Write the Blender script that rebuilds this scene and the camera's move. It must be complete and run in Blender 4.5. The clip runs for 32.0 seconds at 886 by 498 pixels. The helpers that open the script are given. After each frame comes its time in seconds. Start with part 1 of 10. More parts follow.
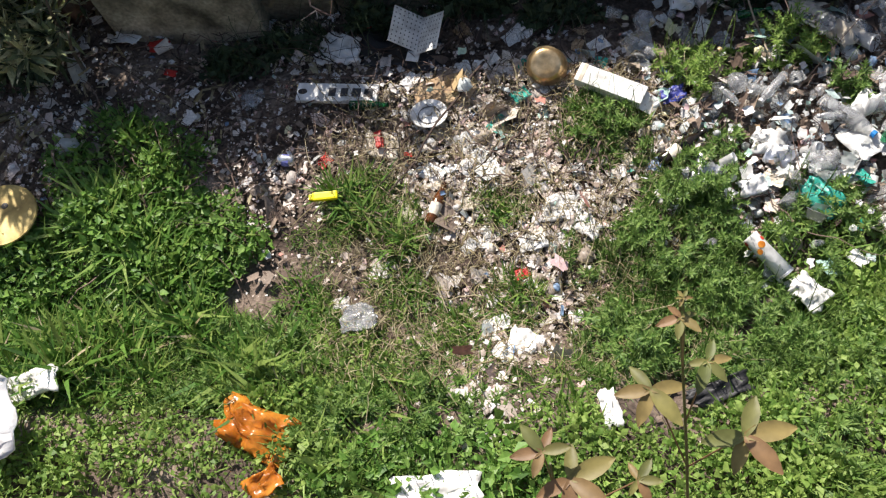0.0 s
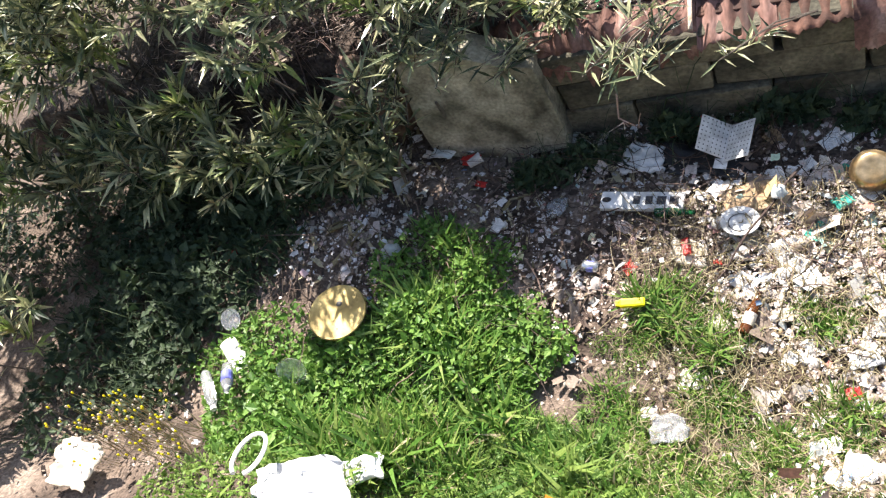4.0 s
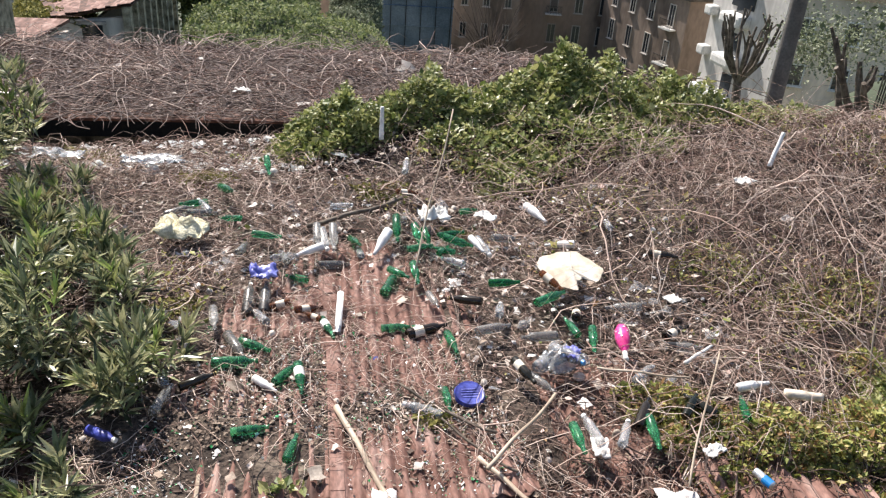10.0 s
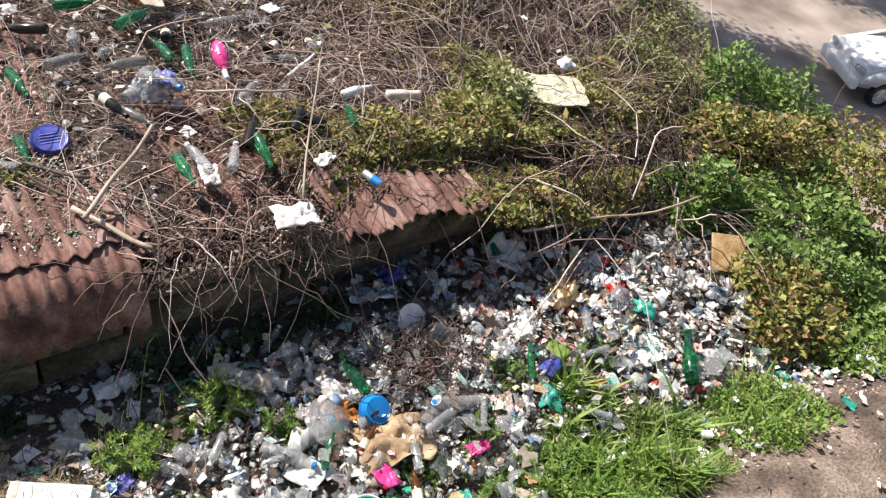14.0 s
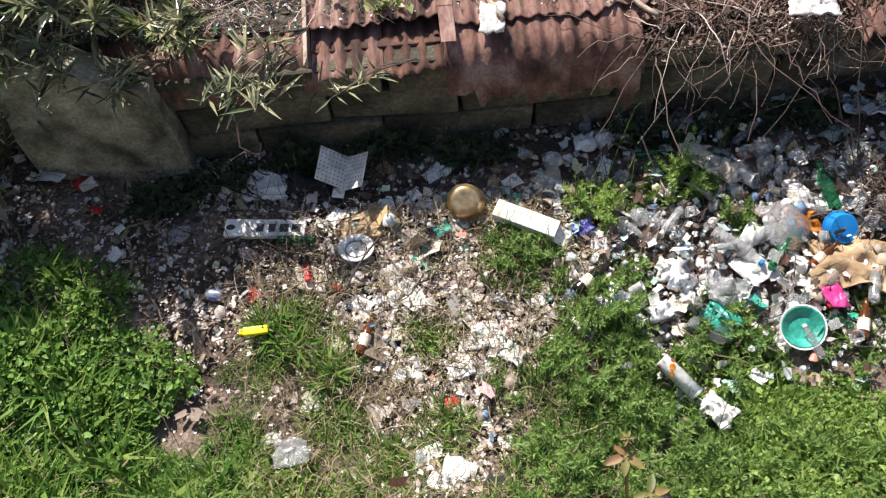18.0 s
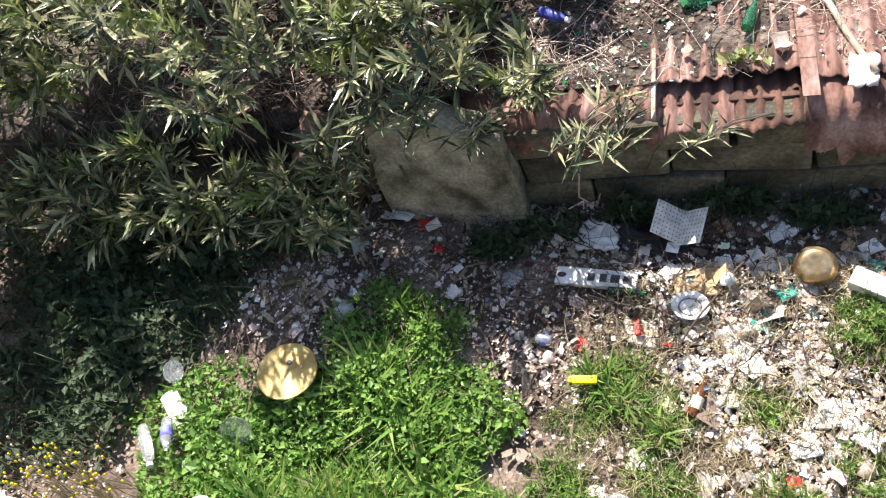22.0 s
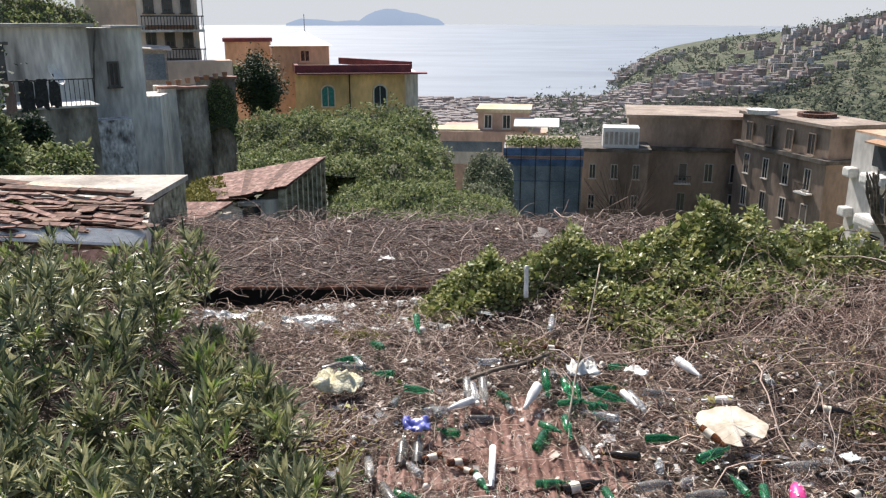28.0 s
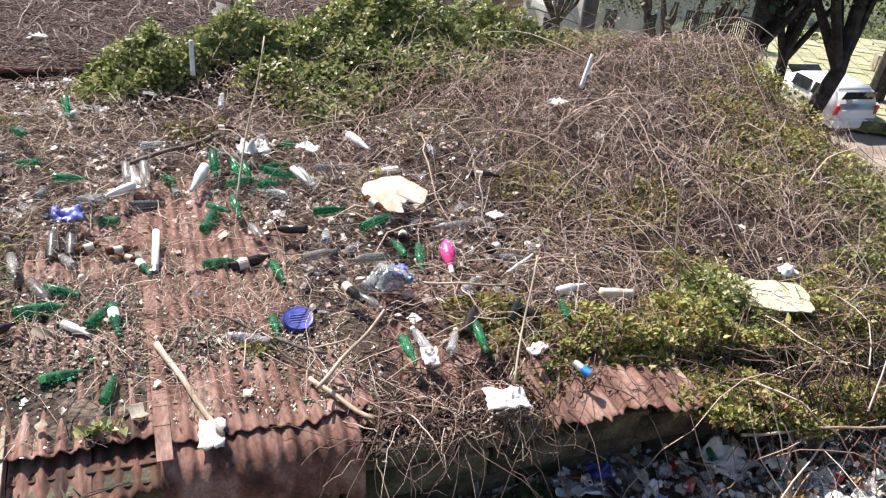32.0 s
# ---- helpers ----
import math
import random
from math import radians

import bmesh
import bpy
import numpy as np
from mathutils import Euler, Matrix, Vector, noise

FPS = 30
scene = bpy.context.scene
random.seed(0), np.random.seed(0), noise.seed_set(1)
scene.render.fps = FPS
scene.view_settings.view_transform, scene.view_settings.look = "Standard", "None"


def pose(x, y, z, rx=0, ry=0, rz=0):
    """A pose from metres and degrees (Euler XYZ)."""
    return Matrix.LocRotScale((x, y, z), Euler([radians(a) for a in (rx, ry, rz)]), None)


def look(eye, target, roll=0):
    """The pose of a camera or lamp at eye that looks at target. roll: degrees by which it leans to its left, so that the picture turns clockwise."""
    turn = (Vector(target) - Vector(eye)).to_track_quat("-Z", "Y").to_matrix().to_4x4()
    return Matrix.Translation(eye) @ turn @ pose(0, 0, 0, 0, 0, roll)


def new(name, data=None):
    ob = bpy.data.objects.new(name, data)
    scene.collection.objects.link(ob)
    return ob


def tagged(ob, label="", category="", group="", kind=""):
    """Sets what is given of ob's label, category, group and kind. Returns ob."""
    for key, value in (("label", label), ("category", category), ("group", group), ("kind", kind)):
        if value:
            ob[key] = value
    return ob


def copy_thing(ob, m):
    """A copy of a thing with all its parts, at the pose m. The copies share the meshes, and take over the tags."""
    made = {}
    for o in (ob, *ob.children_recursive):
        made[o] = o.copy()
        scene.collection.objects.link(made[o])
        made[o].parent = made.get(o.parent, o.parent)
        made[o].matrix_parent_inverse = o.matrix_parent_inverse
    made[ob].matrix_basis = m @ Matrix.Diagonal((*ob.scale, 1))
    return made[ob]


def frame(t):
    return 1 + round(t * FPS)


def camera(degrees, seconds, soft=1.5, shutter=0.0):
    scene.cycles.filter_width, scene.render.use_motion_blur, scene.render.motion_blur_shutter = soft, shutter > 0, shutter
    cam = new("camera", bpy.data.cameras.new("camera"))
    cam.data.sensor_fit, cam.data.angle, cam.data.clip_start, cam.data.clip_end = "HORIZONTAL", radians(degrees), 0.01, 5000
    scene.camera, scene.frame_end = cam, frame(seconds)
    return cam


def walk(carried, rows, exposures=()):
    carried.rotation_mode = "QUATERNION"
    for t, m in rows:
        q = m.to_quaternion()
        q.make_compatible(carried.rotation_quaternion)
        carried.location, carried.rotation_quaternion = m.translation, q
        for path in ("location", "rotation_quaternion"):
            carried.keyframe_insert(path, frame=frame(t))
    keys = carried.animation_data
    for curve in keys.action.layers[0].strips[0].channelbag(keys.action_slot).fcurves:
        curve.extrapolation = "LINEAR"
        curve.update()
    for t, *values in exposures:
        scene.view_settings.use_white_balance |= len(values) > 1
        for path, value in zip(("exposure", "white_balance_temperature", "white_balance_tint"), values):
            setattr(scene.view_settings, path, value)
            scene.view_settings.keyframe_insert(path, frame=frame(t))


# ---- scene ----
cam = camera(57.42, 32.0, soft=1.25)


def view(t, x, y, z, yaw, pitch, roll):
    """A row of the path: the eye, the turn to the left from +y, the pitch upwards and the roll, in degrees."""
    a, b = radians(yaw), radians(pitch)
    eye = Vector((x, y, z))
    return t, look(eye, eye + Vector((-math.sin(a) * math.cos(b), math.cos(a) * math.cos(b), math.sin(b))), roll)


PATH = [
    (0.0, 0.144, 0.086, 3.676, 19.20, -66.26, -21.16),
    (0.5, 0.087, 0.055, 3.718, 21.82, -64.40, -23.47),
    (1.0, 0.029, 0.018, 3.769, 25.70, -61.83, -26.44),
    (1.5, -0.028, 0.031, 3.778, 31.40, -58.62, -31.44),
    (2.0, -0.074, 0.042, 3.803, 35.13, -56.22, -34.60),
    (2.5, -0.081, 0.036, 3.798, 41.17, -53.38, -39.55),
    (4.5, -0.143, 0.072, 3.844, 39.00, -49.49, -36.46),
    (5.0, -0.105, 0.102, 3.882, 26.37, -50.24, -24.97),
    (5.5, -0.106, 0.108, 3.924, 14.35, -47.78, -15.25),
    (6.0, -0.085, 0.100, 3.948, 9.10, -44.37, -10.70),
    (6.5, -0.084, 0.079, 3.972, 5.44, -41.17, -6.97),
    (7.0, -0.073, 0.071, 4.000, 2.42, -38.49, -4.42),
    (7.5, -0.076, 0.054, 4.013, 0.24, -35.71, -2.61),
    (8.0, -0.065, 0.048, 4.020, -1.55, -32.93, -1.17),
    (8.5, -0.058, 0.044, 4.028, -3.34, -30.51, -0.11),
    (9.0, -0.034, 0.038, 4.049, -5.17, -28.76, 1.27),
    (9.5, -0.017, 0.039, 4.051, -7.36, -27.73, 2.77),
    (10.0, 0.027, 0.042, 4.048, -10.34, -27.53, 4.49),
    (10.5, 0.072, 0.056, 4.041, -14.94, -28.20, 5.30),
    (11.0, 0.119, 0.073, 4.012, -19.64, -29.99, 5.97),
    (11.5, 0.142, 0.097, 3.997, -25.53, -31.76, 8.28),
    (12.0, 0.170, 0.091, 3.989, -30.14, -33.02, 9.91),
    (12.5, 0.201, 0.160, 3.925, -35.23, -36.15, 12.45),
    (13.0, 0.248, 0.192, 3.884, -41.18, -38.55, 15.17),
    (13.5, 0.264, 0.185, 3.868, -45.24, -39.48, 16.50),
    (15.5, 0.212, 0.182, 3.881, -30.85, -53.72, 11.57),
    (16.0, 0.195, 0.111, 3.808, -21.87, -56.39, 7.33),
    (16.5, 0.167, 0.114, 3.845, -19.06, -58.09, 6.85),
    (17.0, 0.123, 0.119, 3.838, -10.28, -58.81, 0.67),
    (17.5, 0.082, 0.109, 3.851, -3.38, -59.50, -3.61),
    (18.0, 0.027, 0.111, 3.880, 0.03, -60.15, -5.32),
    (18.5, -0.047, 0.092, 3.902, 5.70, -59.74, -9.77),
    (19.0, -0.074, 0.104, 3.894, 19.42, -57.88, -21.16),
    (19.5, -0.149, 0.103, 3.919, 22.49, -56.93, -23.66),
    (20.0, -0.220, 0.121, 3.933, 19.54, -56.34, -20.51),
    (20.5, -0.266, 0.126, 3.940, 23.84, -54.95, -22.77),
    (21.0, -0.285, 0.137, 3.969, 29.78, -53.29, -26.74),
    (21.5, -0.295, 0.128, 3.948, 32.92, -52.05, -28.85),
    (22.0, -0.299, 0.131, 3.962, 31.27, -51.66, -27.14),
    (22.5, -0.282, 0.154, 3.969, 19.37, -47.22, -17.28),
    (23.0, -0.227, 0.078, 3.890, 7.43, -37.65, -7.31),
    (23.5, -0.222, 0.070, 3.890, 0.50, -32.29, -1.86),
    (24.0, -0.219, 0.051, 3.905, -1.76, -29.29, -0.34),
    (24.5, -0.237, 0.039, 3.894, -0.09, -26.00, 0.01),
    (25.0, -0.251, 0.042, 3.905, 4.19, -22.83, -0.74),
    (25.5, -0.263, 0.014, 3.920, 7.75, -20.52, -1.33),
    (27.5, -0.173, -0.090, 3.940, 4.21, -15.87, -0.62),
    (28.0, -0.138, -0.092, 3.944, 0.00, -15.77, -0.00),
    (28.5, -0.080, -0.090, 3.951, -5.29, -15.33, 0.66),
    (29.0, -0.030, -0.092, 3.942, -9.43, -15.08, 1.34),
    (29.5, 0.021, -0.098, 3.934, -13.58, -15.51, 2.09),
    (30.0, 0.068, -0.104, 3.932, -17.48, -16.56, 2.69),
    (30.5, 0.113, -0.093, 3.910, -20.51, -18.81, 3.39),
    (31.0, 0.129, -0.074, 3.886, -21.58, -22.45, 4.68),
    (31.5, 0.139, -0.065, 3.862, -22.09, -26.32, 6.19),
    (32.0, 0.160, -0.063, 3.837, -23.22, -29.60, 6.65),
]
walk(cam, [view(*row) for row in PATH], [(0.0, 0.55), (1.0, 0.78), (2.0, 1.03), (5.0, 1.50), (6.0, 1.08), (7.0, 0.88), (9.0, 0.88), (11.0, 0.73), (12.0, 0.68), (13.0, 0.58), (16.0, 0.57), (17.0, 0.53), (18.0, 0.68), (19.0, 0.83), (20.0, 1.25), (22.0, 1.38), (23.0, 1.18), (24.0, 0.88), (25.5, 0.93), (28.0, 0.63), (29.0, 0.55), (30.0, 0.75), (32.0, 0.83)])
# ---- sky and sun ----
SUN_AZ, SUN_EL = -24.0, 49.5      # degrees right of +y, degrees above the horizon
world = bpy.data.worlds.new("sky")
scene.world = world
world.use_nodes = True
wn = world.node_tree.nodes
sky = wn.new("ShaderNodeTexSky")
sky.sky_type = "NISHITA"
sky.sun_disc = False
sky.sun_elevation = radians(SUN_EL)
sky.sun_rotation = radians(SUN_AZ)
sky.air_density, sky.dust_density, sky.ozone_density = 1.0, 1.6, 1.0
wn["Background"].inputs["Strength"].default_value = 0.092
world.node_tree.links.new(sky.outputs[0], wn["Background"].inputs["Color"])
sun = new("sun", bpy.data.lights.new("sun", "SUN"))
sun.data.energy, sun.data.angle, sun.data.color = 5.0, radians(0.6), (1.0, 0.925, 0.855)
sa, se = radians(SUN_AZ), radians(SUN_EL)
sun.matrix_world = look((0, 0, 60), (-math.sin(sa) * math.cos(se), -math.cos(sa) * math.cos(se), 60 - math.sin(se)))

# a plain bank of bright haze behind the bay and the hills
HAZE = bpy.data.materials.new("haze_sky")
HAZE.use_nodes = True
hn = HAZE.node_tree.nodes
he = hn.new("ShaderNodeEmission")
he.inputs["Color"].default_value, he.inputs["Strength"].default_value = (0.8, 0.83, 0.88, 1), 0.55
HAZE.node_tree.links.new(he.outputs[0], hn["Material Output"].inputs["Surface"])
bm = bmesh.new()
lo_, hi_ = [], []
for k in range(41):
    a = radians(-75 + k * 4.0)
    lo_.append(bm.verts.new((4735 * math.sin(a), 4735 * math.cos(a), -40)))
    hi_.append(bm.verts.new((4980 * math.sin(a), 4980 * math.cos(a), 190)))
for k in range(40):
    bm.faces.new((lo_[k], lo_[k + 1], hi_[k + 1], hi_[k]))
me = bpy.data.meshes.new("backdrop_sky")
bm.to_mesh(me)
bm.free()
me.materials.append(HAZE)
tagged(new("backdrop_sky", me), "pale hazy sky over the horizon of the bay", "sky", kind="structure")

# ---- shapes of the land ----


def ss(a, b, x):
    t = np.clip((np.asarray(x, float) - a) / (b - a), 0, 1)
    return t * t * (3 - 2 * t)


def lot_z(x, y):
    """The littered lot below the parapet."""
    return 0.30 * ss(-1.3, -3.0, x) + 0.42 * ss(1.35, 0.5, y) + 0.14 * ss(1.2, 3.0, x) * ss(1.2, 2.2, y)


def roof_z(x, y):
    """The buried shed roof and the bramble mound on it."""
    z = 0.74 + 0.02 * (np.asarray(y, float) - 3.0) * ss(3, 9, y)
    z = z + 0.26 * ss(1.8, 3.4, x) * ss(4.9, 6.6, y)
    z = z + 0.30 * ss(3.6, 5.4, x) * ss(6.0, 8.0, y)
    z = z + 0.30 * ss(-0.5, 1.5, x) * ss(4.6, 2.8, x) * ss(7.2, 9.0, y)
    z = z - 0.5 * ss(4.0, 5.8, x) * ss(7.8, 9.3, y) - 0.28 * ss(0.2, -0.8, x) * ss(7.4, 8.8, y)
    z = z - 0.34 * ss(2.6, 5.0, x) * ss(5.4, 3.8, y)
    return z - 0.35 * ss(6.0, 8.2, x) * ss(8.5, 3.5, y)


RIDGE_AZ = (-180, -60, -40, 6, 8, 10, 14, 20, 24, 28, 36, 45, 60, 180)
RIDGE_EL = (-3, -3, -9, -6.6, -5.5, -4.7, -2.7, -1.25, -0.5, 0.4, 0.9, 1.5, 1.5, -3)


def land_z(x, y):
    """The whole ground: the lot, the road beside it, the valley, the town and the hill over the bay."""
    x, y = np.asarray(x, float), np.asarray(y, float)
    d, az = np.hypot(x, y), np.degrees(np.arctan2(x, y))
    near = lot_z(x, y) + 1.9 * ss(0.1, -1.2, y) - 0.6 * ss(5, 9, y) - 1.2 * ss(9.5, 13, y)
    near = near * ss(9.2, 7.2, x) + (-3.84) * ss(7.2, 9.2, x)
    far = np.interp(d, (0, 12, 20, 30, 40, 60, 90, 150, 300, 600, 1000, 1120, 5000), (-1.0, -1.4, -2.4, -4.4, -7.5, -14, -25, -38, -58, -80, -94, -104, -140))
    crest = 3.9 + 1500 * np.tan(np.radians(np.interp(az, RIDGE_AZ, RIDGE_EL)))
    rise = ss(480, 1500, d) * np.maximum(crest + 110, 0) * ss(5, 12, az)
    ravine = ss(12, 24, az) * np.exp(-((d - 620) / 160.0) ** 2) * -8
    far = far + rise * 0.96 + ravine
    right = ss(31, 40, az) * ss(70, 35, d)
    far = far * (1 - right) + (-3.87) * right
    k = ss(11, 24, d)
    return near * (1 - k) + far * k


def at(az, d, el=None):
    """A place by its bearing right of +y and its distance; with el, at that elevation seen from the eye."""
    a = radians(az)
    p = Vector((d * math.sin(a), d * math.cos(a), 0))
    p.z = float(land_z(p.x, p.y)) if el is None else 3.93 + d * math.tan(radians(el))
    return p
# ---- materials ----


def mat(name, cols, rough=0.7, metal=0.0, scale=6.0, var=0.35, fine=70.0, bump=0.25, by="noise", spec=0.4, thin=0.0,
        glass=0.0, stops=None, grain=0.25, stretch=(1, 1, 1), alpha=1.0, dist=0.01):
    """A surface. cols: colours run through by broad noise ("noise"), by piece ("island") or by object ("object"); a fine grain and a bump lie over them."""
    m = bpy.data.materials.new(name)
    m.use_nodes = True
    nt = m.node_tree
    n, ln = nt.nodes, nt.links
    b = n["Principled BSDF"]
    b.inputs["Roughness"].default_value = rough
    b.inputs["Metallic"].default_value = metal
    b.inputs["Specular IOR Level"].default_value = spec
    tc = n.new("ShaderNodeTexCoord")
    mp = n.new("ShaderNodeMapping")
    mp.inputs["Scale"].default_value = stretch
    ln.new(tc.outputs["Object"], mp.inputs[0])
    broad = n.new("ShaderNodeTexNoise")
    broad.inputs["Scale"].default_value, broad.inputs["Detail"].default_value = scale, 5
    ln.new(mp.outputs[0], broad.inputs["Vector"])
    small = n.new("ShaderNodeTexNoise")
    small.inputs["Scale"].default_value, small.inputs["Detail"].default_value = fine, 3
    ln.new(mp.outputs[0], small.inputs["Vector"])
    ramp = n.new("ShaderNodeValToRGB")
    el = ramp.color_ramp.elements
    pos = stops or [(i + 0.5) / len(cols) if by == "noise" else i / len(cols) for i in range(len(cols))]
    if by == "noise" and not stops:
        pos = [0.5 + (p - 0.5) * 0.55 for p in pos]
    while len(el) < len(cols):
        el.new(0.5)
    for e, p, c in zip(el, pos, cols):
        e.position, e.color = p, (*c, 1)
    if by == "noise":
        ln.new(broad.outputs["Fac"], ramp.inputs[0])
    elif by == "island":
        ramp.color_ramp.interpolation = "CONSTANT" if len(cols) > 4 else "LINEAR"
        g = n.new("ShaderNodeNewGeometry")
        ln.new(g.outputs["Random Per Island"], ramp.inputs[0])
    else:
        ramp.color_ramp.interpolation = "CONSTANT" if len(cols) > 4 else "LINEAR"
        g = n.new("ShaderNodeObjectInfo")
        ln.new(g.outputs["Random"], ramp.inputs[0])
    # the grain darkens and lightens the colour a little at the fine scale
    mr = n.new("ShaderNodeMapRange")
    mr.inputs[1].default_value, mr.inputs[2].default_value = 0.3, 0.7
    mr.inputs[3].default_value, mr.inputs[4].default_value = 1 - grain, 1 + grain * 0.6
    ln.new(small.outputs["Fac"], mr.inputs[0])
    mr2 = n.new("ShaderNodeMapRange")
    mr2.inputs[1].default_value, mr2.inputs[2].default_value = 0.3, 0.7
    mr2.inputs[3].default_value, mr2.inputs[4].default_value = 1 - var * 0.5, 1 + var * 0.3
    ln.new(broad.outputs["Fac"], mr2.inputs[0])
    mul = n.new("ShaderNodeMath")
    mul.operation = "MULTIPLY"
    ln.new(mr.outputs[0], mul.inputs[0])
    ln.new(mr2.outputs[0], mul.inputs[1])
    mix = n.new("ShaderNodeVectorMath")
    mix.operation = "SCALE"
    ln.new(ramp.outputs[0], mix.inputs[0])
    ln.new(mul.outputs[0], mix.inputs["Scale"])
    ln.new(mix.outputs[0], b.inputs["Base Color"])
    if bump:
        bp = n.new("ShaderNodeBump")
        bp.inputs["Strength"].default_value, bp.inputs["Distance"].default_value = bump, dist
        ln.new(small.outputs["Fac"], bp.inputs["Height"])
        ln.new(bp.outputs[0], b.inputs["Normal"])
    if glass:
        b.inputs["Transmission Weight"].default_value = glass
        b.inputs["IOR"].default_value = 1.45
    if thin:
        tr = n.new("ShaderNodeBsdfTranslucent")
        ln.new(mix.outputs[0], tr.inputs["Color"])
        ms = n.new("ShaderNodeMixShader")
        ms.inputs[0].default_value = thin
        ln.new(b.outputs[0], ms.inputs[1])
        ln.new(tr.outputs[0], ms.inputs[2])
        ln.new(ms.outputs[0], n["Material Output"].inputs["Surface"])
    return m


SOIL = mat("soil", [(0.08, 0.058, 0.044), (0.175, 0.13, 0.1), (0.3, 0.235, 0.185)], 0.95, scale=3.2, fine=55, bump=0.8, dist=0.02, grain=0.5)
# soil deepened in colour for the shadows between the canes above it
LITTERSOIL = mat("litter_soil", [(0.03, 0.022, 0.017), (0.075, 0.054, 0.042), (0.17, 0.135, 0.105)], 0.95, scale=5, fine=38, bump=0.9, dist=0.03, grain=0.7)
FARLAND = mat("far_land", [(0.045, 0.06, 0.032), (0.075, 0.09, 0.05), (0.14, 0.13, 0.095)], 0.95, scale=0.05, fine=0.8, bump=0.2)
ASPHALT = mat("asphalt", [(0.21, 0.165, 0.135), (0.33, 0.27, 0.225), (0.42, 0.35, 0.3)], 0.9, scale=0.7, fine=60, bump=0.3, grain=0.2)
RUST = mat("rust", [(0.065, 0.036, 0.029), (0.16, 0.078, 0.058), (0.245, 0.138, 0.11), (0.33, 0.225, 0.19)], 0.82, 0.05, scale=7, fine=60, bump=0.35, grain=0.35, stretch=(1, 0.35, 1))
RUSTDARK = mat("rust_dark", [(0.045, 0.025, 0.02), (0.1, 0.05, 0.035), (0.2, 0.1, 0.07)], 0.85, 0.05, scale=6, fine=60, bump=0.35)
# base colour lowered to carry the deep shade under the eaves
STONE = mat("wall_stone", [(0.045, 0.042, 0.03), (0.11, 0.1, 0.07), (0.22, 0.2, 0.14)], 0.92, scale=4, fine=45, bump=0.6, dist=0.015, grain=0.4)
CONCRETE = mat("old_concrete", [(0.1, 0.09, 0.06), (0.32, 0.29, 0.21), (0.48, 0.44, 0.335)], 0.92, scale=5, fine=50, bump=0.5, grain=0.35)
BRICKRUB = mat("rubble", [(0.14, 0.08, 0.06), (0.24, 0.15, 0.11), (0.3, 0.22, 0.17)], 0.95, scale=9, fine=50, bump=0.7)
CANE = mat("dry_cane", [(0.07, 0.038, 0.03), (0.24, 0.145, 0.115), (0.4, 0.275, 0.22), (0.66, 0.54, 0.46)], 0.75, by="island", scale=9, fine=90, bump=0.3)
# dark cane; as the under-layer it carries the shade of the gaps
CANEDARK = mat("old_cane", [(0.025, 0.017, 0.014), (0.075, 0.05, 0.04), (0.18, 0.125, 0.1)], 0.85, by="island", scale=9, fine=90, bump=0.2)
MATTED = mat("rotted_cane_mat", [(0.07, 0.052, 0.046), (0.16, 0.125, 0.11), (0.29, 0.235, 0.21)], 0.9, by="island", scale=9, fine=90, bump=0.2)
BARK = mat("bark", [(0.06, 0.05, 0.04), (0.14, 0.115, 0.09), (0.2, 0.17, 0.14)], 0.9, scale=6, fine=40, bump=0.7)
WOOD = mat("weathered_wood", [(0.3, 0.22, 0.15), (0.45, 0.36, 0.27), (0.56, 0.48, 0.38)], 0.7, scale=9, fine=70, bump=0.3, stretch=(1, 1, 0.15))
OLEANDER = mat("oleander_leaf", [(0.026, 0.042, 0.024), (0.092, 0.125, 0.064), (0.215, 0.25, 0.12), (0.5, 0.49, 0.28)], 0.32, by="island", thin=0.2, bump=0.0, spec=0.45)
OLEYOUNG = mat("oleander_young_leaf", [(0.15, 0.24, 0.06), (0.27, 0.36, 0.1), (0.42, 0.44, 0.17)], 0.45, by="island", thin=0.28, bump=0.0)
GRASS = mat("grass_blade", [(0.055, 0.13, 0.022), (0.1, 0.22, 0.035), (0.17, 0.31, 0.06), (0.27, 0.37, 0.09)], 0.42, by="island", thin=0.3, bump=0.0)
HERB = mat("herb_leaf", [(0.07, 0.165, 0.025), (0.135, 0.275, 0.045), (0.22, 0.37, 0.075)], 0.5, by="island", thin=0.3, bump=0.0)
WEED = mat("weed_leaf", [(0.1, 0.19, 0.03), (0.18, 0.31, 0.055), (0.3, 0.42, 0.1)], 0.55, by="island", thin=0.3, bump=0.0)
DRYGRASS = mat("dry_grass", [(0.22, 0.18, 0.09), (0.36, 0.3, 0.16), (0.5, 0.43, 0.27)], 0.75, by="island", thin=0.2, bump=0.0)
IVY = mat("hedge_leaf", [(0.08, 0.115, 0.03), (0.16, 0.2, 0.055), (0.28, 0.31, 0.1), (0.43, 0.43, 0.18)], 0.4, by="island", thin=0.28, bump=0.0)
BUSHLEAF = mat("fresh_bramble_leaf", [(0.07, 0.13, 0.03), (0.15, 0.25, 0.055), (0.26, 0.37, 0.095)], 0.45, by="island", thin=0.28, bump=0.0)
YELLEAF = mat("yellow_green_leaf", [(0.11, 0.135, 0.035), (0.24, 0.27, 0.065), (0.4, 0.41, 0.11), (0.48, 0.42, 0.15), (0.33, 0.2, 0.09)], 0.5, by="island", thin=0.3, bump=0.0)
HILLLEAF = mat("hill_leaf", [(0.045, 0.07, 0.03), (0.11, 0.155, 0.055), (0.2, 0.25, 0.09), (0.32, 0.35, 0.15)], 0.7, by="island", thin=0.3, bump=0.0)
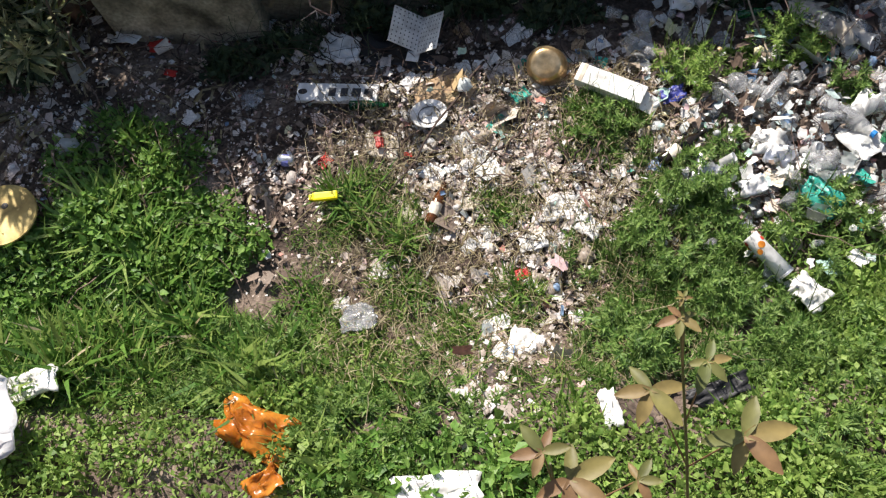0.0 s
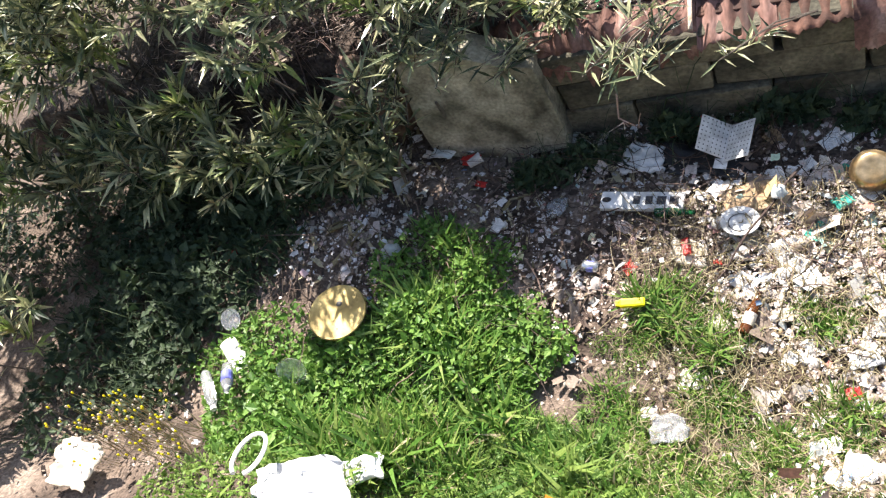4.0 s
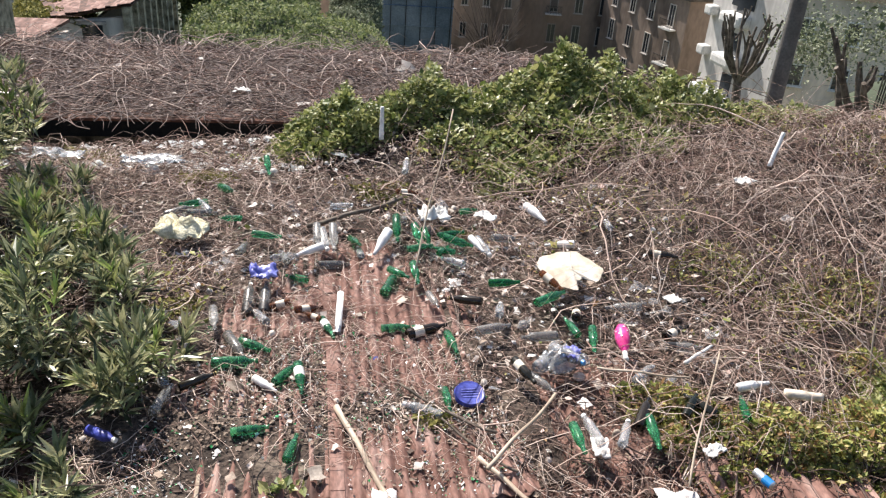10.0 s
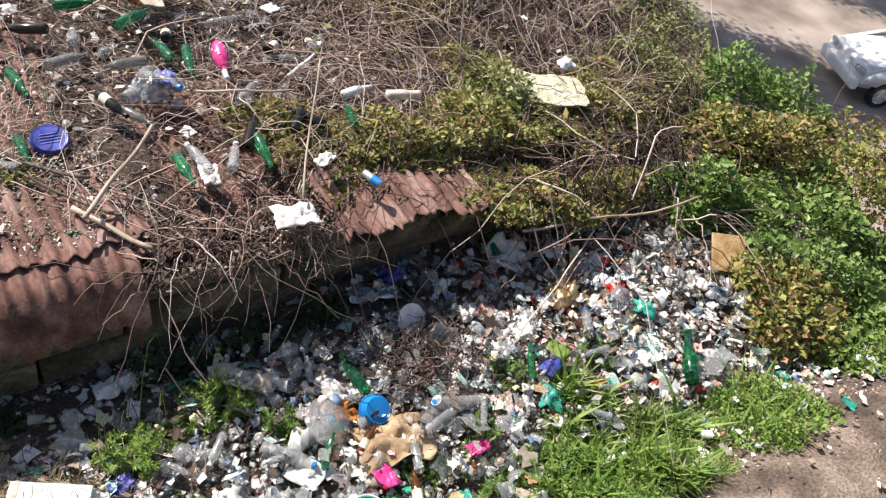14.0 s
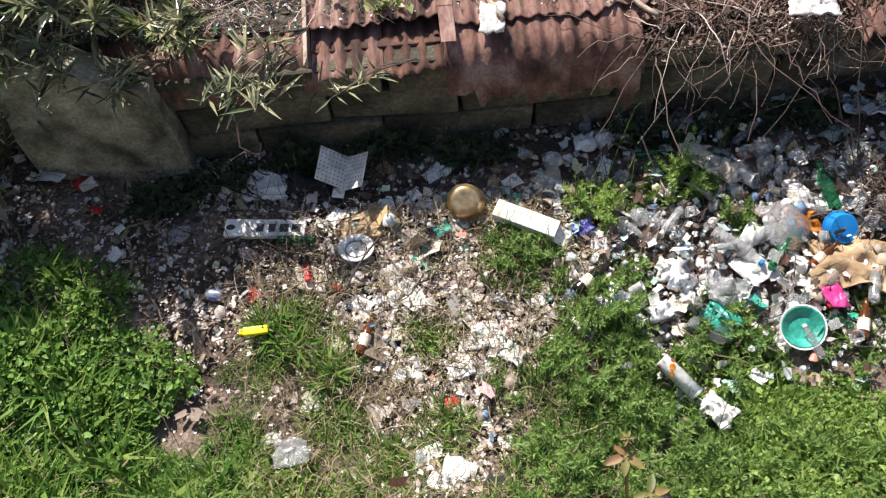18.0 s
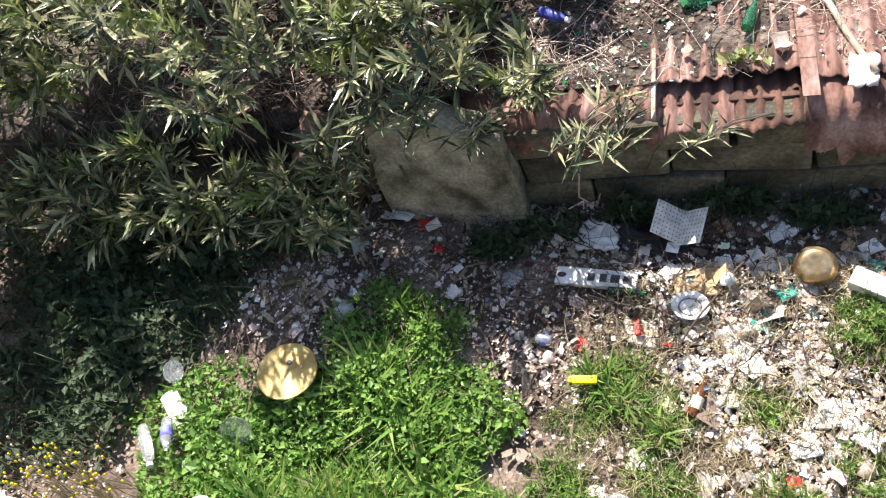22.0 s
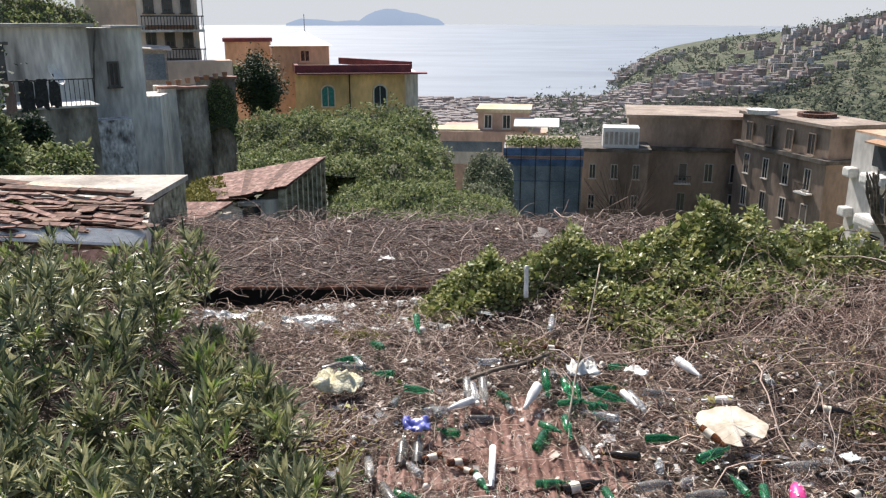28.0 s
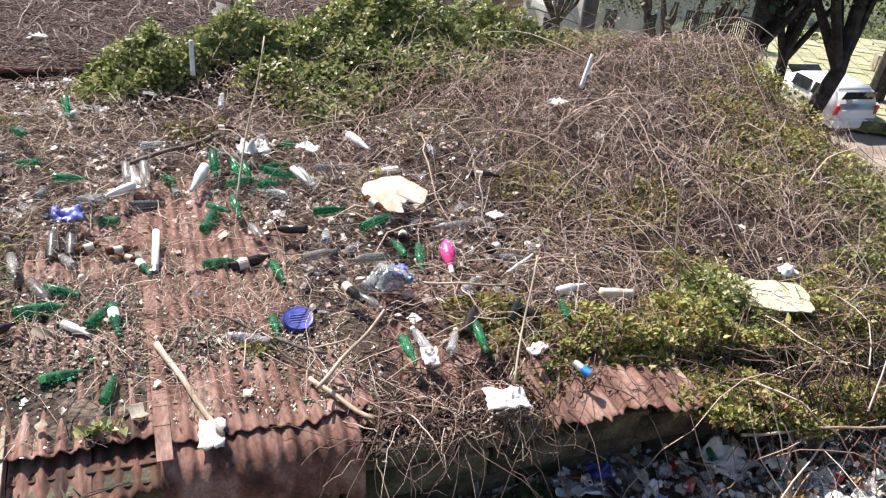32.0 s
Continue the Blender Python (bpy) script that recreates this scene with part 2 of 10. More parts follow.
CLEAVER = mat("whorled_weed_leaf", [(0.065, 0.14, 0.028), (0.13, 0.24, 0.05), (0.24, 0.36, 0.095)], 0.5, by="island", thin=0.3, bump=0.0)
# the shade by wall and thicket is put into these dark greens
SHADELEAF = mat("nettle_leaf", [(0.02, 0.042, 0.018), (0.042, 0.072, 0.03), (0.075, 0.11, 0.05)], 0.6, by="island", thin=0.2, bump=0.0)
DARKLEAF = mat("evergreen_leaf", [(0.014, 0.03, 0.013), (0.026, 0.05, 0.02), (0.05, 0.08, 0.035)], 0.65, by="island", thin=0.12, bump=0.0)
OLIVELEAF = mat("olive_grey_leaf", [(0.11, 0.14, 0.07), (0.17, 0.2, 0.11), (0.23, 0.26, 0.16)], 0.6, by="island", thin=0.2, bump=0.0)
BRAMBLE = mat("bramble_leaf", [(0.12, 0.15, 0.04), (0.19, 0.19, 0.06), (0.29, 0.25, 0.08), (0.27, 0.16, 0.075)], 0.5, by="object", thin=0.3, bump=0.1, fine=25)
SCRAP = mat("litter_scrap", [(0.78, 0.75, 0.71), (0.62, 0.52, 0.46), (0.72, 0.68, 0.64), (0.5, 0.42, 0.36), (0.66, 0.57, 0.5), (0.28, 0.22, 0.175), (0.74, 0.71, 0.68), (0.4, 0.34, 0.28), (0.6, 0.43, 0.38), (0.22, 0.17, 0.13), (0.62, 0.56, 0.49), (0.34, 0.26, 0.2), (0.64, 0.57, 0.49), (0.46, 0.41, 0.37)], 0.6, by="island", bump=0.2, fine=90)
SCRAPBRIGHT = mat("plastic_scrap", [(0.78, 0.78, 0.76), (0.4, 0.58, 0.5), (0.7, 0.71, 0.68), (0.55, 0.25, 0.2), (0.74, 0.7, 0.62), (0.45, 0.38, 0.3), (0.62, 0.66, 0.63), (0.6, 0.45, 0.24), (0.76, 0.73, 0.69), (0.7, 0.5, 0.5), (0.72, 0.69, 0.42), (0.42, 0.52, 0.5), (0.36, 0.3, 0.24), (0.46, 0.46, 0.45), (0.2, 0.3, 0.45), (0.6, 0.56, 0.5)], 0.35, by="island", bump=0.1)
DEADLEAF = mat("dead_leaf", [(0.04, 0.03, 0.024), (0.09, 0.06, 0.045), (0.17, 0.12, 0.09), (0.3, 0.23, 0.175)], 0.8, by="island", bump=0.1)
SHARD = mat("glass_shard", [(0.02, 0.2, 0.06), (0.6, 0.62, 0.6), (0.72, 0.74, 0.72), (0.04, 0.28, 0.1), (0.8, 0.8, 0.78), (0.35, 0.36, 0.33)], 0.2, by="island", bump=0.0, spec=0.6)
GREENGLASS = mat("green_glass", [(0.02, 0.28, 0.09), (0.1, 0.5, 0.24)], 0.07, by="object", glass=0.85, bump=0.0, spec=0.6, var=0.2, grain=0.1)
DARKGLASS = mat("dark_glass", [(0.012, 0.02, 0.012), (0.03, 0.022, 0.014)], 0.1, by="object", glass=0.25, bump=0.0, spec=0.6)
BROWNGLASS = mat("brown_glass", [(0.12, 0.035, 0.01), (0.2, 0.07, 0.02)], 0.1, by="object", glass=0.5, bump=0.0, spec=0.6)
CLEAR = mat("clear_plastic", [(0.75, 0.77, 0.77), (0.88, 0.89, 0.89)], 0.14, by="object", glass=0.8, bump=0.15, fine=30, spec=0.6, grain=0.08)
DUSTY = mat("dusty_glass", [(0.38, 0.37, 0.34), (0.58, 0.57, 0.54)], 0.22, by="object", glass=0.78, bump=0.1, spec=0.5)
WHITE = mat("white_plastic", [(0.7, 0.69, 0.66), (0.8, 0.79, 0.77), (0.82, 0.82, 0.8)], 0.42, scale=9, bump=0.12, grain=0.08)
PAPER = mat("white_paper", [(0.62, 0.6, 0.55), (0.76, 0.75, 0.71), (0.8, 0.79, 0.76)], 0.85, scale=14, bump=0.25, fine=40, grain=0.1)
CREAM = mat("cream_card", [(0.55, 0.47, 0.35), (0.68, 0.6, 0.48), (0.74, 0.68, 0.57)], 0.85, scale=9, bump=0.25, fine=40, grain=0.12)
FOAM = mat("yellowed_foam", [(0.6, 0.53, 0.33), (0.72, 0.67, 0.47), (0.78, 0.74, 0.58)], 0.9, scale=14, bump=0.8, fine=60, dist=0.02)
KRAFT = mat("kraft_paper", [(0.3, 0.2, 0.11), (0.42, 0.29, 0.17), (0.5, 0.37, 0.23)], 0.85, scale=9, bump=0.5, fine=22, dist=0.02, grain=0.2)
GOLD = mat("gold_foil", [(0.5, 0.33, 0.15), (0.8, 0.6, 0.34)], 0.3, 0.8, scale=8, bump=0.15, fine=30)
GOLDMATT = mat("gold_card", [(0.26, 0.18, 0.05), (0.42, 0.31, 0.1), (0.52, 0.41, 0.16)], 0.5, 0.2, scale=6, bump=0.2, fine=30)
BLUE = mat("blue_plastic", [(0.01, 0.17, 0.5), (0.015, 0.24, 0.62)], 0.38, scale=5, bump=0.05, grain=0.06)
NAVY = mat("navy_plastic", [(0.03, 0.035, 0.2), (0.07, 0.09, 0.4)], 0.4, scale=12, bump=0.1)
BLUEVIO = mat("blue_film", [(0.1, 0.11, 0.42), (0.22, 0.24, 0.58)], 0.35, scale=14, bump=0.3, fine=30)
YELLOW = mat("yellow_plastic", [(0.8, 0.66, 0.0), (0.86, 0.74, 0.01)], 0.4, scale=5, bump=0.05, grain=0.06)
RED = mat("red_plastic", [(0.5, 0.025, 0.02), (0.62, 0.05, 0.035)], 0.42, scale=8, bump=0.1)
ORANGE = mat("orange_film", [(0.66, 0.2, 0.02), (0.8, 0.34, 0.05)], 0.2, scale=9, bump=0.25, fine=18, glass=0.35, thin=0.2)
PINK = mat("magenta_plastic", [(0.62, 0.03, 0.2), (0.75, 0.08, 0.3)], 0.35, scale=9, bump=0.08)
TEAL = mat("teal_plastic", [(0.03, 0.3, 0.22), (0.06, 0.42, 0.33)], 0.35, scale=9, bump=0.08)
SILVER = mat("silver_foil", [(0.45, 0.46, 0.48), (0.7, 0.71, 0.72)], 0.25, 0.7, scale=9, bump=0.3, fine=22)
BLACK = mat("black_plastic", [(0.012, 0.012, 0.014), (0.035, 0.034, 0.034)], 0.5, scale=8, bump=0.15)
INK = mat("printed_ink", [(0.05, 0.05, 0.055), (0.09, 0.09, 0.095)], 0.7, bump=0.0)
RAG = mat("dirty_cloth", [(0.5, 0.46, 0.43), (0.68, 0.65, 0.62), (0.76, 0.74, 0.72)], 0.9, scale=16, bump=0.5, fine=60)
MOSS = mat("moss", [(0.09, 0.1, 0.025), (0.2, 0.2, 0.05), (0.3, 0.27, 0.08)], 0.95, by="island", bump=0.0, thin=0.15)
# ---- mesh tools ----
rng = np.random.default_rng(7)


def np_mesh(name, V, F, material, smooth=False, parent=None):
    """One mesh object from arrays of corners and of faces that have the same number of corners."""
    F = np.asarray(F, np.int32)
    me = bpy.data.meshes.new(name)
    me.vertices.add(len(V))
    me.vertices.foreach_set("co", np.asarray(V, np.float32).ravel())
    me.loops.add(F.size)
    me.loops.foreach_set("vertex_index", F.ravel())
    me.polygons.add(len(F))
    me.polygons.foreach_set("loop_start", np.arange(0, F.size, F.shape[1], dtype=np.int32))
    me.polygons.foreach_set("use_smooth", np.full(len(F), smooth))
    me.materials.append(material)
    me.update(calc_edges=True)
    me.validate()
    ob = new(name, me)
    ob.parent = parent
    return ob


def part(name, bm, material, parent=None, label="", smooth=False):
    me = bpy.data.meshes.new(name)
    bmesh.ops.recalc_face_normals(bm, faces=bm.faces)
    bm.to_mesh(me)
    bm.free()
    if smooth:
        for p in me.polygons:
            p.use_smooth = True
    me.materials.append(material)
    ob = new(name, me)
    ob.parent = parent
    return tagged(ob, label)


def thing(name, label, category, m=None, group="", kind=""):
    ob = new(name)
    ob.empty_display_size = 0.1
    if m is not None:
        ob.matrix_world = m
    return tagged(ob, label, category, group, kind)


def again(name, ob, m, parent):
    """Another part on the same mesh."""
    c = new(name, ob.data)
    c.parent = parent
    c.matrix_basis = m
    return c


def box(sx, sy, sz, m=None, bevel=0.0, bm=None):
    bm = bm or bmesh.new()
    made = bmesh.ops.create_cube(bm, size=1.0, matrix=(m or Matrix()) @ Matrix.Diagonal((sx, sy, sz, 1)))
    if bevel:
        es = list({e for v in made["verts"] for e in v.link_edges})
        bmesh.ops.bevel(bm, geom=es, offset=bevel, segments=2, affect="EDGES", profile=0.6)
    return bm


def lathe(profile, n=16, wob=0.0, bm=None, cap=False):
    """A body of revolution round z, from (radius, height) pairs. wob dents it."""
    bm = bm or bmesh.new()
    rings = []
    ph = random.random() * 6
    for r, z in profile:
        ring = []
        for i in range(n):
            a = 2 * math.pi * i / n
            k = 1 + wob * math.sin(2 * a + ph + z * 17) + wob * 0.6 * math.sin(3 * a + z * 31)
            ring.append(bm.verts.new((r * k * math.cos(a), r * k * math.sin(a), z)))
        rings.append(ring)
    for a, b in zip(rings, rings[1:]):
        for i in range(n):
            bm.faces.new((a[i], a[(i + 1) % n], b[(i + 1) % n], b[i]))
    if cap and profile[0][0] > 0.0005:
        bm.faces.new(rings[0][::-1])
    if cap and profile[-1][0] > 0.0005:
        bm.faces.new(rings[-1])
    return bm


def tube(points, radius, n=7, taper=1.0, bm=None):
    """A round stick along points."""
    bm = bm or bmesh.new()
    pts = [Vector(p) for p in points]
    rings = []
    for i, p in enumerate(pts):
        d = (pts[min(i + 1, len(pts) - 1)] - pts[max(i - 1, 0)]).normalized()
        u = d.orthogonal().normalized() if i == 0 else (u - d * u.dot(d)).normalized()
        w = d.cross(u)
        r = radius * (1 + (taper - 1) * i / (len(pts) - 1))
        rings.append([bm.verts.new(p + r * (math.cos(2 * math.pi * k / n) * u + math.sin(2 * math.pi * k / n) * w)) for k in range(n)])
    for a, b in zip(rings, rings[1:]):
        for k in range(n):
            bm.faces.new((a[k], a[(k + 1) % n], b[(k + 1) % n], b[k]))
    bm.faces.new(rings[0][::-1])
    bm.faces.new(rings[-1])
    return bm


def crumple(sx, sy, amp, n=9, seed=0, lift=0.0, thick=0.0, bm=None):
    """A creased sheet of film, cloth or paper, closed to a thin body."""
    bm = bm or bmesh.new()
    r = np.random.default_rng(seed)
    off = r.uniform(0, 50, 3)
    g, under = [], []
    for j in range(n):
        row, low = [], []
        for i in range(n):
            u, v = i / (n - 1) - 0.5, j / (n - 1) - 0.5
            q = Vector((u * 4.2, v * 4.2, 0)) + Vector(off)
            ang = math.atan2(v, u)
            edge = 1 + 0.22 * noise.noise(Vector((math.cos(ang) * 1.3, math.sin(ang) * 1.3, off[0])))
            h = amp * (noise.noise(q) + 0.6 * abs(noise.noise(q * 2.3)) + 0.35 * noise.noise(q * 4.1)) + lift * (1 - 4 * max(u * u, v * v))
            x = u * sx * edge + 0.12 * sx * noise.noise(q * 1.1 + Vector((9, 0, 0)))
            y = v * sy * edge + 0.12 * sy * noise.noise(q * 1.1 + Vector((0, 9, 0)))
            row.append(bm.verts.new((x, y, max(h, 0.004) + 0.004)))
            low.append(bm.verts.new((x, y, max(h - max(thick, 0.003), 0.0))))
        g.append(row)
        under.append(low)
    for j in range(n - 1):
        for i in range(n - 1):
            bm.faces.new((g[j][i], g[j][i + 1], g[j + 1][i + 1], g[j + 1][i]))
            bm.faces.new((under[j + 1][i], under[j + 1][i + 1], under[j][i + 1], under[j][i]))
    for k in range(n - 1):
        bm.faces.new((under[0][k], under[0][k + 1], g[0][k + 1], g[0][k]))
        bm.faces.new((g[-1][k], g[-1][k + 1], under[-1][k + 1], under[-1][k]))
        bm.faces.new((g[k][0], g[k + 1][0], under[k + 1][0], under[k][0]))
        bm.faces.new((under[k][-1], under[k + 1][-1], g[k + 1][-1], g[k][-1]))
    return bm


def frames_of(d, up, spin=None):
    """Turns (n, 3, 3) whose y column lies along d and whose z column leans to up."""
    d = d / np.linalg.norm(d, axis=1, keepdims=True)
    x = np.cross(d, up)
    x = x / np.maximum(np.linalg.norm(x, axis=1, keepdims=True), 1e-6)
    z = np.cross(x, d)
    if spin is not None:
        c, s = np.cos(spin)[:, None], np.sin(spin)[:, None]
        x, z = x * c + z * s, z * c - x * s
    return np.stack([x, d, z], 2)


def scatter(tv, tf, M, T, S):
    """Copies of a small mesh in one: corners and faces."""
    tv, tf = np.asarray(tv, float), np.asarray(tf, int)
    S = np.asarray(S, float)
    S = S[:, None, None] if S.ndim == 1 else S[:, None, :]
    P = (tv[None] * S) @ np.transpose(M, (0, 2, 1)) + T[:, None, :]
    F = tf[None] + (np.arange(len(T)) * len(tv))[:, None, None]
    return P.reshape(-1, 3), F.reshape(-1, tf.shape[1])


# leaf shapes along +y, of length 1
LANCE_V = [(0, 0, 0), (-0.06, 0.4, 0.015), (0, 0.42, -0.015), (0.06, 0.4, 0.015), (0, 1, -0.09)]
LANCE_F = [(0, 2, 1), (0, 3, 2), (1, 2, 4), (2, 3, 4)]
OVAL_V = [(0, 0, 0), (-0.33, 0.42, 0.06), (0, 0.45, -0.03), (0.33, 0.42, 0.06), (0, 1.0, -0.08)]
OVAL_F = [(0, 2, 1), (0, 3, 2), (1, 2, 4), (2, 3, 4)]
BLADE_V = [(-0.03, 0, 0), (0.03, 0, 0), (-0.024, 0.5, 0.05), (0.024, 0.5, 0.05), (0, 1, -0.14)]
BLADE_F = [(0, 1, 3), (0, 3, 2), (2, 3, 4)]
CHIP_V = [(-0.5, -0.4, 0.03), (0.05, -0.52, 0.0), (0.52, -0.25, 0.12), (-0.42, 0.38, 0.0), (0.02, 0.1, 0.07), (0.4, 0.46, 0.02), (-0.02, 0.55, 0.1)]
SHRED_V = [(-0.5, -0.16, 0.02), (-0.1, -0.32, 0.08), (0.3, -0.1, 0.0), (0.55, -0.2, 0.1), (0.42, 0.2, 0.03), (0.05, 0.14, 0.06), (-0.3, 0.34, 0.02)]
SHRED_F = [(0, 1, 5), (1, 2, 5), (2, 3, 4), (2, 4, 5), (0, 5, 6)]
FLAKE_V = [(0, 0, 0), (-0.33, 0.5, 0.05), (0.33, 0.5, 0.05), (0, 1.0, -0.06)]
FLAKE_F = [(0, 2, 1), (1, 2, 3)]
CHIP_F = [(0, 1, 4), (1, 2, 4), (2, 5, 4), (5, 6, 4), (6, 3, 4), (3, 0, 4)]

# a curled flake of paper or film, and a soft crushed wad
rc_ = random.Random(3)
CURL_V = [(u + rc_.uniform(-0.13, 0.13), v + rc_.uniform(-0.13, 0.13), 0.9 * u * u - 0.5 * v * v + 0.16 * math.sin(7 * u + 5 * v)) for v in (-0.42, 0.0, 0.42) for u in (-0.5, -0.17, 0.17, 0.5)]
CURL_F = [t for j in range(2) for i in range(3) for t in ((j * 4 + i, j * 4 + i + 1, j * 4 + i + 5), (j * 4 + i, j * 4 + i + 5, j * 4 + i + 4))]
WAD_V = [(0, 0.03, 0.62)] + [(0.3 * math.cos(a * 1.047) * (1 + 0.25 * (a % 2)), 0.3 * math.sin(a * 1.047), 0.45 + 0.15 * (a % 3 == 0)) for a in range(6)] \
    + [(0.55 * math.cos(a * 1.047 + 0.3), 0.5 * math.sin(a * 1.047 + 0.3) * (1 - 0.2 * (a % 2)), -0.1 * (a % 2)) for a in range(6)]
WAD_F = [(0, 1 + a, 1 + (a + 1) % 6) for a in range(6)] + [t for a in range(6) for t in ((1 + a, 7 + a, 7 + (a + 1) % 6), (1 + a, 7 + (a + 1) % 6, 1 + (a + 1) % 6))]


def leaf_cloud(name, pts, size, mat_, up=0.5, shape="oval", jitter=0.35, r=rng, parent=None, droop=0.0):
    """Leaves at points, turned every way but leaning to the light."""
    n = len(pts)
    a = r.uniform(0, 2 * np.pi, n)
    e = r.normal(up - droop, 0.45, n)
    d = np.stack([np.cos(a) * np.cos(e), np.sin(a) * np.cos(e), np.sin(e)], 1)
    M = frames_of(d, np.array([0.0, 0, 1]) + r.normal(0, 0.5, (n, 3)))
    tv, tf = {"oval": (OVAL_V, OVAL_F), "lance": (LANCE_V, LANCE_F), "chip": (CHIP_V, CHIP_F), "flake": (FLAKE_V, FLAKE_F)}[shape]
    V, F = scatter(tv, tf, M, pts, size * np.exp(r.normal(0, jitter, n)))
    return np_mesh(name, V, F, mat_, parent=parent)


def canes(name, x, y, surf, length, arch, radius, material, m=9, lift=0.02, curl=1.2, heading=None, r=rng, parent=None, rough=0.02, droop=0.0, kink=0.12):
    """Thin stems, each an arching line over a surface."""
    n = len(x)
    L = length * np.exp(r.normal(0, 0.45, n))
    h = r.uniform(0, 2 * np.pi, n) if heading is None else heading
    k = r.normal(0, curl, n)
    s = np.linspace(0, 1, m)[None]
    ang = h[:, None] + k[:, None] * s + np.cumsum(r.normal(0, kink, (n, m)), 1)
    step = L[:, None] / (m - 1)
    X = x[:, None] + np.cumsum(np.cos(ang) * step, 1) - np.cos(ang) * step
    Y = y[:, None] + np.cumsum(np.sin(ang) * step, 1) - np.sin(ang) * step
    A = arch * r.uniform(0.1, 1.0, n) * L / length
    off = r.uniform(0, 1, n)[:, None]
    Z = surf(X, Y) + lift * r.uniform(0, 3, n)[:, None] + A[:, None] * np.sin(np.pi * np.clip(s * (0.6 + 0.5 * off), 0, 1)) + r.normal(0, rough, (n, m))
    Z = Z - droop * s ** 2 * L[:, None]
    P = np.stack([X, Y, Z], 2)
    D = np.gradient(P, axis=1)
    D = D / np.maximum(np.linalg.norm(D, axis=2, keepdims=True), 1e-6)
    U = np.cross(D, np.array([0.0, 0, 1.0]))
    U = U / np.maximum(np.linalg.norm(U, axis=2, keepdims=True), 1e-6)
    W = np.cross(U, D)
    R = radius * np.exp(r.normal(0, 0.4, n))[:, None, None] * (1 - 0.55 * s[..., None])
    ring = [P + R * (math.cos(a) * U + math.sin(a) * W) for a in (0.5, 2.6, 4.7)]
    V = np.stack(ring, 2).reshape(n, m * 3, 3)
    f = []
    for i in range(m - 1):
        for q in range(3):
            a, b = i * 3 + q, i * 3 + (q + 1) % 3
            f.append((a, b, b + 3, a + 3))
    F = np.array(f)[None] + (np.arange(n) * m * 3)[:, None, None]
    return np_mesh(name, V.reshape(-1, 3), F.reshape(-1, 4), material, smooth=True, parent=parent)


def in_brush(x, y, surf):
    """Things on the mound lie up on the canes, not under them."""
    return 0.1 * float(1 - sheet_seen(x, y)) if surf is roof_z else 0.0


def seat(x, y, lift, surf):
    """The plan places were drawn on the bare ground: a thing lying higher stands a little nearer the bank."""
    if surf not in (roof_z, lot_z):
        return x, y, lift
    lift = lift + in_brush(x, y, surf)
    k = 1 - (lift - 0.04) / (3.15 if surf is roof_z else 3.9)
    return x * k, y * k, lift


def lie(x, y, yaw, lift=0.0, tilt=0.0, surf=roof_z, roll=0.0, z=None):
    """The pose of a long thing whose local z lies along yaw, tilted up by tilt, its middle over (x, y)."""
    x, y, lift = seat(x, y, lift, surf)
    h = float(surf(x, y)) if z is None else z
    return pose(x, y, h + lift, 0, 0, yaw) @ pose(0, 0, 0, 0, 90 - tilt, 0) @ pose(0, 0, 0, 0, 0, roll)


def lay(x, y, yaw=0.0, lift=0.0, rx=0.0, ry=0.0, surf=lot_z):
    x, y, lift = seat(x, y, lift, surf)
    return pose(x, y, float(surf(x, y)) + lift, 0, 0, yaw) @ pose(0, 0, 0, rx, ry, 0)
# ---- the ground ----


def build_ground():
    radii = np.r_[0.12, np.geomspace(0.3, 4950, 165)]
    n = 220
    a = np.linspace(0, 2 * np.pi, n, endpoint=False)
    A, R = np.meshgrid(a, radii)
    X, Y = R * np.sin(A), R * np.cos(A)
    Z = land_z(X, Y)
    rough = np.zeros_like(Z)
    for k, (i, j) in enumerate(np.ndindex(*Z.shape)):
        if R[i, j] < 14:
            q = Vector((X[i, j], Y[i, j], 0))
            rough[i, j] = 0.05 * noise.noise(q * 1.7) + 0.025 * noise.noise(q * 5.0)
    Z = Z + rough * ss(14, 9, R) - 0.03
    V = np.stack([X, Y, Z], 2).reshape(-1, 3)
    i, j = np.meshgrid(np.arange(len(radii) - 1), np.arange(n), indexing="ij")
    F = np.stack([i * n + j, i * n + (j + 1) % n, (i + 1) * n + (j + 1) % n, (i + 1) * n + j], 2).reshape(-1, 4)[:, ::-1]
    c = len(V)
    ob = np_mesh("ground", V, F, SOIL, smooth=True)
    ob.data.materials.append(FARLAND)
    ob.data.polygons.foreach_set("material_index", (i.ravel() > np.searchsorted(radii, 15)).astype(np.int32))
    return tagged(ob, "bare dark soil of the littered lot running out to the town", "ground", kind="structure")


build_ground()

WATER = mat("sea_water", [(0.19, 0.22, 0.26), (0.23, 0.26, 0.3)], 0.45, scale=0.004, fine=0.02, bump=0.15, grain=0.06, var=0.12, stretch=(1, 3, 1), dist=1.0)
V = [(-4200, 900, -96.5), (700, 900, -96.5), (900, 1300, -88.2), (3600, 5200, -7.4), (-4200, 5200, -7.4)]
tagged(np_mesh("water", V, [(0, 1, 2, 3, 4)], WATER), "pale blue-grey sea with a calm hazy surface", "sea", kind="structure")

# ---- the mound on the buried shed ----


